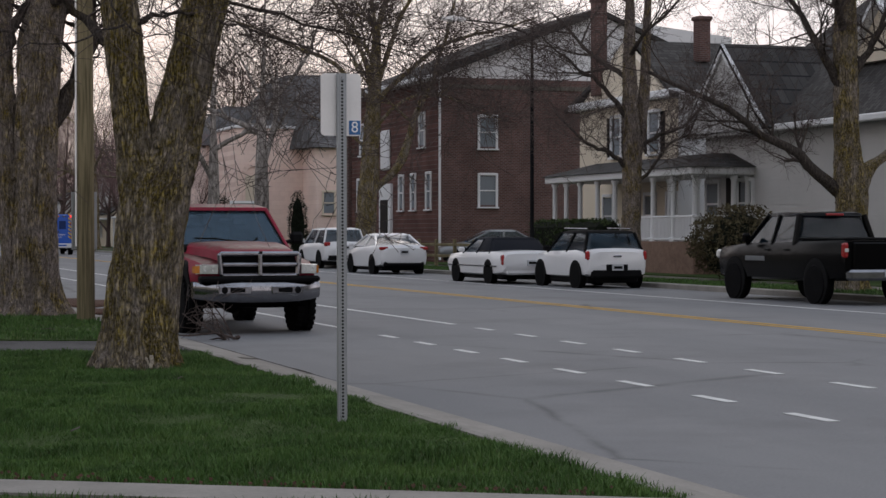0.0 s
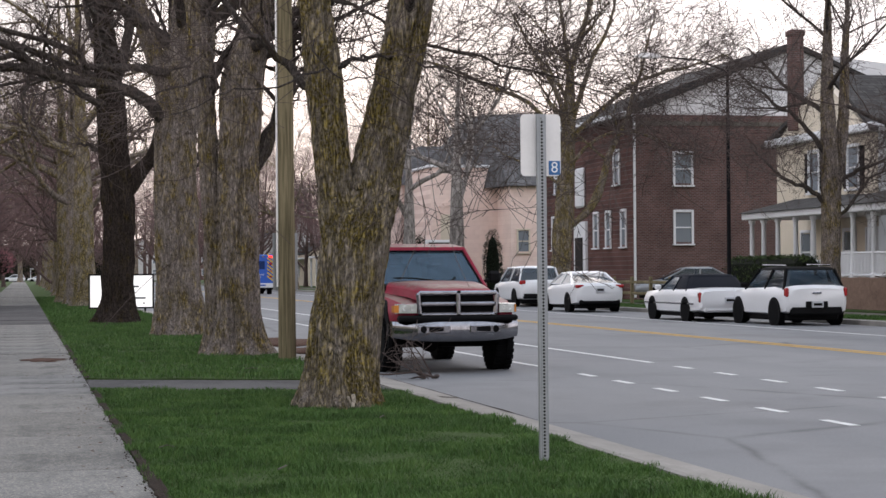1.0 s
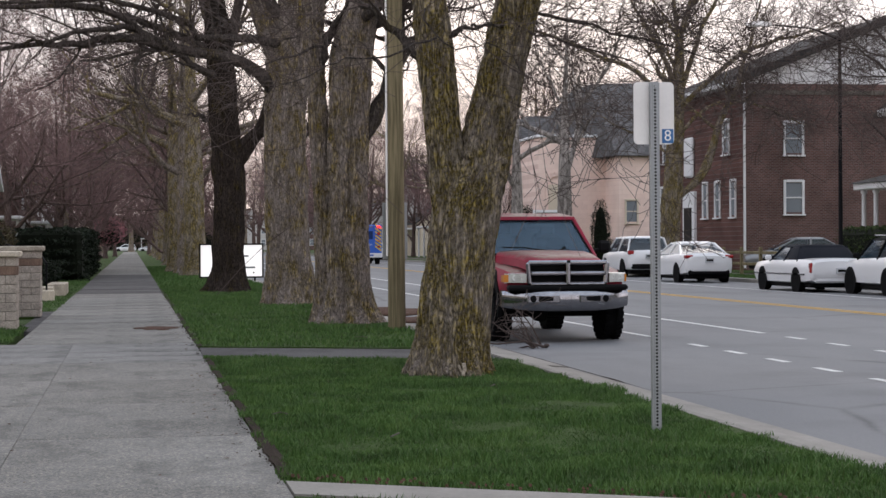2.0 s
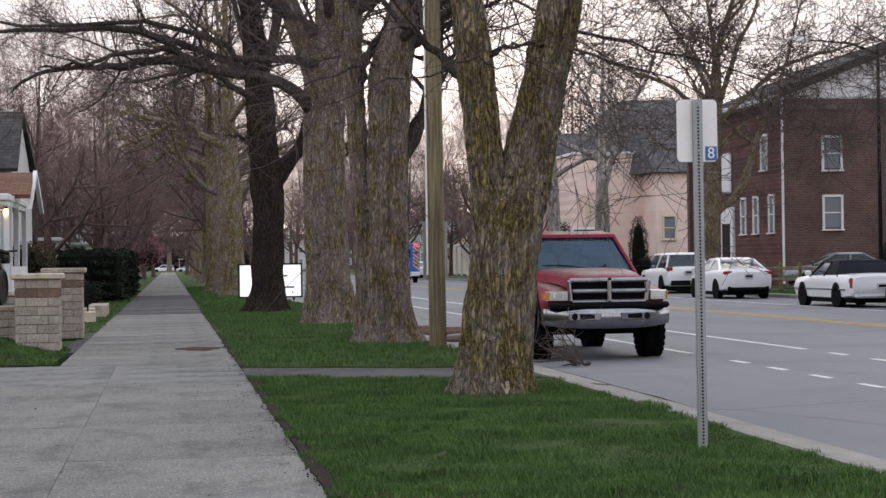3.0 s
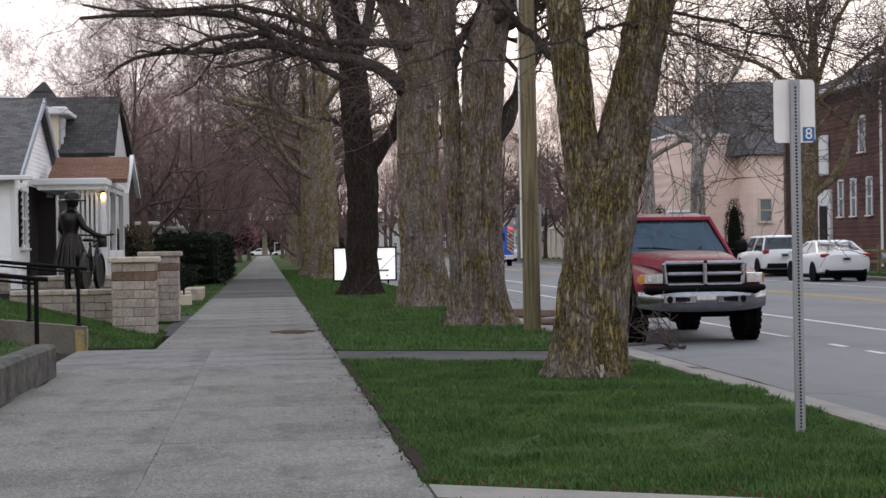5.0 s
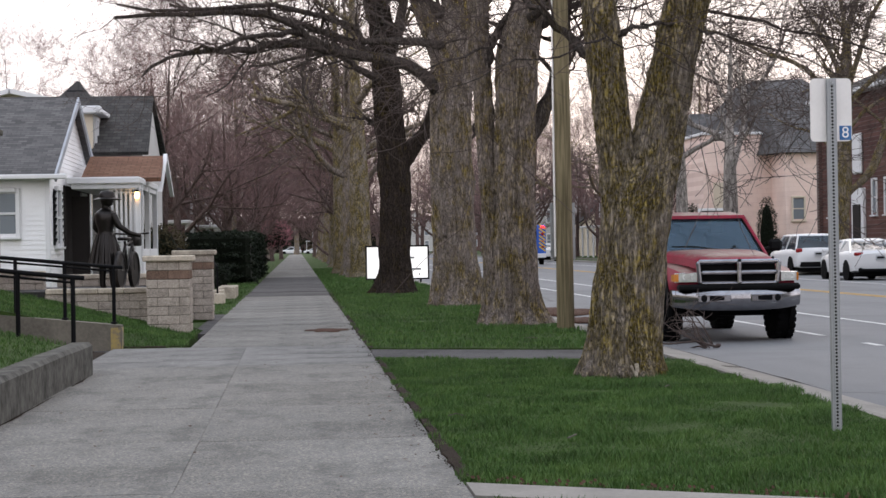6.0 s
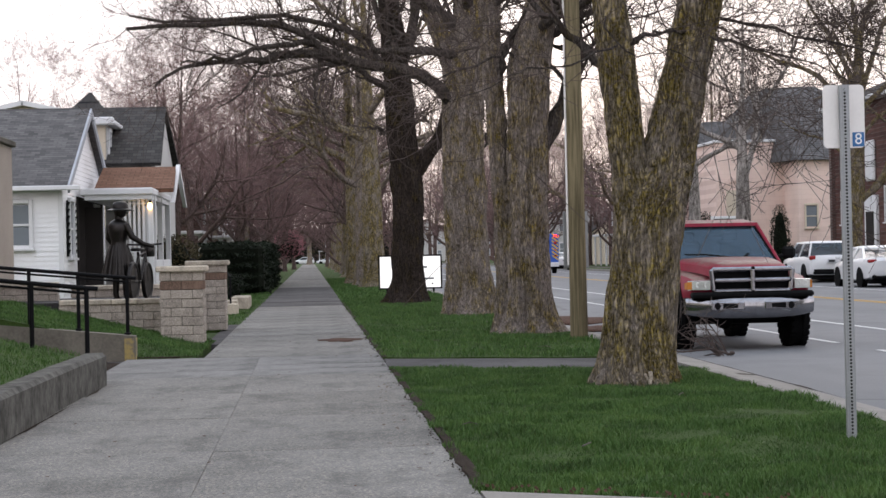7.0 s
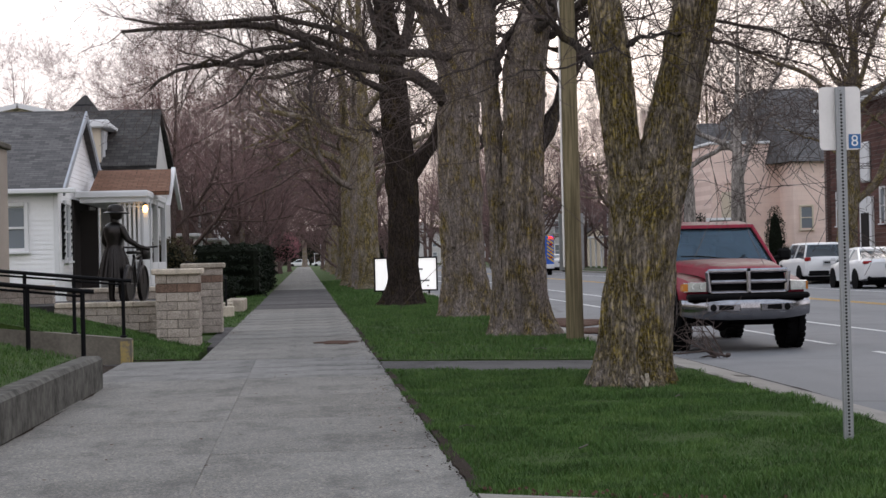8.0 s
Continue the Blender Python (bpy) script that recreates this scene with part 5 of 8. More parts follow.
def generic(name, seed, h, r, bark, twig, label, lean=0.0, kids=(4, 4, 5, 5, 5), limbs=8, split=0.35):
    """A whole bare tree: tapered trunk, limbs from split height up, several orders of twigs."""
    rng = random.Random(seed)
    t = thing(name, Matrix.Translation((0, -400, 0)), label, "tree", "bare trees")
    g, small = Geo(), Geo()
    k1, k2 = rng.gauss(0, 0.25), rng.gauss(0, 0.25)
    path = trunk(g, [(0, 0, -0.1, r * 1.15), (0, 0, h * 0.05, r), (k1 * 0.4 + lean * 0.3, 0, h * 0.25, r * 0.85), (k1 + lean, k2, h * 0.5, r * 0.42), (k1 * 1.5 + lean * 2, k2 * 2, h * 0.78, r * 0.14), (k1 * 2 + lean * 2.4, k2 * 2.6, h * 0.95, 0.012)], 22, 14, 0.06, 0.4, seed)
    for k in range(limbs):
        u = split + (0.97 - split) * (k + rng.random() * 0.6) / limbs
        p = path[min(21, int(u * 21))]
        a = k * 2.4 + rng.uniform(-0.4, 0.4)
        d = Vector((math.cos(a), math.sin(a), rng.uniform(0.25, 0.9))).normalized()
        grow(g, small, Vector(p[:3]), d, p[3] * rng.uniform(0.5, 0.72), h * rng.uniform(0.28, 0.44) * (1.15 - 0.5 * u), 4, rng, 0.07, kids)
    part("trunk", g, bark, t, smooth=180)
    part("crown", small, twig, t, "bare fine twigs")
    return t


KIND = [generic("bare_tree", 31, 14, 0.36, M_bark_grey, M_twig, "bare spreading tree with grey-brown twigs", split=0.42),
        generic("bare_tree", 32, 17, 0.42, M_bark, M_twig, "tall bare tree with mossy trunk", split=0.5),
        generic("bare_tree", 33, 12, 0.19, M_bark_pink, M_twig_red, "bare tree with dense reddish twigs", limbs=11, split=0.26),
        generic("bare_tree", 34, 17, 0.44, M_birch, M_twig, "pale-barked bare tree beside the church", lean=0.3, kids=(4, 4, 4, 5, 4), split=0.42),
        generic("bare_tree", 35, 10, 0.15, M_bark_pink, M_twig_red, "small bare tree with drooping reddish twigs", limbs=9, split=0.15)]


def plant(kind, x, y, turn=0.0, k=1.0):
    return copy_thing(KIND[kind], Matrix.Translation((x, y, 0)) @ pose(0, 0, 0, 0, 0, turn) @ Matrix.Scale(k, 4))


for kind, x, y, turn, k in [
        (1, 2.95, 88, 150, 1.15), (1, 2.4, 101, 120, 1.1), (0, 3.1, 118, 60, 1.1), (1, 2.9, 137, 200, 1.1), (0, 3.0, 158, 10, 1.1), (1, 3.0, 182, 80, 1.1), (0, 3.0, 212, 150, 1.1), (1, 3.0, 245, 30, 1.1),
        (3, 23.6, 104, 30, 1.0), (3, 23.3, 116, 190, 0.95),
        (0, 23.4, 146, 75, 1.0), (1, 23.4, 168, 130, 1.0), (0, 22.9, 195, 220, 1.0), (1, 23.0, 230, 10, 1.0), (0, 23, 270, 40, 1.1), (1, 23, 320, 90, 1.1),
        (0, -3.6, 118, 70, 0.9), (2, -5.5, 82, 100, 1.0), (2, -21.5, 150, 40, 1.5), (2, -25, 172, 200, 1.6), (0, -17, 190, 90, 1.3), (0, 2.7, 94, 200, 1.2), (0, 3.4, 107, 300, 1.2), (2, 3.3, 127, 77, 1.2), (2, 3.2, 110, 10, 1.1), (2, 3.4, 146, 250, 1.2), (2, -6.0, 100, 290, 1.1), (2, -9.0, 115, 50, 1.1),
        (2, -4.8, 128, 140, 1.0), (0, -7, 145, 230, 1.1), (2, -5, 160, 75, 1.2), (2, -12, 140, 300, 1.3), (0, -6, 190, 20, 1.2), (2, -14, 175, 150, 1.3), (2, -3.5, 215, 40, 1.2), (0, -4, 250, 100, 1.3), (2, -9, 260, 10, 1.4),
        (2, -3.6, 106, 33, 1.0), (4, -3.2, 113, 60, 1.1), (2, -4.2, 136, 190, 1.1), (4, -2.9, 149, 100, 1.2), (2, -8.5, 124, 20, 1.3), (2, -2.9, 172, 80, 1.1), (2, -3.2, 190, 310, 1.2),
        (2, 25.5, 158, 20, 0.9), (2, 27, 185, 99, 1.0), (4, 24.5, 134, 50, 1.0),
        (0, 32, 160, 0, 1.1), (2, 40, 150, 80, 1.2), (0, 46, 135, 160, 1.2), (1, 38, 180, 240, 1.2), (2, 30, 200, 10, 1.3), (0, 44, 210, 100, 1.3), (1, 55, 160, 50, 1.1), (2, 27.5, 172, 200, 1.1), (0, 60, 120, 20, 1.0), (0, 50, 95, 130, 1.0), (1, 47, 75, 250, 1.0),
        (0, 28, 240, 60, 1.3), (2, 34, 260, 170, 1.4), (0, 22, 380, 0, 1.3), (2, 8, 400, 60, 1.4), (0, 0, 390, 120, 1.4), (2, -12, 330, 200, 1.5), (0, 15, 420, 250, 1.4), (2, 30, 340, 300, 1.5), (0, 48, 290, 20, 1.5),
        (2, -1.9, 236, 15, 1.2), (4, -2.6, 204, 70, 1.3), (2, 2.6, 285, 200, 1.4), (2, -4.5, 300, 260, 1.5), (2, 4.2, 330, 310, 1.5), (4, 3.2, 228, 90, 1.5), (4, 3.1, 170, 190, 1.2), (2, 22.6, 215, 130, 1.2), (2, 24.2, 250, 10, 1.3), (2, 12, 440, 160, 1.6), (2, 18, 430, 40, 1.6),
        (2, 23.5, 285, 70, 1.6), (2, 21.8, 300, 200, 1.7), (2, 26, 310, 15, 1.7), (2, 22.4, 345, 120, 1.8), (0, 27, 355, 260, 1.7), (2, 30, 300, 330, 1.7), (2, 34, 315, 45, 1.7), (2, 22.2, 182, 160, 1.3), (2, 23.8, 205, 280, 1.4), (2, 4.0, 150, 25, 1.2), (2, 4.1, 196, 140, 1.3), (2, 25, 400, 80, 1.9), (2, 32, 395, 190, 1.9), (2, 38, 380, 300, 1.9), (2, 3.9, 262, 215, 1.4)]:
    plant(kind, x, y, turn, k)
# unseen trees added round the camera to darken reflections and cut sky light
for kind, x, y, turn, k in [(1, 3, -8, 0, 1.0), (0, 3, -22, 50, 1.1), (1, 3, -38, 100, 1.1), (0, 3, -60, 10, 1.2), (0, 23.4, 22, 160, 1.0), (1, 23.4, 6, 20, 1.0), (0, 23.4, -14, 90, 1.1), (1, 23.4, -36, 200, 1.1), (2, -8, -12, 0, 1.2), (0, -9, -30, 60, 1.2), (2, -7, -48, 120, 1.3),
                            (2, 10, -110, 0, 1.4), (0, 16, -105, 90, 1.4), (2, 4, -100, 200, 1.4), (0, 22, -95, 30, 1.4), (2, 32, -30, 60, 1.3), (0, 36, 0, 100, 1.3), (2, 34, 20, 150, 1.2)]:
    plant(kind, x, y, turn, k)
wood = random.Random(5)
for i in range(70):
    y = wood.uniform(150, 460)
    x = wood.choice((-1, 1)) * wood.uniform(16, 16 + y * 0.2)
    x = x + 14 if x > 0 else x + 4
    y = max(y, 260) if x < 0 else y
    plant(wood.choice((0, 1, 2, 2)), x, y, wood.uniform(0, 360), wood.uniform(0.9, 1.4))
for ob in KIND:
    for o in ob.children_recursive:
        bpy.data.objects.remove(o)
    bpy.data.objects.remove(ob)


# ---- vehicles (local +y is forward, origin on the ground) ----
M_tyre = plain("tyre_rubber", (0.006, 0.006, 0.0065), 0.85, big=6, fine=50, vary=0.3, rel=0.5, dist=0.006)
M_tyre.node_tree.nodes["Principled BSDF"].inputs["Specular IOR Level"].default_value = 0.05
M_rim = plain("alloy_rim", (0.45, 0.45, 0.46), 0.35, 0.8, rel=0)
M_rim_dark = plain("black_rim", (0.02, 0.02, 0.021), 0.35, 0.5, rel=0)
M_chrome = plain("dulled_chrome", (0.29, 0.29, 0.31), 0.16, 1.0, big=4, fine=60, vary=0.3, rel=0.05)
M_plastic = plain("black_plastic", (0.005, 0.005, 0.0055), 0.8, big=5, vary=0.3, rel=0.1)
M_car_glass = glass_mat("tinted_car_glass", (0.06, 0.10, 0.14), 0.9, 0.02)
# blue of the mirrored sky is put into glass colour and specular tint
M_windscreen = glass_mat("sky_reflection_windscreen", (0.22, 0.33, 0.42), 0.9, 0.02)
M_windscreen.node_tree.nodes["Principled BSDF"].inputs["Specular Tint"].default_value = (0.52, 0.76, 1.0, 1)
M_red_lens = plain("red_tail_lens", (0.30, 0.012, 0.014), 0.2, coat=0.6, rel=0)
M_amber = plain("amber_lens", (0.55, 0.20, 0.03), 0.2, coat=0.6, rel=0)
M_clear_lens = plain("headlamp_lens", (0.66, 0.66, 0.63), 0.12, 0.35, coat=0.8, big=8, vary=0.25, rel=0)
M_plate = plain("licence_plate", (0.45, 0.46, 0.48), 0.5, rel=0)
M_car_white = plain("white_car_paint", (0.70, 0.70, 0.71), 0.3, coat=0.6, vary=0.05, rel=0)
M_car_black = plain("black_car_paint", (0.0016, 0.0016, 0.0019), 0.25, coat=0.0, vary=0.2, rel=0)
M_car_black.node_tree.nodes["Principled BSDF"].inputs["Specular IOR Level"].default_value = 0.10
M_car_grey = plain("grey_car_paint", (0.20, 0.21, 0.22), 0.3, 0.4, coat=0.6, vary=0.1, rel=0)
M_cloth_top = plain("dark_cloth_top", (0.012, 0.014, 0.02), 0.9, vary=0.2)
M_seat = plain("car_seat_cloth", (0.03, 0.03, 0.03), 0.9)


def faded_red():
    m, nt, b = node_mat("faded_red_paint")
    v = mapped(nt)
    n = tex_noise(nt, v, 4.5, 8, 0.75)
    up = nt.nodes.new("ShaderNodeSeparateXYZ")
    geo = nt.nodes.new("ShaderNodeNewGeometry")
    nt.links.new(geo.outputs["Normal"], up.inputs[0])
    rust = ramp(nt, n, [(0.36, (0.055, 0.026, 0.024)), (0.47, (0.10, 0.05, 0.042)), (0.56, (0.17, 0.115, 0.095)), (0.66, (0.07, 0.052, 0.05))])
    red = ramp(nt, tex_noise(nt, v, 3.0, 5), [(0.3, (0.165, 0.006, 0.02)), (0.7, (0.25, 0.010, 0.034))])
    flat = ramp(nt, up.outputs[2], [(0.80, (0,) * 3), (0.93, (1,) * 3)])
    patch = ramp(nt, n, [(0.36, (0.15,) * 3), (0.5, (0.95,) * 3)])
    c = mix(nt, mix(nt, 1.0, flat, patch, "MULTIPLY"), red, rust)
    nt.links.new(c, b.inputs["Base Color"])
    b.inputs["Roughness"].default_value = 0.5
    b.inputs["Specular IOR Level"].default_value = 0.25
    return m


M_truck_red = faded_red()


def wheel(parent, x, y, r, w, rim_mat, spokes=5, knobbly=False):
    """A tyre with a rim under it, its outer side away from the car's middle."""
    s = 1 if x > 0 else -1
    g = Geo().lathe([(r * 0.62, -w / 2), (r * 0.93, -w / 2), (r, -w / 2 + 0.04), (r, w / 2 - 0.04), (r * 0.93, w / 2), (r * 0.62, w / 2)], (x, y, r), "x", 30)
    if knobbly:
        for k in range(26):
            a = 6.2832 * k / 26
            for o in (-1, 1):
                g.box((x + o * w * 0.33, y + math.cos(a + o * 0.06) * r, r + math.sin(a + o * 0.06) * r), (w * 0.32, 0.06, 0.045), 0, rx=math.degrees(a) - 90)
    t = part("wheel", g, M_tyre, parent, "black rubber tyre", smooth=35)
    ro = x + s * (w / 2 - 0.035)
    rg = Geo().lathe([(r * 0.63, -0.03), (r * 0.63, 0.02), (r * 0.57, 0.02), (r * 0.55, -0.02), (r * 0.16, -0.012 if s > 0 else -0.03), (r * 0.14, 0.02), (0.01, 0.022)] if s > 0 else
                      [(r * 0.63, 0.03), (r * 0.63, -0.02), (r * 0.57, -0.02), (r * 0.55, 0.02), (r * 0.16, 0.012), (r * 0.14, -0.02), (0.01, -0.022)], (ro, y, r), "x", 30)
    for k in range(spokes):
        a = 6.2832 * k / spokes
        rg.box((ro + s * 0.008, y + math.cos(a) * r * 0.36, r + math.sin(a) * r * 0.36), (0.03, r * 0.44, r * 0.11), 0.006, rx=math.degrees(a))
    part("rim", rg, rim_mat, t, smooth=35)
    return t


def hull_ring(y, w, zb, zt, crown=0.03, tuck=0.06):
    half = [(w * 0.80, zb), (w - tuck * 0.5, zb + 0.05), (w, zb + (zt - zb) * 0.35), (w, zb + (zt - zb) * 0.62), (w - 0.03, zt - 0.09), (w - 0.08, zt - 0.015), (w * 0.6, zt + crown * 0.6), (0.0, zt + crown)]
    return [(x, y, z) for x, z in half] + [(-x, y, z) for x, z in half[-2::-1]]


def cab_ring(z, y0, y1, w, rnd=0.12):
    pts = [(w, y0 + rnd), (w, y1 - rnd), (w - rnd * 0.8, y1 - 0.02), (w * 0.5, y1 + 0.02), (0, y1 + 0.03)]
    right = [(w - rnd * 0.8, y0 + 0.02)] + pts
    return [(x, y, z) for x, y in right] + [(-x, y, z) for x, y in right[-2::-1]]


def car(name, m, label, paint, L, W, H, belt, stations, cab, r, axles, rim_mat, group="parked cars", roof_mat=None, spokes=5, arch=None):
    """A parked car. stations: (y, half width, bottom, top); cab: (y0, y1) at the belt, (y0, y1) and half width at the roof."""
    c = thing(name, m, label, "car", group)
    part("body", Geo().loft([hull_ring(*s) for s in stations]), paint, c, smooth=38)
    (b0, b1), (t0, t1), tw = cab
    w = W / 2 - 0.07
    part("glasshouse", Geo().loft([cab_ring(belt - 0.05, b0, b1, w), cab_ring(belt + 0.02, b0, b1, w), cab_ring(H - 0.07, t0, t1, tw)]), M_car_glass, c, "dark tinted windows", smooth=30)
    part("roof", Geo().loft([cab_ring(H - 0.09, t0 - 0.03, t1 + 0.03, tw + 0.02), cab_ring(H - 0.035, t0 + 0.01, t1 - 0.02, tw - 0.015), cab_ring(H, t0 + 0.18, t1 - 0.2, tw - 0.14)]), roof_mat or paint, c, smooth=60)
    for s in (-1, 1):
        for ya, yb in ((b0 + 0.10, t0 + 0.08), (b1 - 0.08, t1 - 0.06), ((b0 + b1) / 2 - 0.05, (t0 + t1) / 2 - 0.05)):
            part("pillar", Geo().tube([(s * (w + 0.005), ya, belt - 0.03), (s * (tw + 0.012), yb, H - 0.07)], 0.042, 6), roof_mat or paint, c)
        part("door_mirror", Geo().box((s * (W / 2 + 0.09), b1 - 0.35, belt + 0.08), (0.2, 0.1, 0.15), 0.04), paint if arch is None else M_plastic, c)
        for y in axles:
            # black disc on the closed hull paints the wheel well's shade
            part("wheel_well_disc", Geo().lathe([(r * 1.16, -0.02), (r * 1.16, 0.006), (r * 0.9, 0.012), (0.02, 0.0)] if s > 0 else [(r * 1.16, 0.02), (r * 1.16, -0.006), (r * 0.9, -0.012), (0.02, 0.0)],
                                                  (s * (W / 2), y, r * 1.02), "x", 26), M_plastic, c)
            wheel(c, s * (W / 2 - 0.10), y, r, 0.23, rim_mat, spokes)
    part("underside", Geo().box((0, (axles[0] + axles[1]) / 2, 0.24), (W - 0.3, L * 0.86, 0.2), 0.05), M_plastic, c)
    return c


def tail(c, y, W, z, lw, lh, plate_z, bumper_z, inset=0.0, bumper_mat=None):
    """Rear lamps, plate with a bar for its characters, and a dark lower bumper."""
    for s in (-1, 1):
        part("tail_lamp", Geo().box((s * (W / 2 - lw / 2 - 0.03), y + 0.05, z), (lw, 0.16, lh), 0.03), M_red_lens, c)
    p = part("licence_plate", Geo().box((inset, y - 0.075, plate_z), (0.31, 0.06, 0.16), 0.004), M_plate, c)
    part("lettering", Geo().box((inset, y - 0.107, plate_z), (0.24, 0.006, 0.07)), M_plastic, p)
    part("bumper_valance", Geo().box((0, y + 0.06, bumper_z), (W - 0.34, 0.2, 0.24), 0.05), bumper_mat or M_plastic, c)


# --- weathered red pickup, facing the camera's side of the street ---
def red_pickup():
    t = thing("pickup_truck", pose(6.36, 27.95, -0.035, 0, 0, 181.3) @ Matrix.Diagonal((0.955, 1, 1, 1)), "weathered red pickup truck with chrome grille beside the kerb", "pickup truck")
    part("fender_body", Geo().loft([hull_ring(-0.16, 0.90, 0.70, 1.00, 0.02), hull_ring(-0.34, 0.955, 0.60, 1.05, 0.02), hull_ring(-0.9, 0.985, 0.62, 1.10, 0.02), hull_ring(-1.6, 0.985, 0.60, 1.16, 0.02), hull_ring(-3.45, 0.985, 0.55, 1.26, 0.0), hull_ring(-5.75, 0.975, 0.58, 1.28, 0.0)]), M_truck_red, t, "faded red body sides", smooth=38)
    hood = Geo()
    rings = []
    for y, w, z in ((-0.10, 0.60, 1.175), (-0.16, 0.62, 1.225), (-0.5, 0.66, 1.262), (-1.0, 0.72, 1.29), (-1.62, 0.80, 1.315)):
        rings.append([(w, y, z - 0.17), (w - 0.02, y, z - 0.06), (w - 0.10, y, z - 0.005), (w * 0.5, y, z + 0.012), (0, y, z + 0.018), (-w * 0.5, y, z + 0.012), (-w + 0.10, y, z - 0.005), (-w + 0.02, y, z - 0.06), (-w, y, z - 0.17)])
    part("hood", hood.loft(rings), M_truck_red, t, "sun-bleached, peeling red hood", smooth=40)
    # grille: chrome surround, cross bars, dark insets
    gf = Geo()
    gf.box((0, 0.0, 1.155), (1.24, 0.09, 0.07), 0.025).box((0, 0.02, 0.845), (1.16, 0.09, 0.06), 0.025)
    for s in (-1, 1):
        gf.box((s * 0.60, 0.0, 1.0), (0.075, 0.09, 0.33), 0.025, ry=s * 6)
    gf.box((0, 0.03, 1.0), (0.075, 0.10, 0.33), 0.02).box((0, 0.02, 1.0), (1.16, 0.08, 0.055), 0.02)
    gr = part("grille", gf, M_chrome, t, "chrome crossbar grille", smooth=35)
    for sx in (-1, 1):
        for sz in (-1, 1):
            ins = Geo().box((sx * 0.30, -0.03, 1.0 + sz * 0.082), (0.53, 0.02, 0.12))
            for k in range(7):
                ins.box((sx * 0.30, -0.015, 0.95 + sz * 0.082 + k * 0.017), (0.53, 0.012, 0.006))
            part("inset", ins, M_plastic, gr, "dark grille inset")
    part("emblem", Geo().box((0, 0.065, 1.16), (0.055, 0.02, 0.06), 0.012), M_plastic, gr)
    for s in (-1, 1):
        h = part("headlamp", Geo().loft([[(s * 0.645, -0.05, 0.86), (s * 0.645, -0.05, 1.01), (s * 0.95, -0.14, 1.0), (s * 0.95, -0.14, 0.86)],
                                         [(s * 0.645, 0.03, 0.87), (s * 0.645, 0.03, 1.0), (s * 0.90, -0.05, 0.99), (s * 0.90, -0.05, 0.87)]]), M_clear_lens, t, "hazy clear headlamp")
        for dx, rr in ((0.70, 0.045), (0.82, 0.045)):
            part("reflector", Geo().lathe([(rr, 0.0), (rr, 0.012), (rr * 0.7, 0.016), (0.006, 0.004)], (s * dx, 0.014 - (dx - 0.645) * 0.28, 0.935), "y", 14), M_clear_lens, h, "round clear reflector bowl")
        part("turn_signal", Geo().loft([[(s * 0.905, -0.055, 0.875), (s * 0.905, -0.055, 0.985), (s * 0.962, -0.14, 0.98), (s * 0.962, -0.14, 0.875)],
                                        [(s * 0.905, -0.16, 0.88), (s * 0.905, -0.16, 0.98), (s * 0.972, -0.26, 0.97), (s * 0.972, -0.26, 0.88)]]), M_amber, h, "amber corner lamp")
    part("filler_strip", Geo().box((0, -0.02, 0.79), (1.86, 0.2, 0.09), 0.03), M_plastic, t)
    # bumper bowed round the nose, with fog lamp and vent openings
    rings = []
    for k in range(15):
        u = -1 + 2 * k / 14
        x, y = u * 0.985, 0.08 - 0.26 * abs(u) ** 3.2
        up = 0.06 * abs(u) ** 3
        rings.append([(x, y - 0.10, 0.47 + up), (x, y - 0.02, 0.455 + up), (x, y + 0.02, 0.485 + up), (x, y + 0.034, 0.53 + up), (x, y + 0.042, 0.575 + up * 0.8), (x, y + 0.045, 0.62 + up * 0.6), (x, y + 0.043, 0.665 + up * 0.4), (x, y + 0.034, 0.71), (x, y + 0.015, 0.742), (x, y - 0.03, 0.757), (x, y - 0.12, 0.757)])
    bp = part("front_bumper", Geo().loft(rings), M_chrome, t, "scuffed chrome front bumper", smooth=45)
    for s in (-1, 1):
        part("bumper_vent", Geo().box((s * 0.33, 0.12, 0.635), (0.30, 0.03, 0.08), 0.012), M_plastic, bp)
        part("vent_surround", Geo().box((s * 0.40, 0.105, 0.635), (0.50, 0.045, 0.12), 0.014, rz=-s * 3), M_chrome, bp)
        part("fog_lamp", Geo().lathe([(0.05, 0.0), (0.05, 0.03), (0.035, 0.034), (0.01, 0.034)], (s * 0.56, 0.09, 0.635), "y", 16), M_plastic, bp)
        # cab
    w0, w1 = 0.87, 0.66
    A, B = (w0, -1.62, 1.24), (w1, -2.22, 1.81)
    C, D = (w0, -3.4, 1.24), (w1, -3.32, 1.81)
    mx = lambda p, dx=0, dy=0: (-p[0] + dx, p[1] + dy, p[2])
    sh = lambda p, dx=0, dy=0: (p[0] + dx, p[1] + dy, p[2])
    part("windscreen", Geo().loft([[A, B, mx(B), mx(A)], [sh(A, 0, -0.02), sh(B, 0, -0.02), mx(B, 0, -0.02), mx(A, 0, -0.02)]]), M_windscreen, t, "dark windscreen coloured for a blue sky reflection")
    part("rear_window", Geo().loft([[C, D, mx(D), mx(C)], [sh(C, 0, 0.02), sh(D, 0, 0.02), mx(D, 0, 0.02), mx(C, 0, 0.02)]]), M_car_glass, t)
    part("side_window", Geo().loft([[A, B, D, C], [sh(A, -0.02), sh(B, -0.02), sh(D, -0.02), sh(C, -0.02)]]), M_car_glass, t)
    part("side_window", Geo().loft([[mx(A), mx(B), mx(D), mx(C)], [mx(A, 0.02), mx(B, 0.02), mx(D, 0.02), mx(C, 0.02)]]), M_car_glass, t)
    roofg = Geo()
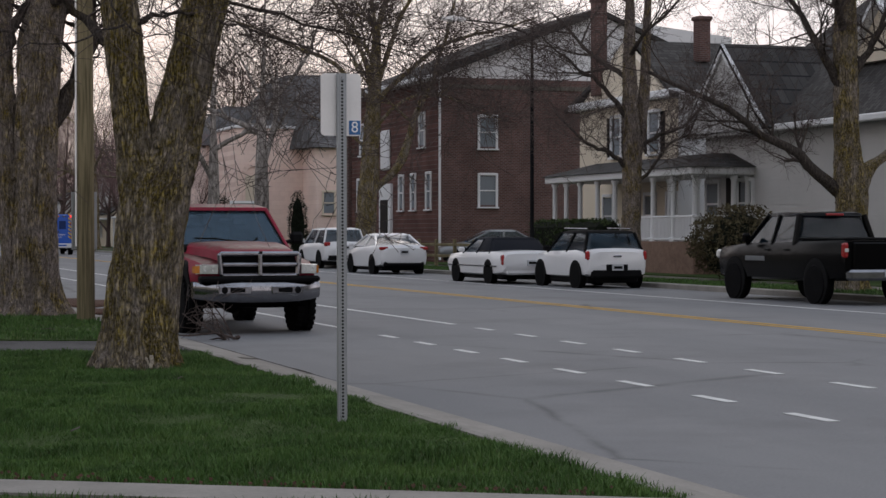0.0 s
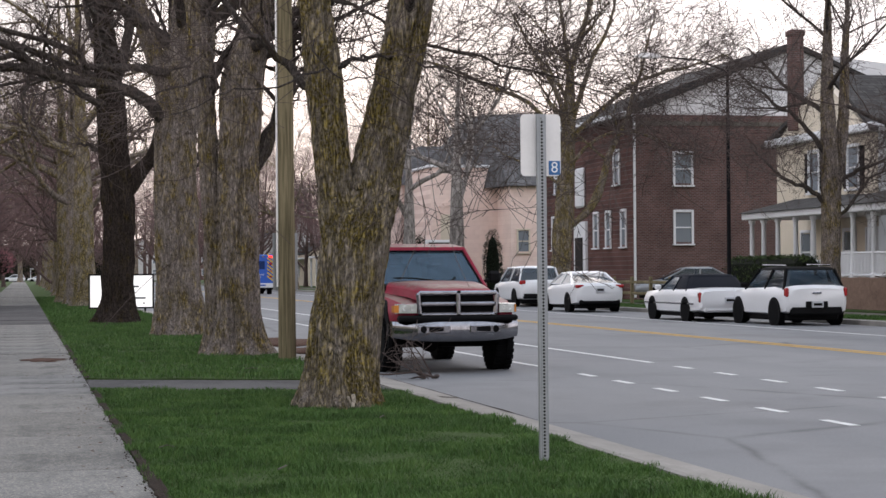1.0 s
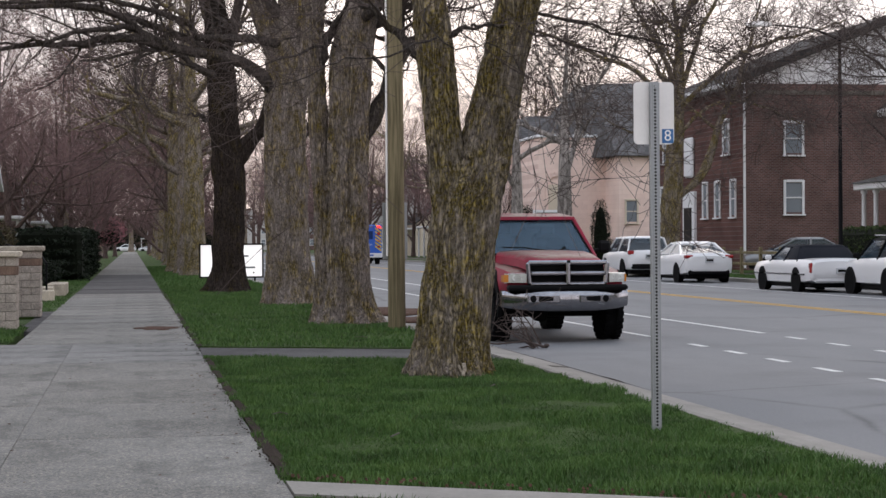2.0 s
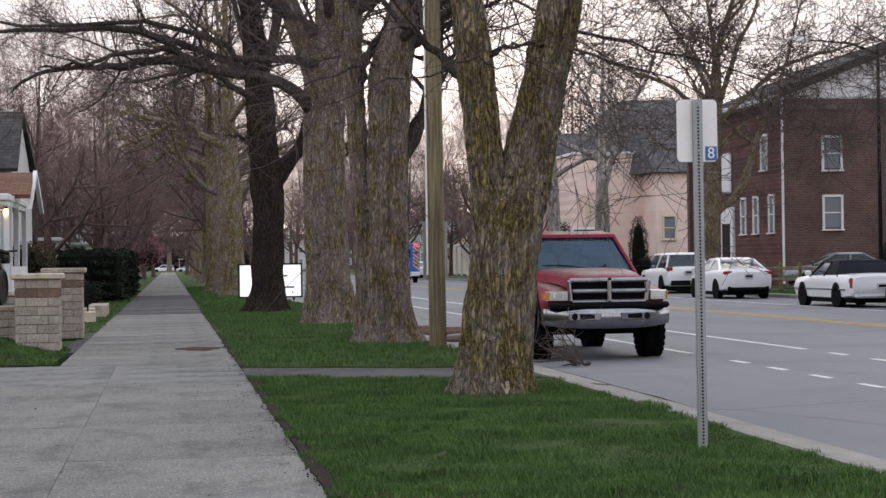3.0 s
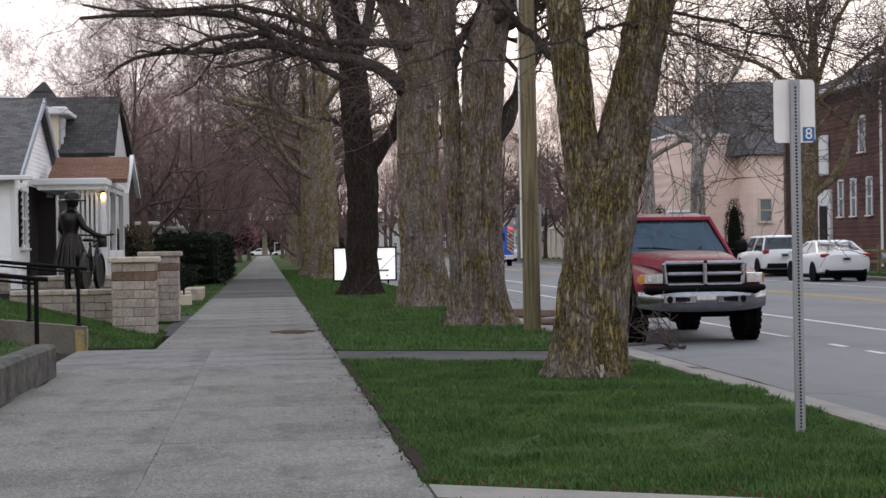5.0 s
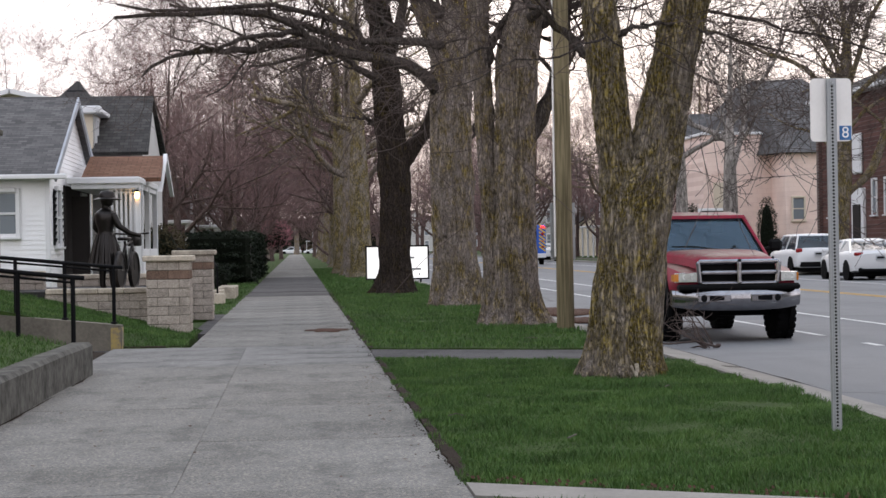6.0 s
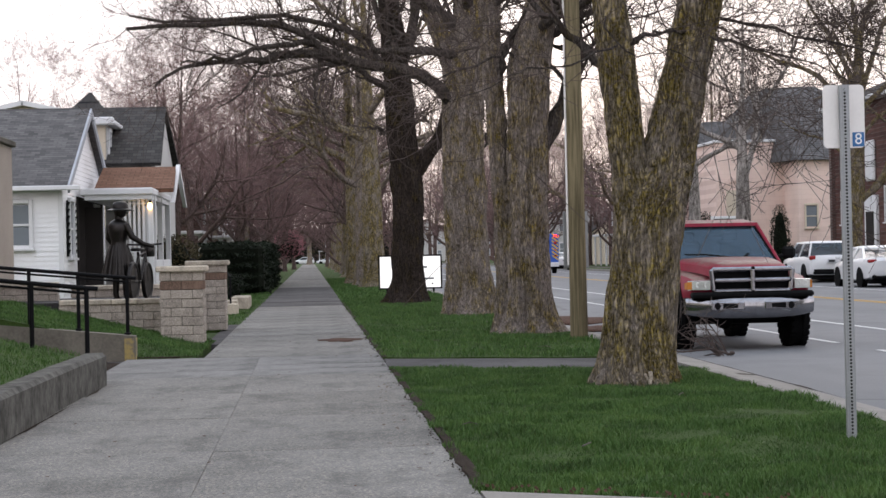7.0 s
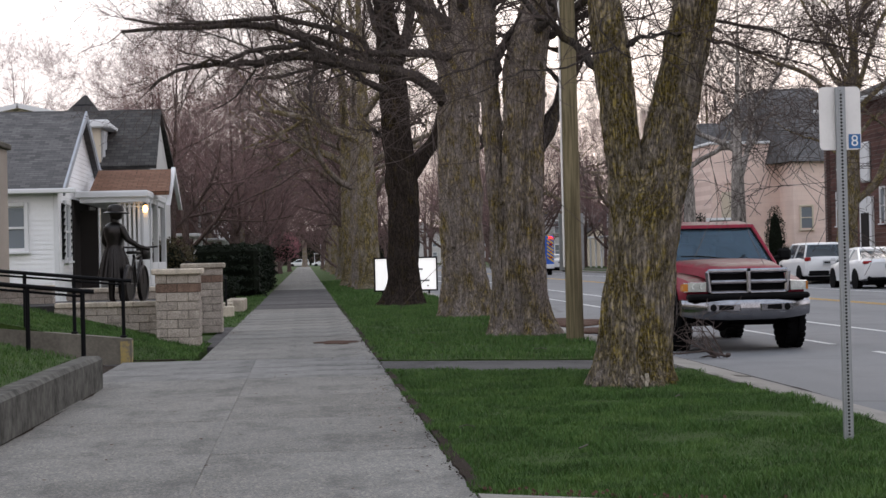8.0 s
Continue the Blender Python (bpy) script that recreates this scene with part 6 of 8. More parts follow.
    roofg.loft([[(0.70, -2.16, 1.80), (0.70, -3.40, 1.80), (-0.70, -3.40, 1.80), (-0.70, -2.16, 1.80)], [(0.69, -2.18, 1.85), (0.69, -3.38, 1.85), (-0.69, -3.38, 1.85), (-0.69, -2.18, 1.85)],
                [(0.50, -2.35, 1.905), (0.50, -3.25, 1.905), (-0.50, -3.25, 1.905), (-0.50, -2.35, 1.905)]])
    part("roof", roofg, M_truck_red, t, "faded red roof", smooth=50)
    for s in (-1, 1):
        part("pillar", Geo().tube([(s * 0.88, -1.60, 1.22), (s * 0.675, -2.2, 1.82)], 0.034, 8), M_truck_red, t)
        part("window_seal", Geo().tube([(s * 0.845, -1.60, 1.24), (s * 0.645, -2.19, 1.80)], 0.014, 6), M_plastic, t)
        part("pillar", Geo().tube([(s * 0.885, -3.4, 1.22), (s * 0.69, -3.36, 1.82)], 0.05, 6), M_truck_red, t)
        mir = part("door_mirror", Geo().box((s * 1.13, -1.95, 1.38), (0.22, 0.10, 0.19), 0.05), M_plastic, t, "black door mirror")
        part("mirror_arm", Geo().tube([(s * 0.9, -1.95, 1.30), (s * 1.06, -1.95, 1.34)], 0.03, 6), M_plastic, mir)
        part("wiper", Geo().tube([(s * 0.1 - 0.2, -1.60, 1.325), (s * 0.35 - 0.05, -1.66, 1.37), (s * 0.5 + 0.12, -1.70, 1.375)], 0.012, 5), M_plastic, t)
        for y in (-0.92, -4.5):
            # black disc painting the wheel well's shade; the body is not cut open
            part("wheel_well_disc", Geo().lathe([(0.50, -0.05 * s), (0.50, 0.008 * s), (0.44, 0.012 * s), (0.02, 0.004 * s)], (s * 0.975, y, 0.56), "x", 28), M_plastic, t, "dark disc for the shaded wheel well")
            wheel(t, s * 0.885, y, 0.415, 0.29, M_rim, 8, True)
        part("seat", Geo().box((s * 0.36, -2.75, 1.28), (0.5, 0.16, 0.62), 0.07).box((s * 0.36, -2.74, 1.64), (0.28, 0.1, 0.18), 0.05), M_seat, t)
    part("cowl", Geo().box((0, -1.64, 1.262), (1.66, 0.08, 0.035), 0.012), M_plastic, t, "black wiper cowl")
    part("rear_view_mirror", Geo().box((0.02, -2.12, 1.66), (0.24, 0.03, 0.07), 0.02), M_plastic, t)
    part("steering_wheel", Geo().lathe([(0.17, -0.012), (0.2, -0.012), (0.2, 0.012), (0.17, 0.012), (0.17, -0.012)], (-0.4, -2.15, 1.32), "y", 20), M_plastic, t)
    part("dashboard", Geo().box((0, -1.78, 1.22), (1.66, 0.5, 0.12), 0.04), M_plastic, t)
    axle = Geo().tube([(-0.8, -0.92, 0.40), (0.8, -0.92, 0.40)], 0.06, 10).lathe([(0.03, -0.16), (0.13, -0.08), (0.13, 0.08), (0.03, 0.16)], (0.22, -0.92, 0.40), "y", 14)
    part("front_axle", axle, M_plastic, t, smooth=40)
    part("rear_axle", Geo().tube([(-0.8, -4.5, 0.40), (0.8, -4.5, 0.40)], 0.06, 10).lathe([(0.03, -0.18), (0.16, -0.08), (0.16, 0.08), (0.03, 0.18)], (0, -4.5, 0.40), "y", 14), M_plastic, t)
    chassis = Geo()
    for s in (-1, 1):
        chassis.box((s * 0.42, -2.9, 0.56), (0.09, 5.4, 0.16), 0.01).tube([(s * 0.75, -0.5, 0.5), (s * 0.3, -0.75, 0.42)], 0.025, 6)
    chassis.box((0, -0.45, 0.50), (1.1, 0.12, 0.12), 0.02).box((0.05, -1.2, 0.48), (0.5, 0.5, 0.2), 0.05)
    part("chassis", chassis, M_plastic, t)


red_pickup()


# --- ambulance driving off along the far lane ---
M_amb_blue = plain("ambulance_blue", (0.02, 0.10, 0.46), 0.3, coat=0.6, vary=0.05, rel=0)
M_amb_yellow = plain("reflective_yellow", (0.62, 0.42, 0.04), 0.45, vary=0.05, rel=0)
M_amb_white = plain("ambulance_white", (0.68, 0.68, 0.70), 0.35, coat=0.4, vary=0.05, rel=0)
M_red_lit = lamp_mat("red_beacon_lit", (1.0, 0.03, 0.02), 2.0)
M_dark_blue = plain("dark_blue_glass", (0.01, 0.03, 0.12), 0.15, rel=0)


def words(name, text, size, m, material, parent, depth=0.003):
    cu = bpy.data.curves.new(name, "FONT")
    cu.body, cu.size, cu.extrude = text, size, depth
    cu.align_x, cu.align_y = "CENTER", "CENTER"
    tmp = bpy.data.objects.new("tmp", cu)
    scene.collection.objects.link(tmp)
    bpy.context.view_layer.update()
    me = bpy.data.meshes.new_from_object(tmp.evaluated_get(bpy.context.evaluated_depsgraph_get()))
    bpy.data.objects.remove(tmp)
    me.materials.clear()
    me.materials.append(material)
    ob = new(name, me)
    ob.parent, ob.matrix_basis = parent, m
    return ob


def ambulance():
    a = thing("ambulance", pose(16.0, 133.0, -0.03), "blue and yellow box ambulance with red beacons on the street", "ambulance")
    part("box_body", Geo().box((0, 2.2, 1.72), (2.42, 4.4, 2.05), 0.06), M_amb_blue, a, "bright blue box body")
    part("lower_skirt", Geo().box((0, 2.25, 0.62), (2.38, 4.3, 0.26), 0.04), M_amb_white, a)
    part("side_stripe", Geo().box((-1.213, 2.2, 0.95), (0.012, 4.3, 0.3)), M_amb_white, a)
    sw = Geo()
    sw.prism([(0.05, 0.78), (4.3, 0.78), (4.3, 1.05), (2.6, 0.95), (1.2, 1.15), (0.05, 1.2)], "x", -1.226, -1.214)
    part("side_swoosh", sw, M_amb_yellow, a, "yellow side stripe")
    for k, (y, z, L, h) in enumerate(((1.6, 2.15, 2.2, 0.28), (1.3, 1.85, 1.2, 0.24))):
        part("lettering", Geo().box((-1.218, y, z), (0.01, L, h)), M_amb_white, a, "pale lettering bar")
    part("logo", Geo().lathe([(0.34, 0.0), (0.34, -0.012), (0.02, -0.012)], (-1.21, 3.4, 1.95), "x", 24), M_amb_white, a)
    for s in (-1, 1):
        g = Geo()
        for k in range(7):
            z = 0.88 + k * 0.25
            x0, x1 = s * 1.17, s * 0.74
            g.prism([(x0, z), (x1, z + 0.32), (x1, z + 0.44), (x0, z + 0.12)], "y", -0.014, -0.004)
        part("chevron", g, M_amb_yellow, a, "yellow chevron stripes")
        part("rear_door", Geo().box((s * 0.345, -0.006, 1.66), (0.66, 0.04, 1.62), 0.015), M_amb_blue, a)
        part("door_window", Geo().box((s * 0.345, -0.03, 2.02), (0.46, 0.015, 0.56), 0.01), M_dark_blue, a)
        part("door_handle", Geo().box((s * 0.08, -0.04, 1.56), (0.05, 0.04, 0.14), 0.01), M_chrome, a)
        part("beacon", Geo().box((s * 0.98, -0.05, 2.60), (0.24, 0.10, 0.15), 0.03), M_red_lit, a, "lit red beacon")
        part("beacon", Geo().lathe([(0.02, -0.06), (0.10, -0.05), (0.12, 0.0)], (s * 0.98, -0.01, 2.12), "y", 14), M_red_lens, a, "red warning lamp")
        part("work_light", Geo().box((s * 0.45, -0.04, 2.60), (0.2, 0.05, 0.10), 0.02), M_chrome, a)
        part("amber_lamp", Geo().box((s * 0.98, -0.03, 1.62), (0.2, 0.05, 0.10), 0.02), M_amber, a)
        part("tail_lamp", Geo().box((s * 0.98, -0.03, 1.22), (0.2, 0.05, 0.12), 0.02), M_red_lens, a)
        part("side_beacon", Geo().box((s * 1.23, 0.4, 2.55), (0.06, 0.24, 0.15), 0.02), M_red_lit, a, "lit red beacon")
        part("side_beacon", Geo().box((s * 1.23, 4.1, 2.55), (0.06, 0.24, 0.15), 0.02), M_red_lit, a, "lit red beacon")
        for y in (1.1, 5.4):
            wheel(a, s * 1.02, y, 0.39, 0.28, M_rim, 8)
    part("centre_lamp", Geo().box((0, -0.05, 2.62), (0.26, 0.08, 0.12), 0.03), M_amber, a)
    part("rear_bumper", Geo().box((0, -0.14, 0.62), (2.36, 0.28, 0.3), 0.03), M_amb_white, a)
    words("lettering", "SERVING MIAMI", 0.15, pose(0, -0.03, 1.36, 90, 0, 0), M_amb_white, a)
    words("lettering", "COUNTY", 0.15, pose(0, -0.03, 1.18, 90, 0, 0), M_amb_white, a)
    part("lettering", Geo().box((0, -0.285, 0.64), (1.2, 0.006, 0.1)), M_amb_blue, a, "blue lettering bar")
    part("cab", Geo().loft([hull_ring(4.4, 1.0, 0.5, 2.0, 0.05), hull_ring(5.2, 1.0, 0.5, 1.95, 0.05), hull_ring(5.7, 1.0, 0.5, 1.35, 0.05), hull_ring(6.6, 0.95, 0.5, 1.2, 0.05)]), M_amb_blue, a, "blue cab", smooth=38)
    for s in (-1, 1):
        part("cab_window", Geo().box((s * 1.0, 5.0, 1.62), (0.03, 0.7, 0.42), 0.02), M_dark_blue, a)


ambulance()

# --- parked along the far kerb ---
suv = car("suv", pose(21.25, 80.4, -0.045), "white sport utility vehicle parked by the far kerb", M_car_white, 4.9, 1.86, 1.70, 1.08,
          [(-2.42, 0.80, 0.42, 1.0), (-2.34, 0.88, 0.32, 1.10), (-1.4, 0.93, 0.26, 1.1), (0.9, 0.93, 0.26, 1.06), (2.0, 0.9, 0.3, 0.95), (2.42, 0.74, 0.4, 0.78)], ((-2.36, 1.15), (-2.12, 0.3), 0.70), 0.36, (-1.5, 1.4), M_rim)
tail(suv, -2.40, 1.86, 1.02, 0.26, 0.17, 0.88, 0.46)
sedan = car("sedan", pose(20.2, 68.6, -0.045), "white four-door sedan parked by the far kerb", M_car_white, 4.87, 1.85, 1.47, 0.98,
            [(-2.43, 0.74, 0.42, 0.92), (-2.33, 0.86, 0.32, 1.03), (-1.6, 0.925, 0.25, 1.05), (0.9, 0.925, 0.22, 0.98), (2.0, 0.88, 0.28, 0.84), (2.43, 0.7, 0.36, 0.66)], ((-1.95, 1.3), (-1.0, 0.25), 0.62), 0.335, (-1.42, 1.43), M_rim)
tail(sedan, -2.385, 1.85, 0.93, 0.32, 0.12, 0.80, 0.42)
conv = car("convertible", pose(19.75, 54.8, -0.045), "old white convertible with a closed dark cloth top", M_car_white, 5.2, 1.88, 1.36, 0.90,
           [(-2.6, 0.84, 0.42, 0.86), (-2.5, 0.91, 0.3, 0.94), (-1.5, 0.94, 0.24, 0.95), (0.9, 0.94, 0.24, 0.93), (2.2, 0.92, 0.28, 0.85), (2.6, 0.82, 0.38, 0.74)], ((-1.55, 1.0), (-1.25, 0.35), 0.66), 0.33, (-1.45, 1.48), M_chrome, roof_mat=M_cloth_top, spokes=10)
part("cloth_top", Geo().loft([cab_ring(0.93, -1.7, -0.35, 0.86), cab_ring(1.25, -1.35, -0.25, 0.72), cab_ring(1.33, -1.1, -0.2, 0.6)]), M_cloth_top, conv, "dark cloth top quarter", smooth=50)
tail(conv, -2.55, 1.88, 0.70, 0.09, 0.30, 0.62, 0.40, bumper_mat=M_car_white)
for s in (-1, 1):
    part("side_moulding", Geo().box((s * 0.945, 0.0, 0.52), (0.02, 4.4, 0.05), 0.008), M_chrome, conv)
mini = car("hatchback", pose(20.45, 49.75, -0.045), "small white hatchback with dark roof and tinted rear window", M_car_white, 4.1, 1.79, 1.55, 0.98,
           [(-2.02, 0.78, 0.44, 0.95), (-1.94, 0.86, 0.34, 1.04), (-1.2, 0.895, 0.28, 1.04), (0.8, 0.895, 0.28, 1.0), (1.7, 0.86, 0.32, 0.92), (2.04, 0.72, 0.42, 0.74)], ((-1.92, 0.95), (-1.68, 0.25), 0.66), 0.345, (-1.28, 1.31), M_rim_dark, roof_mat=M_plastic, arch=1)
tail(mini, -2.0, 1.79, 0.88, 0.10, 0.24, 0.56, 0.40)
part("hatch_handle", Geo().box((0, -2.06, 0.86), (0.24, 0.04, 0.05), 0.015), M_chrome, mini)
for s in (-1, 1):
    part("roof_rail", Geo().tube([(s * 0.62, -1.5, 1.58), (s * 0.64, 0.1, 1.60)], 0.02, 6), M_chrome, mini)
part("plate_recess", Geo().box((0, -2.025, 0.56), (0.62, 0.03, 0.16), 0.02), M_plastic, mini)


def black_pickup():
    t = thing("pickup_truck", pose(20.85, 37.8, -0.045), "black crew-cab pickup truck parked by the far kerb", "pickup truck")
    part("body", Geo().loft([hull_ring(-2.85, 0.95, 0.55, 1.32, 0.0), hull_ring(-2.7, 1.0, 0.5, 1.34, 0.0), hull_ring(-0.8, 1.01, 0.46, 1.30, 0.0), hull_ring(1.2, 1.01, 0.46, 1.26, 0.02), hull_ring(1.7, 1.0, 0.46, 1.24, 0.06), hull_ring(2.7, 0.98, 0.5, 1.16, 0.05), hull_ring(2.95, 0.85, 0.6, 1.05, 0.03)]), M_car_black, t, smooth=38)
    part("glasshouse", Geo().loft([cab_ring(1.24, -0.85, 1.5, 0.93), cab_ring(1.86, -0.68, 0.75, 0.74)]), M_car_glass, t, "dark tinted windows", smooth=30)
    part("roof", Geo().loft([cab_ring(1.83, -0.76, 0.82, 0.77), cab_ring(1.9, -0.7, 0.74, 0.73), cab_ring(1.93, -0.5, 0.5, 0.6)]), M_car_black, t, smooth=60)
    part("tonneau_cover", Geo().box((0, -1.8, 1.35), (1.8, 1.9, 0.05), 0.02), M_plastic, t)
    part("tailgate", Geo().box((0, -2.87, 0.98), (1.56, 0.06, 0.6), 0.03), M_car_black, t)
    part("high_brake_lamp", Geo().box((0, -0.78, 1.86), (0.42, 0.05, 0.05), 0.01), M_red_lens, t)
    part("rear_bumper", Geo().box((0, -2.95, 0.62), (1.9, 0.2, 0.22), 0.05), M_chrome, t)
    part("licence_plate", Geo().box((0, -3.06, 0.66), (0.31, 0.02, 0.15)), M_plate, t)
    part("door_badge", Geo().box((-1.02, 0.9, 0.92), (0.015, 0.9, 0.10), 0.004), M_car_grey, t, "grey lettering bar")
    for s in (-1, 1):
        lamp = part("tail_lamp", Geo().box((s * 0.93, -2.82, 1.12), (0.12, 0.13, 0.30), 0.03), M_red_lens, t)
        part("reverse_lens", Geo().box((s * 0.93, -2.893, 1.12), (0.09, 0.02, 0.07), 0.01), M_clear_lens, lamp)
        for pa, pb, pr in ((1.42, 0.72, 0.045), (0.25, 0.2, 0.04), (-0.78, -0.66, 0.07)):
            part("pillar", Geo().tube([(s * 0.94, pa, 1.22), (s * 0.76, pb, 1.86)], pr, 6), M_car_black, t)
        part("door_mirror", Geo().box((s * 1.12, 1.1, 1.36), (0.2, 0.12, 0.22), 0.05), M_car_black, t)
        part("headlamp", Geo().box((s * 0.86, 2.80, 1.0), (0.24, 0.22, 0.2), 0.05), M_clear_lens, t)
        for yy in (0.35, -0.5):
            part("door_handle", Geo().box((s * 1.015, yy, 1.12), (0.03, 0.2, 0.04), 0.01), M_car_black, t)
        for y in (-1.75, 1.9):
            # wheel well shade as a black disc on the body side
            part("wheel_well_disc", Geo().lathe([(0.49, -0.03 * s), (0.49, 0.006 * s), (0.42, 0.014 * s), (0.02, 0.004 * s)], (s * 1.005, y, 0.46), "x", 28), M_plastic, t)
            wheel(t, s * 0.91, y, 0.41, 0.27, M_rim_dark, 6)


black_pickup()
grey = car("sedan", pose(27.6, 77.6, 0.12, 0, 0, 80), "grey sedan parked on a side driveway", M_car_grey, 4.7, 1.8, 1.46, 0.96,
           [(-2.35, 0.74, 0.42, 0.9), (-2.2, 0.86, 0.3, 1.0), (-1.4, 0.9, 0.25, 1.0), (0.9, 0.9, 0.22, 0.96), (1.9, 0.86, 0.28, 0.84), (2.35, 0.68, 0.36, 0.66)], ((-1.8, 1.25), (-0.95, 0.3), 0.62), 0.33, (-1.38, 1.38), M_rim)
copy_thing(sedan, pose(20.6, 158, -0.045))
copy_thing(sedan, pose(20.8, 176, -0.045))
copy_thing(suv, pose(20.8, 205, -0.045))
copy_thing(suv, pose(11.5, 330, -0.03))
copy_thing(suv, pose(-1.4, 428, -0.16, 0, 0, 90))
copy_thing(sedan, pose(3.9, 431, -0.16, 0, 0, 90))


# ---- far-side street trees with their own shapes ----
big_tree("street_tree", 23.5, 41.0, "mossy yellow-green street tree with low spreading limbs", M_bark,
         [[(0, 0, -0.1, 0.44), (0, 0, 0.8, 0.36), (0.05, 0, 1.8, 0.36), (0.02, 0, 2.5, 0.38), (-0.05, 0, 3.4, 0.3), (-0.1, 0, 4.6, 0.28), (-0.12, 0, 6.0, 0.25), (-0.1, 0, 7.6, 0.2), (0.1, 0, 10, 0.12)],
          [(0.1, 0, 2.0, 0.26), (0.5, 0.1, 2.9, 0.22), (1.3, 0.2, 3.4, 0.18), (2.4, 0.3, 4.4, 0.14), (3.6, 0.3, 6.2, 0.1)]],
         [([(-0.1, 0, 2.3), (-0.8, 0, 2.75), (-1.4, 0, 3.3), (-2.2, 0.1, 3.7), (-3.3, 0.2, 4.4), (-5.0, 0.4, 5.1)], 0.17, 3),
          ([(-0.1, 0, 4.6), (-0.7, 0, 5.6), (-1.2, 0.2, 6.6), (-2.2, 0.3, 7.8)], 0.13, 3),
          ([(0.0, 0, 5.0), (0.7, 0.1, 6.0), (1.4, 0.1, 7.4)], 0.12, 3)], 21, reach=3.4, crown_lev=4, n_crown=4, group="far street trees")
big_tree("street_tree", 23.5, 53.8, "bare street tree with dark bark and fanning twigs", M_bark_grey,
         [[(0, 0, -0.1, 0.34), (0, 0, 0.8, 0.28), (0.02, 0, 2.2, 0.27), (0.05, 0, 3.6, 0.27), (0.0, 0, 5.0, 0.24), (-0.05, 0, 6.6, 0.18), (0, 0, 9.0, 0.1)],
          [(0.05, 0, 3.4, 0.2), (0.35, 0.1, 4.4, 0.17), (0.5, 0.1, 6.0, 0.15), (0.6, 0.1, 8.4, 0.09)]],
         [([(0, 0, 3.3), (-0.6, 0, 3.8), (-1.3, 0.1, 4.1), (-2.4, 0.2, 5.0)], 0.09, 3),
          ([(0, 0, 3.6), (0.6, 0, 4.2), (1.6, 0.1, 4.6), (2.8, 0.2, 5.6)], 0.09, 3),
          ([(0, 0, 4.6), (-0.7, 0, 5.6), (-1.6, 0.1, 6.3), (-2.8, 0.1, 7.2)], 0.09, 3),
          ([(0, 0, 2.9), (0.5, -0.1, 3.2), (1.2, -0.2, 4.1), (2.0, -0.2, 4.4)], 0.07, 3)], 22, reach=3.2, crown_lev=4, n_crown=4, group="far street trees")
big_tree("street_tree", 23.3, 82.8, "tall fan-shaped bare street tree with pale brown bark", M_bark,
         [[(0.2, 0, -0.1, 0.55), (0.2, 0, 0.8, 0.46), (0.22, 0, 2.2, 0.43), (0.3, 0, 3.4, 0.42), (0.4, 0, 4.9, 0.36), (0.5, 0, 6.4, 0.33), (0.6, 0, 8.0, 0.27), (0.7, 0, 10.4, 0.16)],
          [(0.25, 0, 3.0, 0.26), (0.7, -0.1, 3.5, 0.24), (1.12, -0.2, 3.85, 0.22), (1.7, -0.2, 4.55, 0.2), (2.07, -0.2, 5.43, 0.17), (2.45, -0.2, 6.7, 0.14), (3.25, -0.2, 8.2, 0.09)]],
         [([(0.55, -0.2, 7.0), (0.2, -0.2, 8.67), (-0.51, -0.2, 10.28), (-1.28, -0.2, 11.52), (-2.16, -0.2, 13.0)], 0.15, 3),
          ([(0.6, -0.1, 7.8), (0.5, -0.2, 10.43), (0.28, -0.2, 12.42), (0.03, -0.2, 14.2)], 0.14, 3),
          ([(0.55, -0.1, 7.4), (1.5, -0.2, 10.44), (2.49, -0.2, 12.47), (2.91, -0.2, 14.5)], 0.14, 3),
          ([(0.55, -0.1, 7.2), (2.9, -0.2, 9.33), (4.85, -0.2, 10.24), (6.98, -0.2, 10.78), (8.33, -0.2, 11.3)], 0.12, 3),
          ([(0.48, -0.2, 4.8), (-0.68, -0.2, 5.92), (-1.83, -0.2, 6.29), (-2.97, -0.2, 6.9)], 0.08, 2),
          ([(0.5, -0.1, 6.0), (2.0, -0.3, 7.4), (3.6, -0.3, 7.6), (5.0, -0.3, 7.1), (6.4, -0.3, 6.6)], 0.09, 3),
          ([(0.5, -0.1, 7.0), (-1.4, -0.2, 8.9), (-3.21, -0.2, 9.62), (-4.98, -0.2, 10.34), (-6.48, -0.2, 10.7)], 0.12, 3)], 23, reach=4.0, crown_lev=4, n_crown=4, group="far street trees", limb=M_bark)


# ---- leafy shrubs and hedges ----
def leaf_mat(name, lo, hi):
    m, nt, b = node_mat(name)
    g = nt.nodes.new("ShaderNodeNewGeometry")
    c = ramp(nt, g.outputs["Random Per Island"], [(0.0, lo), (1.0, hi)])
    nt.links.new(c, b.inputs["Base Color"])
    b.inputs["Roughness"].default_value = 0.8
    b.inputs["Specular IOR Level"].default_value = 0.12
    return m


M_leaf_dark = leaf_mat("yew_leaves", (0.005, 0.008, 0.005), (0.016, 0.022, 0.012))
M_leaf = leaf_mat("shrub_leaves", (0.02, 0.035, 0.012), (0.06, 0.08, 0.03))
M_leaf_brown = leaf_mat("winter_shrub_leaves", (0.05, 0.038, 0.022), (0.10, 0.085, 0.045))
M_blossom = leaf_mat("pink_blossom", (0.30, 0.10, 0.13), (0.45, 0.2, 0.22))
# near-black colour for the shade inside shrubs and hedges
M_core = plain("shrub_shade", (0.008, 0.010, 0.006), 1.0, rel=0)


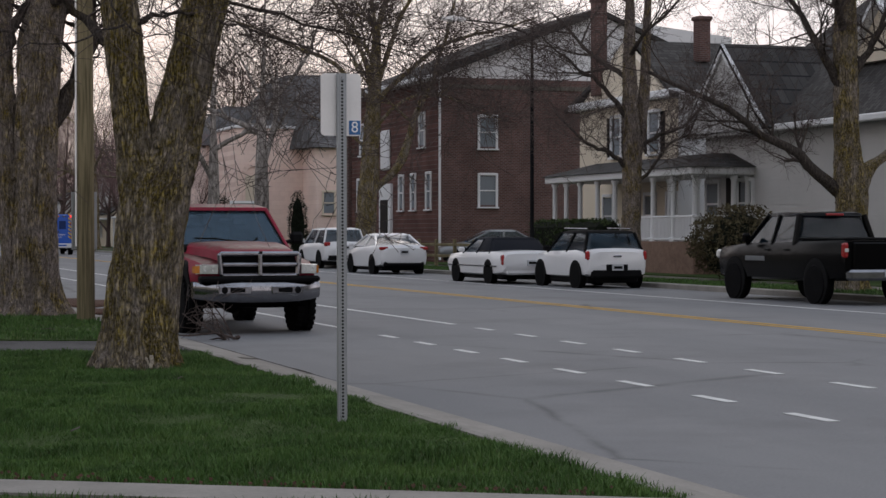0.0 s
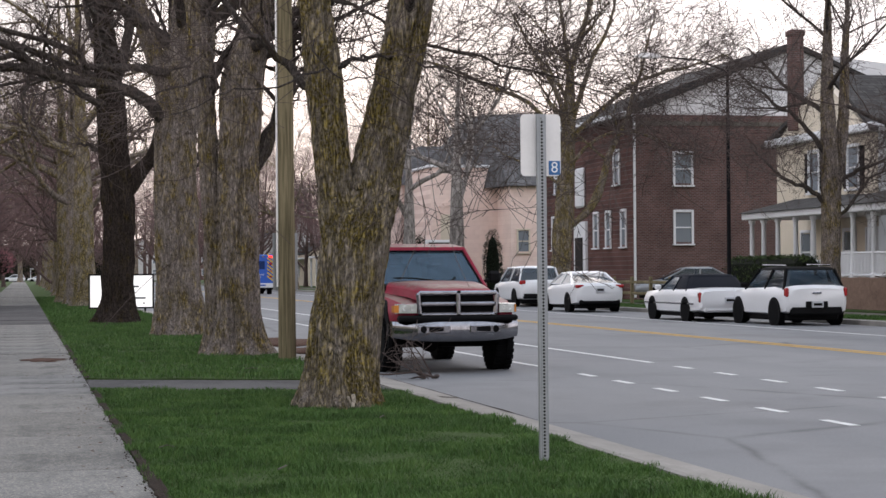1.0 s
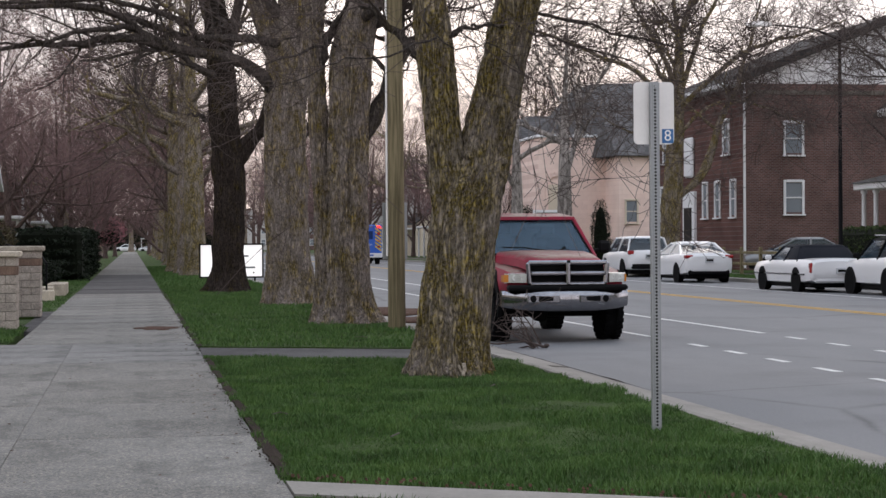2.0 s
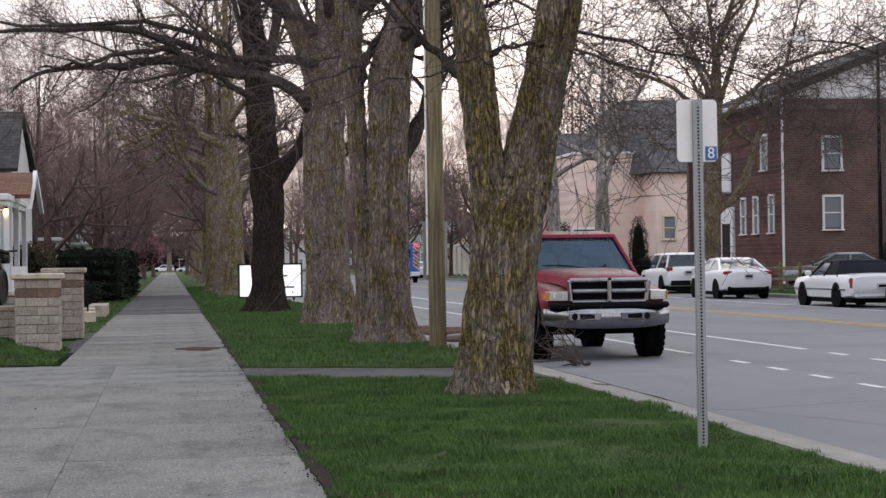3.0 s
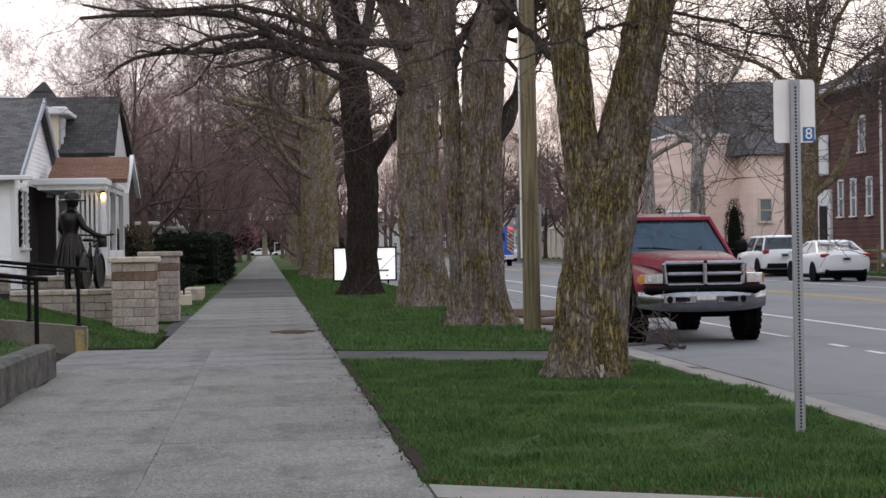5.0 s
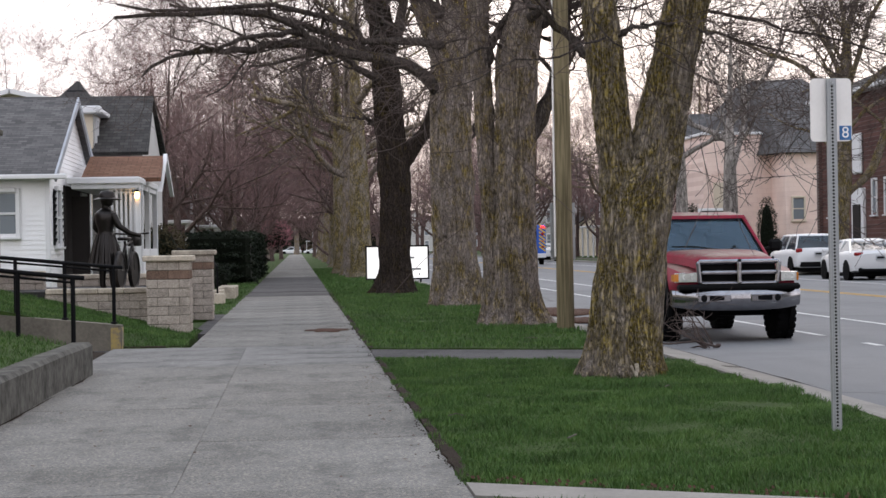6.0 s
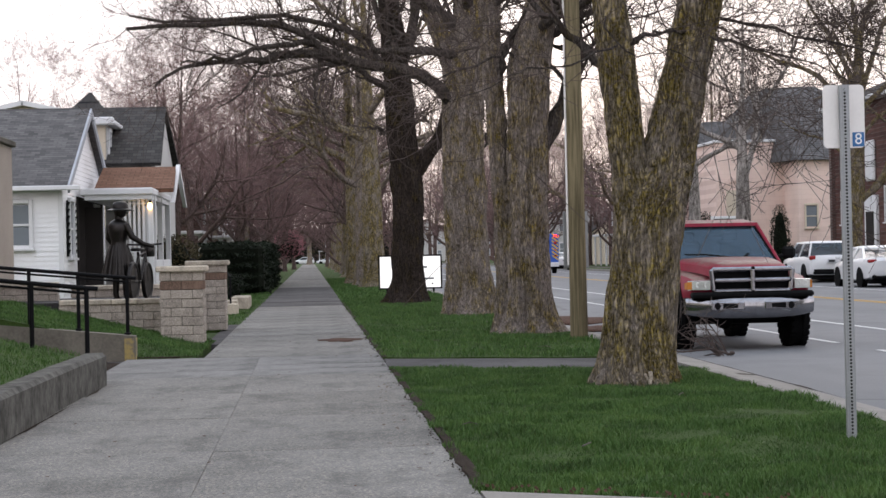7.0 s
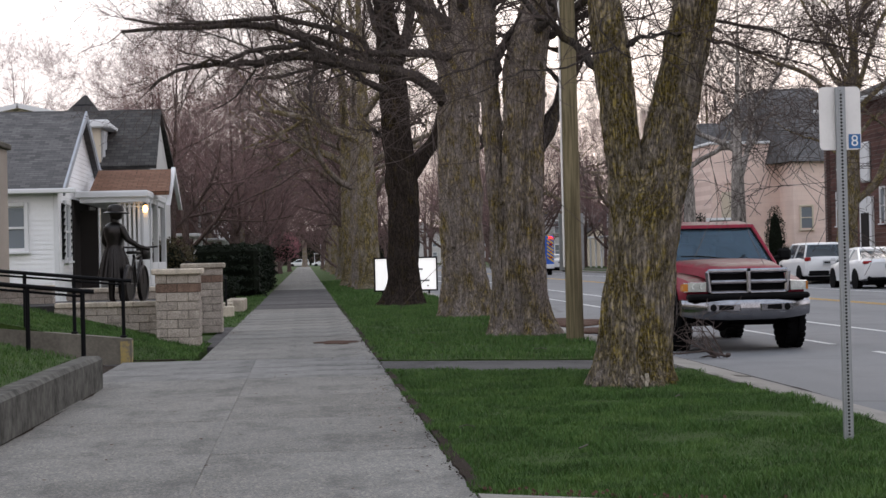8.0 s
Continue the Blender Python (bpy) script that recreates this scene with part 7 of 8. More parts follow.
def leaf_cloud(name, label, c, s, count, size, material, seed, box=False, category="shrub"):
    """A shrub: solid near-black heart painting its inner shade, and a thick coat of small leaves with an uneven
    outline.
    """
    rng = np.random.default_rng(seed)
    t = thing(name, Matrix.Translation(c), label, category)
    d = rng.normal(size=(count, 3))
    d /= np.linalg.norm(d, axis=1)[:, None]
    if box:
        d = d / np.max(np.abs(d), axis=1)[:, None]
        d = d * rng.uniform(0.86, 1.0, (count, 1))
    else:
        d = d * rng.uniform(0.55, 1.0, (count, 1)) ** 0.5
    wob = 1 + 0.10 * np.sin(d[:, 0] * 9 + seed) * np.cos(d[:, 1] * 11) + 0.06 * np.sin(d[:, 2] * 17)
    p = d * wob[:, None] * np.array(s) / 2
    p[:, 2] = np.maximum(p[:, 2], -s[2] / 2 + 0.02)
    u = rng.normal(size=(count, 3)); u /= np.linalg.norm(u, axis=1)[:, None]
    w = np.cross(u, rng.normal(size=(count, 3))); w /= np.linalg.norm(w, axis=1)[:, None]
    L = size * rng.uniform(0.6, 1.4, (count, 1))
    v = np.stack([p - u * L, p + w * L * 0.4, p + u * L, p - w * L * 0.4], 1).reshape(-1, 3)
    me = bpy.data.meshes.new("leaves")
    me.from_pydata(v.tolist(), [], np.arange(count * 4).reshape(-1, 4).tolist())
    me.materials.append(material)
    part("leaves", me, material, t, "dense small leaves")
    if box:
        part("heart", Geo().box((0, 0, 0), (s[0] * 0.88, s[1] * 0.97, s[2] * 0.9), 0.2), M_core, t)
    else:
        part("heart", Geo().lathe([(0.05, -s[2] / 2), (s[0] * 0.3, -s[2] * 0.35), (s[0] * 0.34, 0), (s[0] * 0.2, s[2] * 0.3), (0.03, s[2] * 0.4)], n=12), M_core, t)
    return t


leaf_cloud("hedge", "dark clipped evergreen hedge beside the walk", (-3.1, 94, 1.05), (2.9, 32, 2.15), 26000, 0.09, M_leaf_dark, 1, True, "hedge")
leaf_cloud("hedge", "green clipped hedge before the porch", (26.5, 65.8, 1.05), (1.0, 7.0, 1.75), 6000, 0.06, M_leaf, 2, True, "hedge")
for i, (x, y, z, sx, sy, sz, n, mt, lb) in enumerate([
        (25.4, 50.5, 1.15, 2.9, 3.2, 2.2, 6000, M_leaf_brown, "brown winter shrub by the porch"), (25.6, 47.0, 0.9, 2.0, 2.4, 1.7, 3000, M_leaf_brown, "brown winter shrub by the wall"),
        (26.4, 51.8, 0.7, 1.4, 1.6, 1.3, 1800, M_leaf, "small green shrub by the porch"), (-4.6, 66.5, 1.5, 1.9, 1.9, 1.6, 2200, M_leaf_brown, "round bare-twigged ornamental bush"),
        (-3.2, 61, 0.5, 1.6, 2.2, 0.9, 1800, M_leaf_dark, "low dark shrub beside the porch"), (-2.9, 68.5, 0.5, 1.4, 3, 1.0, 1800, M_leaf_dark, "low dark shrub on the lawn"),
        (29.2, 118.6, 2.0, 1.3, 1.3, 4.2, 3000, M_leaf_dark, "dark columnar evergreen by the church"), (25.0, 121, 1.9, 1.3, 1.3, 3.8, 3000, M_leaf_dark, "dark columnar evergreen by the church"),
        (31.2, 119.6, 0.9, 4.0, 1.5, 1.6, 3000, M_leaf_brown, "brown bare hedge under the church wall"), (35.2, 119.6, 0.9, 4.0, 1.5, 1.6, 3000, M_leaf_brown, "brown bare hedge under the church wall"),
        (-1.9, 168, 2.6, 3.2, 3.2, 2.6, 2500, M_blossom, "small pink blossoming tree far along the walk"), (27.0, 88.5, 0.6, 1.2, 4, 1.1, 2000, M_leaf_brown, "low brown shrub by the brick wall"), (27.0, 91.5, 0.55, 1.2, 2, 1.0, 1400, M_leaf, "low green shrub by the brick wall")]):
    leaf_cloud("shrub", lb, (x, y, z), (sx, sy, sz), n, 0.06, mt, 10 + i)


for i, (x, y, w, h) in enumerate(((-62, 480, 70, 10), (8, 500, 70, 9), (76, 480, 70, 11), (92, 330, 60, 11), (-70, 330, 60, 11), (75, 215, 40, 9), (-50, 210, 40, 9))):
    leaf_cloud("far_thicket", "brown band of distant bare woodland", (x, y, h / 2 - 0.2), (w, 8, h), 16000, 0.5, M_leaf_brown, 60 + i, True, "woodland")["kind"] = "stuff"


# ---- plain far houses along the street ----
def far_house(x, y, w, d, h, wall, roof, label, toward):
    f = thing("house", pose(x, y, 0), label, "house", "far houses")
    part("wall", Geo().prism([(-w / 2, 0), (w / 2, 0), (w / 2, h), (0, h + w * 0.32), (-w / 2, h)], "y", 0, d), wall, f)
    for s in (-1, 1):
        part("roof", roof_plane((s * (w / 2 + 0.4), -0.4, h - 0.15), (s * (w / 2 + 0.4), d + 0.4, h - 0.15), (0, d + 0.4, h + w * 0.32 + 0.15), (0, -0.4, h + w * 0.32 + 0.15), 0.15), roof, f)
    for zz in ((1.8, 4.6) if h > 4.5 else (1.8,)):
        for xx in (-w / 4, w / 4):
            window(f, pose(xx, -0.04, zz), 0.9, 1.4)
        for yy in (d * 0.25, d * 0.7):
            window(f, pose(toward * (w / 2 + 0.04), yy, zz) @ (FACE_PX if toward > 0 else FACE_X), 0.9, 1.4)
    part("porch_roof", Geo().box((toward * (w / 2 + 0.9), d / 2, 2.9), (1.8, d * 0.7, 0.2), 0.04), M_trim, f)
    for yy in (d * 0.2, d * 0.5, d * 0.8):
        part("post", Geo().box((toward * (w / 2 + 1.6), yy, 1.4), (0.16, 0.16, 2.8), 0.02), M_trim, f)


far_house(-12, 104, 9, 10, 5.6, M_cream, M_shingle_dark, "tan gabled house among bare trees", 1)
far_house(-11, 128, 8, 10, 5.4, M_brick_y, M_shingle_grey, "brick gabled house among bare trees", 1)
far_house(-11.5, 152, 8, 11, 3.4, M_grey_siding, M_shingle_dark, "grey low house among bare trees", 1)
far_house(-11, 182, 8, 11, 5.4, M_white, M_shingle_dark, "white gabled house among bare trees", 1)
far_house(-12, 220, 9, 12, 5.4, M_brick_y, M_shingle_dark, "brick house far along the street", 1)
far_house(33, 172, 9, 11, 5.4, M_brick_y, M_shingle_dark, "brick house far along the street", -1)
far_house(33, 196, 8, 11, 3.6, M_cream, M_shingle_dark, "cream house far along the street", -1)
far_house(32, 225, 9, 12, 5.4, M_grey_siding, M_shingle_dark, "grey house far along the street", -1)
# next four are out of view, added to dim reflections and light from behind
far_house(8, -75, 14, 12, 6, M_brick_y, M_shingle_dark, "unseen brick house added behind the camera", -1)
far_house(33, -25, 9, 12, 5.4, M_brick_y, M_shingle_dark, "unseen brick house added back along the street", -1)
far_house(33, 8, 9, 12, 5.4, M_grey_siding, M_shingle_dark, "unseen grey house added beside the camera", -1)
far_house(-14, -30, 9, 12, 5.4, M_grey_siding, M_shingle_dark, "unseen grey house added behind the walk", 1)
far_house(10, 470, 12, 12, 6, M_brick_y, M_shingle_dark, "brick house closing the far end of the street", -1)
far_house(28, 460, 12, 12, 6, M_grey_siding, M_shingle_dark, "grey house closing the far end of the street", -1)
far_house(-16, 455, 12, 12, 6, M_cream, M_shingle_dark, "tan house closing the far end of the street", 1)
far_house(47, 470, 14, 12, 6, M_brick_y, M_shingle_dark, "brick house closing the far end of the street", -1)


# ---- street furniture ----
def parking_sign():
    s = thing("street_sign", pose(3.988, 14.62, 0.0, 0, -0.15, 0), "blank grey back of a parking sign on a perforated steel post", "sign")
    g = Geo()
    g.prism([(-0.034, -0.018), (-0.022, -0.018), (-0.016, -0.022), (0.016, -0.022), (0.022, -0.018), (0.034, -0.018), (0.034, 0.022), (0.027, 0.022), (0.027, -0.008), (-0.027, -0.008), (-0.027, 0.022), (-0.034, 0.022)], "z", -0.05, 2.60)
    post = part("post", g, M_steel, s, "galvanised perforated post")
    hole = mesh_of("hole", Geo().lathe([(0.009, -0.002), (0.009, 0.0), (0.001, 0.0)], n=10), M_hole)
    for k in range(100):
        part("hole", hole, M_hole, post, at=pose(0, -0.0225, 0.05 + k * 0.0254, 90, 0, 0))
    pl = Geo()
    ring = []
    w, h, r = 0.155, 0.232, 0.035
    for cx, cz, a0 in ((w - r, h - r, 0), (-w + r, h - r, 90), (-w + r, -h + r, 180), (w - r, -h + r, 270)):
        for k in range(6):
            a = radians(a0 + 18 * k)
            ring.append((cx + r * math.cos(a), cz + r * math.sin(a)))
    panel = part("panel", pl.prism(ring, "y", 0.028, 0.032), M_sign_back, s, "bare aluminium sign back", at=(0.004, 0, 2.37))
    part("rivet", Geo().lathe([(0.012, 0), (0.012, 0.006), (0.004, 0.008)], n=10), M_steel, panel, at=pose(0, -0.022, 0.19, 90, 0, 0))
    part("rivet", Geo().lathe([(0.012, 0), (0.012, 0.006), (0.004, 0.008)], n=10), M_steel, panel, at=pose(0, -0.022, -0.15, 90, 0, 0))
    tag = part("sticker", Geo().box((0.105, 0.026, -0.170), (0.088, 0.003, 0.105), 0.001), M_blue_tag, panel, "blue sticker with a pale numeral")
    words("numeral", "8", 0.115, pose(0.105, 0.0235, -0.170, 90, 0, 0), M_white, tag, 0.0008)


parking_sign()


def utility_pole():
    u = thing("utility_pole", pose(4.5, 32.6, 0, 0, -0.15, 0), "weathered wooden utility pole in the grass strip", "utility pole")
    part("pole", Geo().loft([[(r * math.cos(a * 0.35), r * math.sin(a * 0.35), z) for a in range(18)] for z, r in ((-0.1, 0.150), (0.6, 0.145), (4, 0.135), (12, 0.10))]), M_wood_pole, u, "grey-brown timber pole", smooth=60)
    part("conduit", Geo().tube([(-0.155, -0.02, 1.2), (-0.15, -0.02, 4), (-0.13, -0.02, 11)], 0.018, 8), M_sign_back, u, "pale cable conduit")
    part("sign_panel", Geo().box((-0.0, 0.17, 1.62), (0.42, 0.012, 0.95), 0.004), M_steel, u, "grey sign backed to the pole")
    part("cross_arm", Geo().box((0, 0.12, 10.8), (2.4, 0.1, 0.12), 0.01), M_wood_pole, u)


utility_pole()


def light_pole(x, y, h, arm, label):
    p = thing("street_lamp", pose(x, y, 0), label, "street lamp")
    part("pole", Geo().lathe([(0.12, 0), (0.11, 0.1), (0.075, 0.2), (0.05, h)], n=14), M_black if arm else M_sign_back, p, smooth=40)
    if arm:
        a = part("arm", Geo().tube([(0, 0, h - 0.3), (-arm * 0.4, 0, h + 0.05), (-arm, 0, h + 0.15)], [0.04, 0.03, 0.025], 8), M_black, p, smooth=60)
        part("lamp_head", Geo().loft([[(-arm + 0.1, -0.06, h + 0.1), (-arm + 0.1, 0.06, h + 0.1), (-arm + 0.1, 0.06, h + 0.2), (-arm + 0.1, -0.06, h + 0.2)],
                                      [(-arm - 0.35, -0.15, h + 0.1), (-arm - 0.35, 0.15, h + 0.1), (-arm - 0.35, 0.12, h + 0.26), (-arm - 0.35, -0.12, h + 0.26)],
                                      [(-arm - 0.75, -0.08, h + 0.12), (-arm - 0.75, 0.08, h + 0.12), (-arm - 0.75, 0.06, h + 0.2), (-arm - 0.75, -0.06, h + 0.2)]]), M_sign_back, a, "grey lamp head")


light_pole(22.7, 60.0, 8.2, 2.4, "black street lamp with a bracket arm over the road")
light_pole(4.42, 61.5, 9.0, 0, "pale metal pole in the grass strip")


def board():
    b = thing("sign_board", pose(3.9, 75, 0), "white announcement board with black frame behind a tree", "sign")
    part("panel", Geo().box((0, 0, 0.78), (2.34, 0.04, 1.22)), lamp_mat("lit_white_sign_face", (0.82, 0.80, 0.79), 0.55), b, "white sign face")
    f = Geo()
    f.box((0, -0.01, 1.41), (2.46, 0.08, 0.06)).box((0, -0.01, 0.15), (2.46, 0.08, 0.06))
    for s in (-1, 1):
        f.box((s * 1.2, -0.01, 0.78), (0.06, 0.08, 1.2))
    part("frame", f, M_black, b, "black frame")
    for s in (-1, 1):
        part("leg", Geo().box((s * 0.9, 0.05, 0.3), (0.07, 0.07, 0.7)), M_black, b)
    for k, (x, w) in enumerate(((0.35, 0.1), (0.5, 0.32), (0.4, 0.16), (0.62, 0.6))):
        part("lettering", Geo().box((x, -0.024, 1.18 - 0.22 * k), (w, 0.006, 0.07)), M_car_grey, b, "grey unreadable lettering bar")
    words("lettering", "29", 0.2, pose(0.42, -0.024, 0.32, 90, 0, 0), M_black, b)
    part("lettering", Geo().box((0.85, -0.024, 0.32), (0.06, 0.006, 0.06)), M_black, b)
    part("lettering", Geo().box((-0.62, -0.024, 1.12), (0.22, 0.006, 0.22)), M_blue_tag, b, "dark blue bar")


board()


# bronze statue with a bicycle, one plain mesh
def statue():
    g = Geo()
    g.lathe([(0.245, 0.42), (0.215, 0.62), (0.175, 0.85), (0.12, 1.0), (0.115, 1.05), (0.155, 1.2), (0.165, 1.32), (0.12, 1.40), (0.055, 1.44), (0.055, 1.50)], n=22)
    for k in range(14):
        a = 6.2832 * k / 14
        g.tube([(0.13 * math.cos(a), 0.13 * math.sin(a), 0.98), (0.19 * math.cos(a), 0.19 * math.sin(a), 0.75), (0.25 * math.cos(a), 0.25 * math.sin(a), 0.42)], [0.012, 0.022, 0.03], 6)
    g.lathe([(0.02, 1.46), (0.085, 1.50), (0.10, 1.57), (0.09, 1.64)], (0.03, 0, 0), n=16)
    g.lathe([(0.21, 1.585), (0.215, 1.60), (0.13, 1.63), (0.12, 1.70), (0.09, 1.745), (0.02, 1.755)], (0.03, 0, 0), n=20)
    for s in (-1, 1):
        g.tube([(0.02 + 0.07 * s, s * 0.04, 0.5), (0.02 + 0.08 * s, s * 0.04, 0.12), (0.05 + 0.08 * s, s * 0.04, 0.0)], [0.06, 0.045, 0.05], 10)
    g.tube([(0.10, -0.08, 1.34), (0.20, -0.12, 1.12), (0.36, -0.14, 1.0), (0.52, -0.12, 0.95)], [0.065, 0.055, 0.042, 0.035], 10)
    g.tube([(-0.10, 0.08, 1.34), (-0.14, 0.10, 1.10), (-0.05, 0.12, 0.95)], [0.065, 0.055, 0.045], 10)
    ax = Vector((-0.26, -0.966, 0))
    mid = Vector((0.33, 0.26, 0))
    at = lambda u, z, side=0.0: mid + ax * u + Vector((-0.966, 0.26, 0)) * side + Vector((0, 0, z))
    for u in (-0.5, 0.5):
        n = 26
        g.tube([at(u + 0.32 * math.cos(6.2832 * k / n), 0.34 + 0.32 * math.sin(6.2832 * k / n)) for k in range(n + 1)], 0.034, 6, False)
        g.loft([[at(u + 0.31 * math.cos(6.2832 * k / n), 0.34 + 0.31 * math.sin(6.2832 * k / n), w) for k in range(n)] for w in (-0.012, 0.012)])
    for p, q in (((-0.5, 0.34), (-0.36, 0.98)), ((-0.4, 0.82), (0.0, 0.34)), ((0.0, 0.34), (0.14, 0.86)), ((0.12, 0.78), (-0.39, 0.86)), ((0.0, 0.34), (0.5, 0.34)), ((0.13, 0.78), (0.5, 0.34))):
        g.tube([at(*p), at(*q)], 0.02, 8)
    g.tube([at(-0.30, 1.0, -0.28), at(-0.40, 0.99, -0.1), at(-0.40, 0.99, 0.1), at(-0.30, 1.0, 0.28)], 0.018, 8)
    for k in range(2):
        g.box(tuple(at((0.16, -0.58)[k], (0.90, 0.88)[k])), (0.16, 0.22, (0.06, 0.22)[k]), 0.02, rz=-30)
    ob = part("statue", g, plain("dark_bronze", (0.03, 0.027, 0.026), 0.4, 0.9, big=4, fine=25, vary=0.3, rel=0.3), None, smooth=50)
    ob.matrix_basis = pose(-3.3, 34.95, 0.72, 0, 0, 8) @ Matrix.Diagonal((1.15, 1.15, 1, 1))
    tagged(ob, "dark bronze statue of a figure with a bicycle on the terrace", "statue")


statue()

# split-rail fence
for k in range(6):
    y = 66.5 + 2.4 * k
    f = thing("fence_panel", pose(24.6, y, 0.06), "brown weathered split-rail fence panel", "fence", "split-rail fence")
    part("post", Geo().box((0, 0, 0.55), (0.13, 0.13, 1.15), 0.02), M_wood_pole, f)
    for z in (0.45, 0.9):
        part("rail", Geo().box((0.01, 1.2, z), (0.07, 2.4, 0.12), 0.02, rx=random.uniform(-1, 1)), M_wood_pole, f)

# small rail and block steps at the next house
hr = thing("handrail", Matrix(), "thin black handrail by the block steps", "handrail")
part("rail", Geo().tube([(-3.4, 57, 1.45), (-2.2, 52, 1.15), (-2.05, 51.6, 0.95), (-2.05, 51.6, 0.05)], 0.025, 8), M_black, hr)
part("post", Geo().tube([(-3.4, 57, 0.05), (-3.4, 57, 1.45)], 0.025, 8), M_black, hr)
for k, (x, y, sx, sy, h) in enumerate(((-2.6, 50.2, 1.6, 0.4, 0.28), (-2.2, 53.5, 0.5, 1.2, 0.3), (-1.95, 56.5, 0.5, 3.0, 0.34), (-2.5, 51.2, 1.1, 0.4, 0.18))):
    tagged(part("step_block", Geo().box((x, y, h / 2), (sx, sy, h), 0.02), M_cap), "pale stone edging block at the garden steps", "stone block", "garden blocks")

# pale bare wood and chips at the foot of the forked tree
rngc = random.Random(9)
for k in range(14):
    a = -1.57 + rngc.uniform(-0.7, 1.0)
    r = rngc.uniform(0.40, 0.46)
    g = Geo().box((0, 0, 0), (rngc.uniform(0.02, 0.06), 0.02, rngc.uniform(0.03, 0.12)), 0.008, rz=math.degrees(a) + 90, ry=rngc.uniform(-25, 25))
    tagged(part("wood_chip", g, M_cap, at=(3.52 + r * math.cos(a), 21.2 + r * math.sin(a), rngc.uniform(0.03, 0.12))), "pale chip of bare wood at the tree foot", "wood chip", "wood chips")

# bare soil, wet leaf litter, a fallen branch, twigs
def patch(name, x, y, sx, sy, z, material, label, seed, h=0.012, category="soil"):
    rng = random.Random(seed)
    pts = []
    for k in range(22):
        a = 6.2832 * k / 22
        r = rng.uniform(0.65, 1.1)
        pts.append((x + sx * r * math.cos(a), y + sy * r * math.sin(a)))
    g = Geo().loft([[(px, py, z - 0.01) for px, py in pts], [(px, py, z + 0.002) for px, py in pts], [(x + (px - x) * 0.7, y + (py - y) * 0.7, z + h) for px, py in pts]])
    tagged(part(name, g, material, smooth=180), label, category, kind="stuff")


M_litter = plain("wet_leaf_litter", (0.075, 0.04, 0.028), 0.9, big=5, fine=60, vary=0.5, rel=0.9, dist=0.02)
patch("leaf_litter", 0.55, 33.6, 0.42, 0.75, 0.004, M_litter, "reddish brown wet leaf litter on the walk", 1)
patch("leaf_litter", 5.6, 41.5, 0.9, 2.6, -0.03, M_litter, "brown leaf litter in the gutter", 2, 0.03)
patch("leaf_litter", 5.4, 36.5, 0.5, 1.6, -0.03, M_litter, "brown leaf litter in the gutter", 3, 0.03)
patch("soil_edge", -2.2, 28.9, 0.5, 0.14, 0.01, M_soil, "dark soil under the ramp kerb", 8)
patch("soil_edge", -2.95, 27.2, 0.45, 1.4, -0.012, M_soil, "dark wet soil and debris on the entrance walk", 21, 0.02)
rngb = random.Random(77)
br_big, br_small = Geo(), Geo()
for k in range(7):
    a = rngb.uniform(1.7, 3.5)
    root = Vector((5.66 + rngb.uniform(-0.1, 0.06), 26.55 + rngb.uniform(-0.1, 0.1), -0.03))
    grow(br_big, br_small, root, Vector((math.cos(a), math.sin(a) * 0.5, rngb.uniform(0.2, 1.1))).normalized(), rngb.uniform(0.011, 0.018), rngb.uniform(0.5, 1.0), 2, rngb, -0.06, kids=(2, 3, 3, 3, 3), cut=0.0)
br_big.tube([(5.72, 26.5, -0.02), (5.45, 26.6, 0.06), (5.1, 26.75, 0.02), (4.75, 26.8, 0.05)], [0.018, 0.015, 0.011, 0.007], 8)
br_big.lathe([(0.012, -0.03), (0.04, 0.0), (0.03, 0.025), (0.008, 0.03)], (5.73, 26.5, 0.0), n=9)
tagged(part("fallen_twigs", br_big, M_twig, smooth=60), "dead branching twigs lying before the pickup truck", "twigs", kind="stuff")
tw = Geo()
for k in range(9):
    x, y = rngb.uniform(1.1, 4.4), rngb.uniform(12.6, 40)
    if 24 < y + 0.4 * (x - 0.95) < 28:
        continue
    a, L = rngb.uniform(0, 3.14), rngb.uniform(0.08, 0.3)
    tw.tube([(x, y, 0.05), (x + L * 0.5 * math.cos(a), y + L * 0.5 * math.sin(a), 0.065), (x + L * math.cos(a + 0.3), y + L * math.sin(a + 0.3), 0.05)], 0.006, 4)
tagged(part("twigs", tw, M_concrete_old), "pale fallen twigs on the grass", "twigs", kind="stuff")
lf = Geo()
for k in range(420):
    x, y = rngb.uniform(-2.4, 0.9), rngb.uniform(11, 60)
    if y > 28:
        x = max(x, -1.4)
    if rngb.random() < 0.5:
        x = 0.9 - abs(rngb.gauss(0, 0.12))
    a, s = rngb.uniform(0, 6.28), rngb.uniform(0.008, 0.022)
    lf.add([(x + s * math.cos(a + q), y + s * math.sin(a + q) * 1.4, 0.008 + 0.004 * (q > 2)) for q in (0, 1.57, 3.14, 4.71)], [(0, 1, 2, 3)])
for k in range(130):
    x = rngb.uniform(1.05, 4.4)
    y = 12.17 - 0.58 * (x - 0.95) + abs(rngb.gauss(0, 0.10))
    a, q0, z = rngb.uniform(0, 6.28), rngb.uniform(0.006, 0.016), rngb.uniform(0.01, 0.04)
    lf.add([(x + q0 * math.cos(a + q), y + q0 * math.sin(a + q), z + 0.01 * math.sin(q + a)) for q in (0, 1.57, 3.14, 4.71)], [(0, 1, 2, 3)])
tagged(part("leaf_scraps", lf, M_litter), "scattered dry leaf scraps on the walk", "leaf litter", kind="stuff")


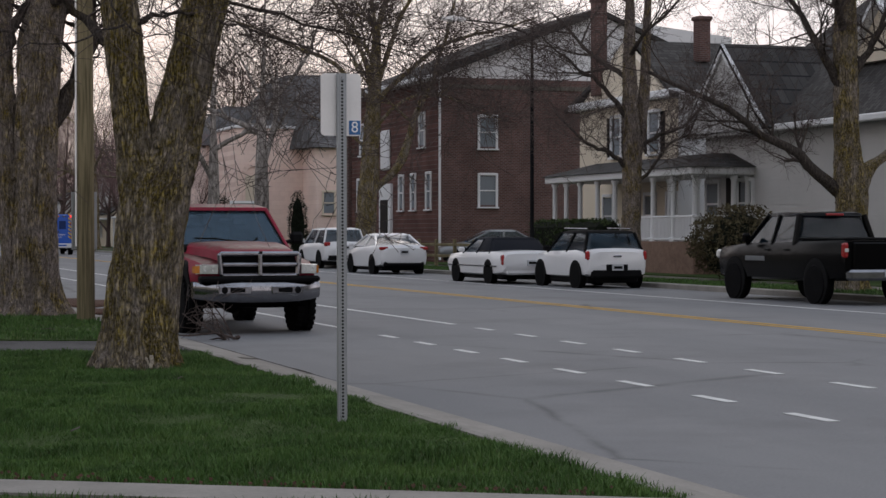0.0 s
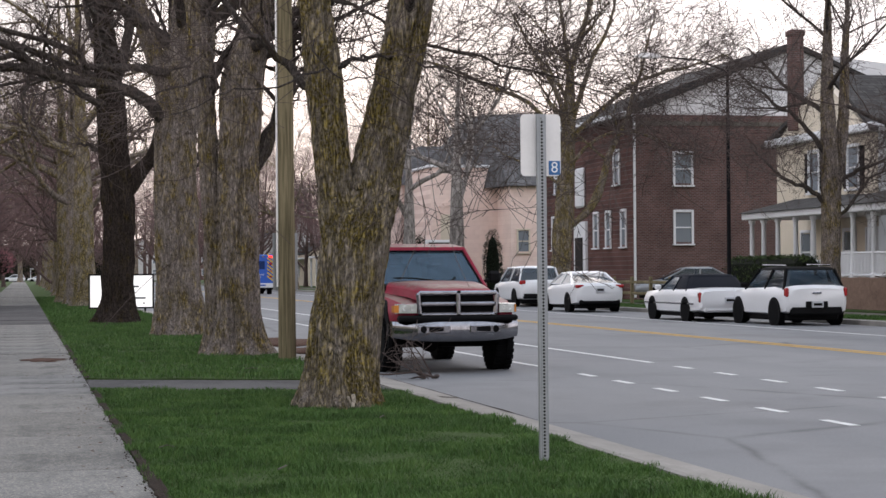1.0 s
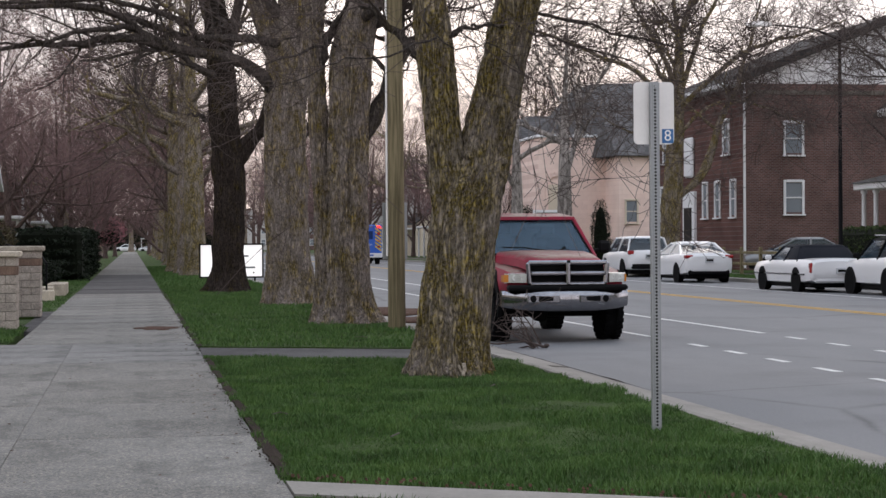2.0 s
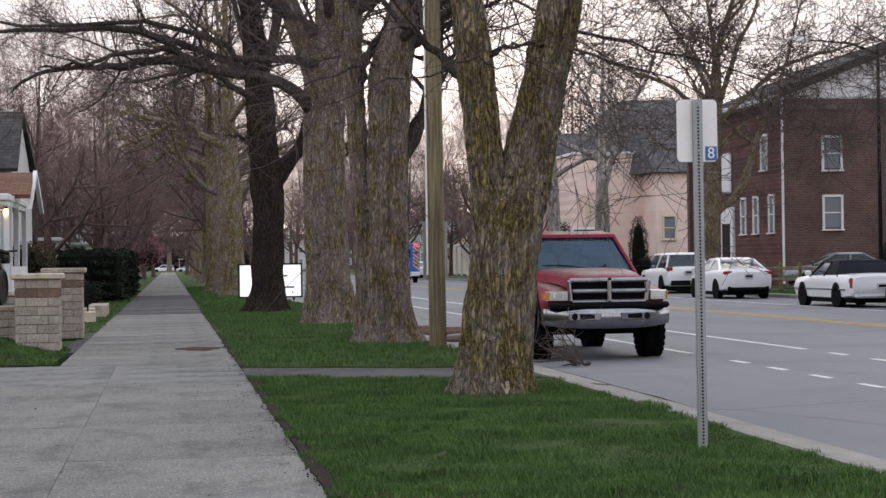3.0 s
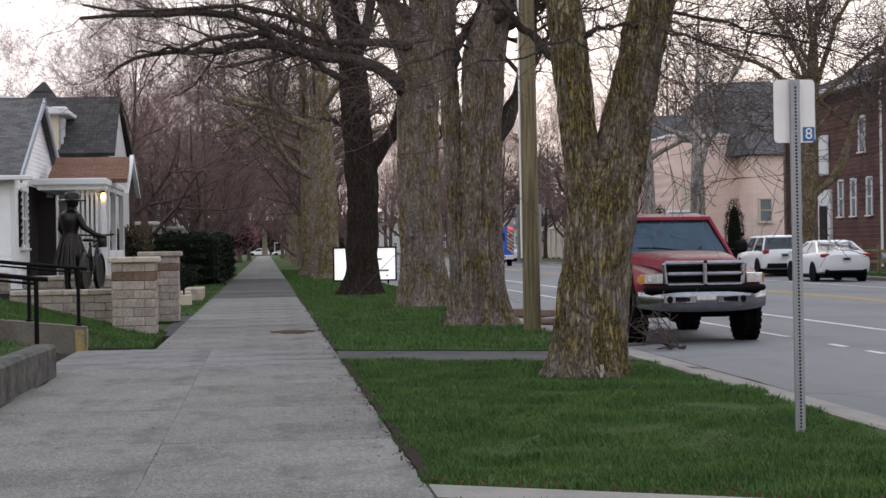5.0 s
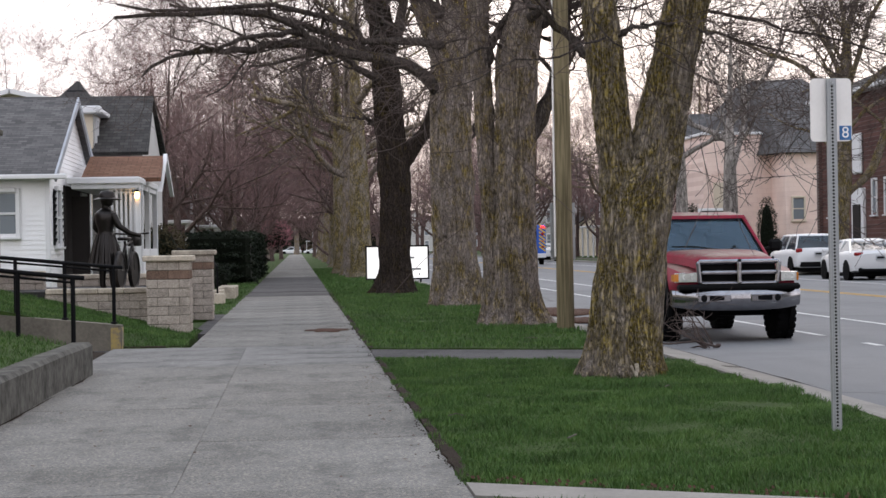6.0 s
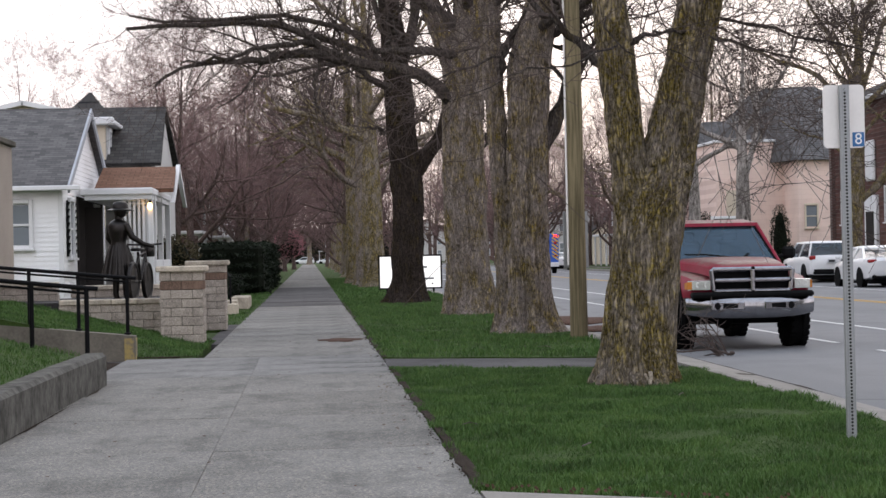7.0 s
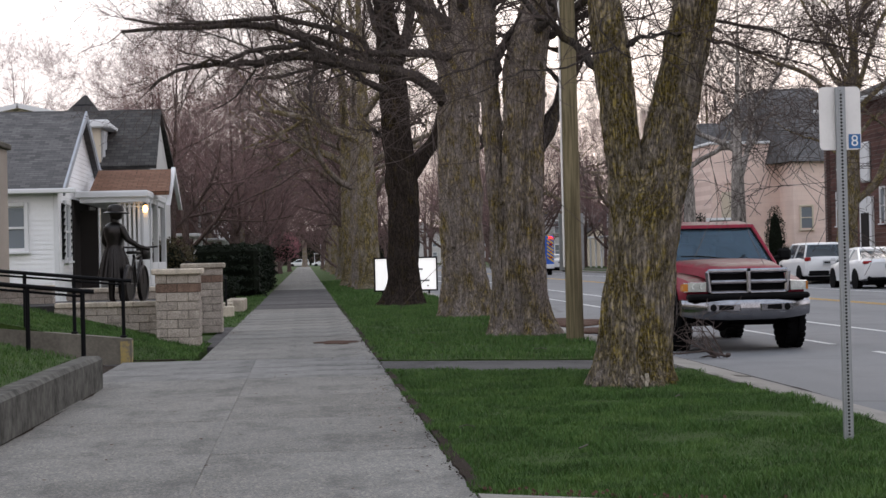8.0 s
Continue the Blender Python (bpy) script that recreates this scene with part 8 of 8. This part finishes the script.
def soil_band(y0, y1, seed):
    """A ragged, slightly heaped band of soil where the turf meets the walk."""
    g, n = Geo(), int((y1 - y0) / 0.07)
    rows = []
    for k in range(n + 1):
        y = y0 + (y1 - y0) * k / n
        w = 0.014 + 0.028 * noise.noise(Vector((y * 0.9, seed, 0))) + 0.03 * noise.noise(Vector((y * 7, seed, 3)))
        w = max(0.004, w)
        rows.append([(1.03 - w, y, 0.003), (1.03 - w * 0.5, y, 0.012 + 0.05 * w), (1.07, y, 0.02), (1.12, y, 0.0)])
    for a, b in zip(rows, rows[1:]):
        for i in range(3):
            g.add([a[i], a[i + 1], b[i + 1], b[i]], [(0, 1, 2, 3)])
    tagged(part("soil_band", g, M_soil, smooth=60), "dark crumbly soil between grass and walk", "soil", kind="stuff")


def seam(name, label, x0, slant, y0, y1, z, w0, seed):
    """A ragged dark line of grit along a joint that runs with y."""
    g, n, rows = Geo(), int((y1 - y0) / 0.1), []
    for k in range(n + 1):
        y = y0 + (y1 - y0) * k / n
        fade = min(1.0, 6 * k / n, 6 * (n - k) / n)
        w = fade * (w0 + 2.2 * w0 * max(0.0, noise.noise(Vector((y * 0.9, seed, 0)))) + 0.7 * w0 * noise.noise(Vector((y * 6, seed, 2))))
        x = x0 + slant * (y - y0) + 0.4 * w0 * noise.noise(Vector((y * 2.3, seed, 5)))
        rows.append([(x, y, z), (x + max(0.003, w), y, z + 0.001)])
    for a, b in zip(rows, rows[1:]):
        g.add([a[0], a[1], b[1], b[0]], [(0, 1, 2, 3)])
    tagged(part(name, g, M_soil), label, "soil", kind="stuff")


seam("gutter_joint", "dark gritty seam between gutter and asphalt", 5.14, 0.0, 19.0, 27.2, road_z(5.15) + 0.005, 0.018, 4.0)
seam("dirt_line", "thin dark dirt along the retaining kerb", -2.40, 0.0, 9.0, 16.0, 0.006, 0.02, 6.0)
seam("dirt_line", "thin dark dirt along the retaining kerb", -2.40, 0.0145, 16.0, 23.0, 0.006, 0.022, 8.0)
soil_band(12.3, 24.9, 2.5)
soil_band(27.4, 60.0, 7.5)
crumbs = Geo()
for k in range(900):
    y = rngb.uniform(12, 60)
    x = 1.02 - abs(rngb.gauss(0, 0.025)) + 0.03 * math.sin(y * 3.1)
    r = rngb.uniform(0.003, 0.010)
    crumbs.add([(x - r, y, 0.004), (x, y - r, 0.004), (x + r, y, 0.004), (x, y + r, 0.004), (x, y, 0.004 + r)], [(0, 1, 4), (1, 2, 4), (2, 3, 4), (3, 0, 4)])
tagged(part("soil_crumbs", crumbs, M_soil), "dark soil crumbs along the edge of the walk", "soil", kind="stuff")


# ---- grass blades ----
def blades(name, label, count, x0, x1, y0, y1, lo, hi, width, seed, ground, skew=(0.0, 0.0), ragged=0.05):
    rng = np.random.default_rng(seed)
    x = rng.uniform(x0 - ragged, x1 + ragged, count)
    y = rng.uniform(y0, y1, count)
    y = y + (skew[0] + (skew[1] - skew[0]) * (y - y0) / (y1 - y0)) * (x - 0.95)
    edge = np.maximum(x0 + 0.03 - x, x - x1 + 0.03)
    keep = (edge < 0) | (np.sin(y * 3.1 + seed) + np.sin(y * 7.7) + rng.normal(0, 0.5, count) > edge * 12)
    x, y = x[keep], y[keep]
    n = len(x)
    z = np.array([ground(a, b) for a, b in zip(x, y)]) - 0.004
    clump = 0.5 + 0.5 * np.sin(x * 4.1 + 1.3 * np.sin(y * 2.3)) * np.cos(y * 3.3 + np.sin(x * 5.0))
    L = (lo + (hi - lo) * clump * rng.uniform(0.3, 1.0, n)) * rng.uniform(0.7, 1.25, n)
    a = rng.uniform(0, 6.283, n)
    lean = rng.uniform(0.1, 0.75, n) * L
    w = width * rng.uniform(0.7, 1.3, n)
    dx, dy = np.cos(a), np.sin(a)
    b = rng.uniform(0, 6.283, n)
    v = np.empty((n, 5, 3))
    v[:, 0] = np.stack([x - dy * w, y + dx * w, z], 1)
    v[:, 1] = np.stack([x + dy * w, y - dx * w, z], 1)
    mx, my, mz = x + np.cos(b) * lean * 0.35, y + np.sin(b) * lean * 0.35, z + L * 0.6
    v[:, 2] = np.stack([mx + dy * w * 0.8, my - dx * w * 0.8, mz], 1)
    v[:, 3] = np.stack([mx - dy * w * 0.8, my + dx * w * 0.8, mz], 1)
    v[:, 4] = np.stack([x + np.cos(b) * lean, y + np.sin(b) * lean, z + L * 0.95], 1)
    base = (np.arange(n) * 5)[:, None]
    quads, tris = base + np.array([0, 1, 2, 3]), base + np.array([3, 2, 4])
    me = bpy.data.meshes.new(name)
    me.vertices.add(n * 5)
    me.vertices.foreach_set("co", v.reshape(-1))
    me.loops.add(n * 7)
    me.loops.foreach_set("vertex_index", np.concatenate([quads, tris], 1).reshape(-1).astype(np.int32))
    me.polygons.add(n * 2)
    starts = np.stack([np.arange(n) * 7, np.arange(n) * 7 + 4], 1).reshape(-1)
    me.polygons.foreach_set("loop_start", starts.astype(np.int32))
    me.update(calc_edges=True)
    me.validate()
    me.materials.append(M_blade)
    tagged(new(name, me), label, "grass", kind="stuff")


blades("grass", "thick uneven green grass on the strip", 130000, 1.05, 4.62, 12.15, 24.9, 0.025, 0.09, 0.0035, 1, lumps, (-0.58, -0.4))
blades("grass", "thick green grass on the strip", 6000, 1.05, 4.62, 9.6, 11.5, 0.03, 0.07, 0.0035, 2, lumps, (-0.3, -0.58))
blades("grass", "green grass under the street trees", 60000, 1.05, 4.62, 27.4, 66, 0.03, 0.11, 0.006, 3, lumps, (-0.4, 0))
blades("grass", "green grass under the farther street trees", 24000, 1.05, 4.62, 66, 125, 0.05, 0.13, 0.012, 9, lumps)
blades("grass", "green grass on the raised bed", 30000, -7, -2.66, 14, 24.3, 0.03, 0.07, 0.004, 4, bank)
blades("grass", "green grass on the bank by the block wall", 26000, -7, -1.62, 28.8, 34.0, 0.03, 0.08, 0.005, 5, bank2)
blades("grass", "green lawn grass beside the walk", 22000, -5, -1.5, 42.5, 80, 0.03, 0.08, 0.008, 6, lumps)
blades("grass", "green grass on the far strip", 26000, 22.0, 24.2, 30, 100, 0.05, 0.13, 0.012, 7, lambda x, y: 0.05 + lumps(x, y))
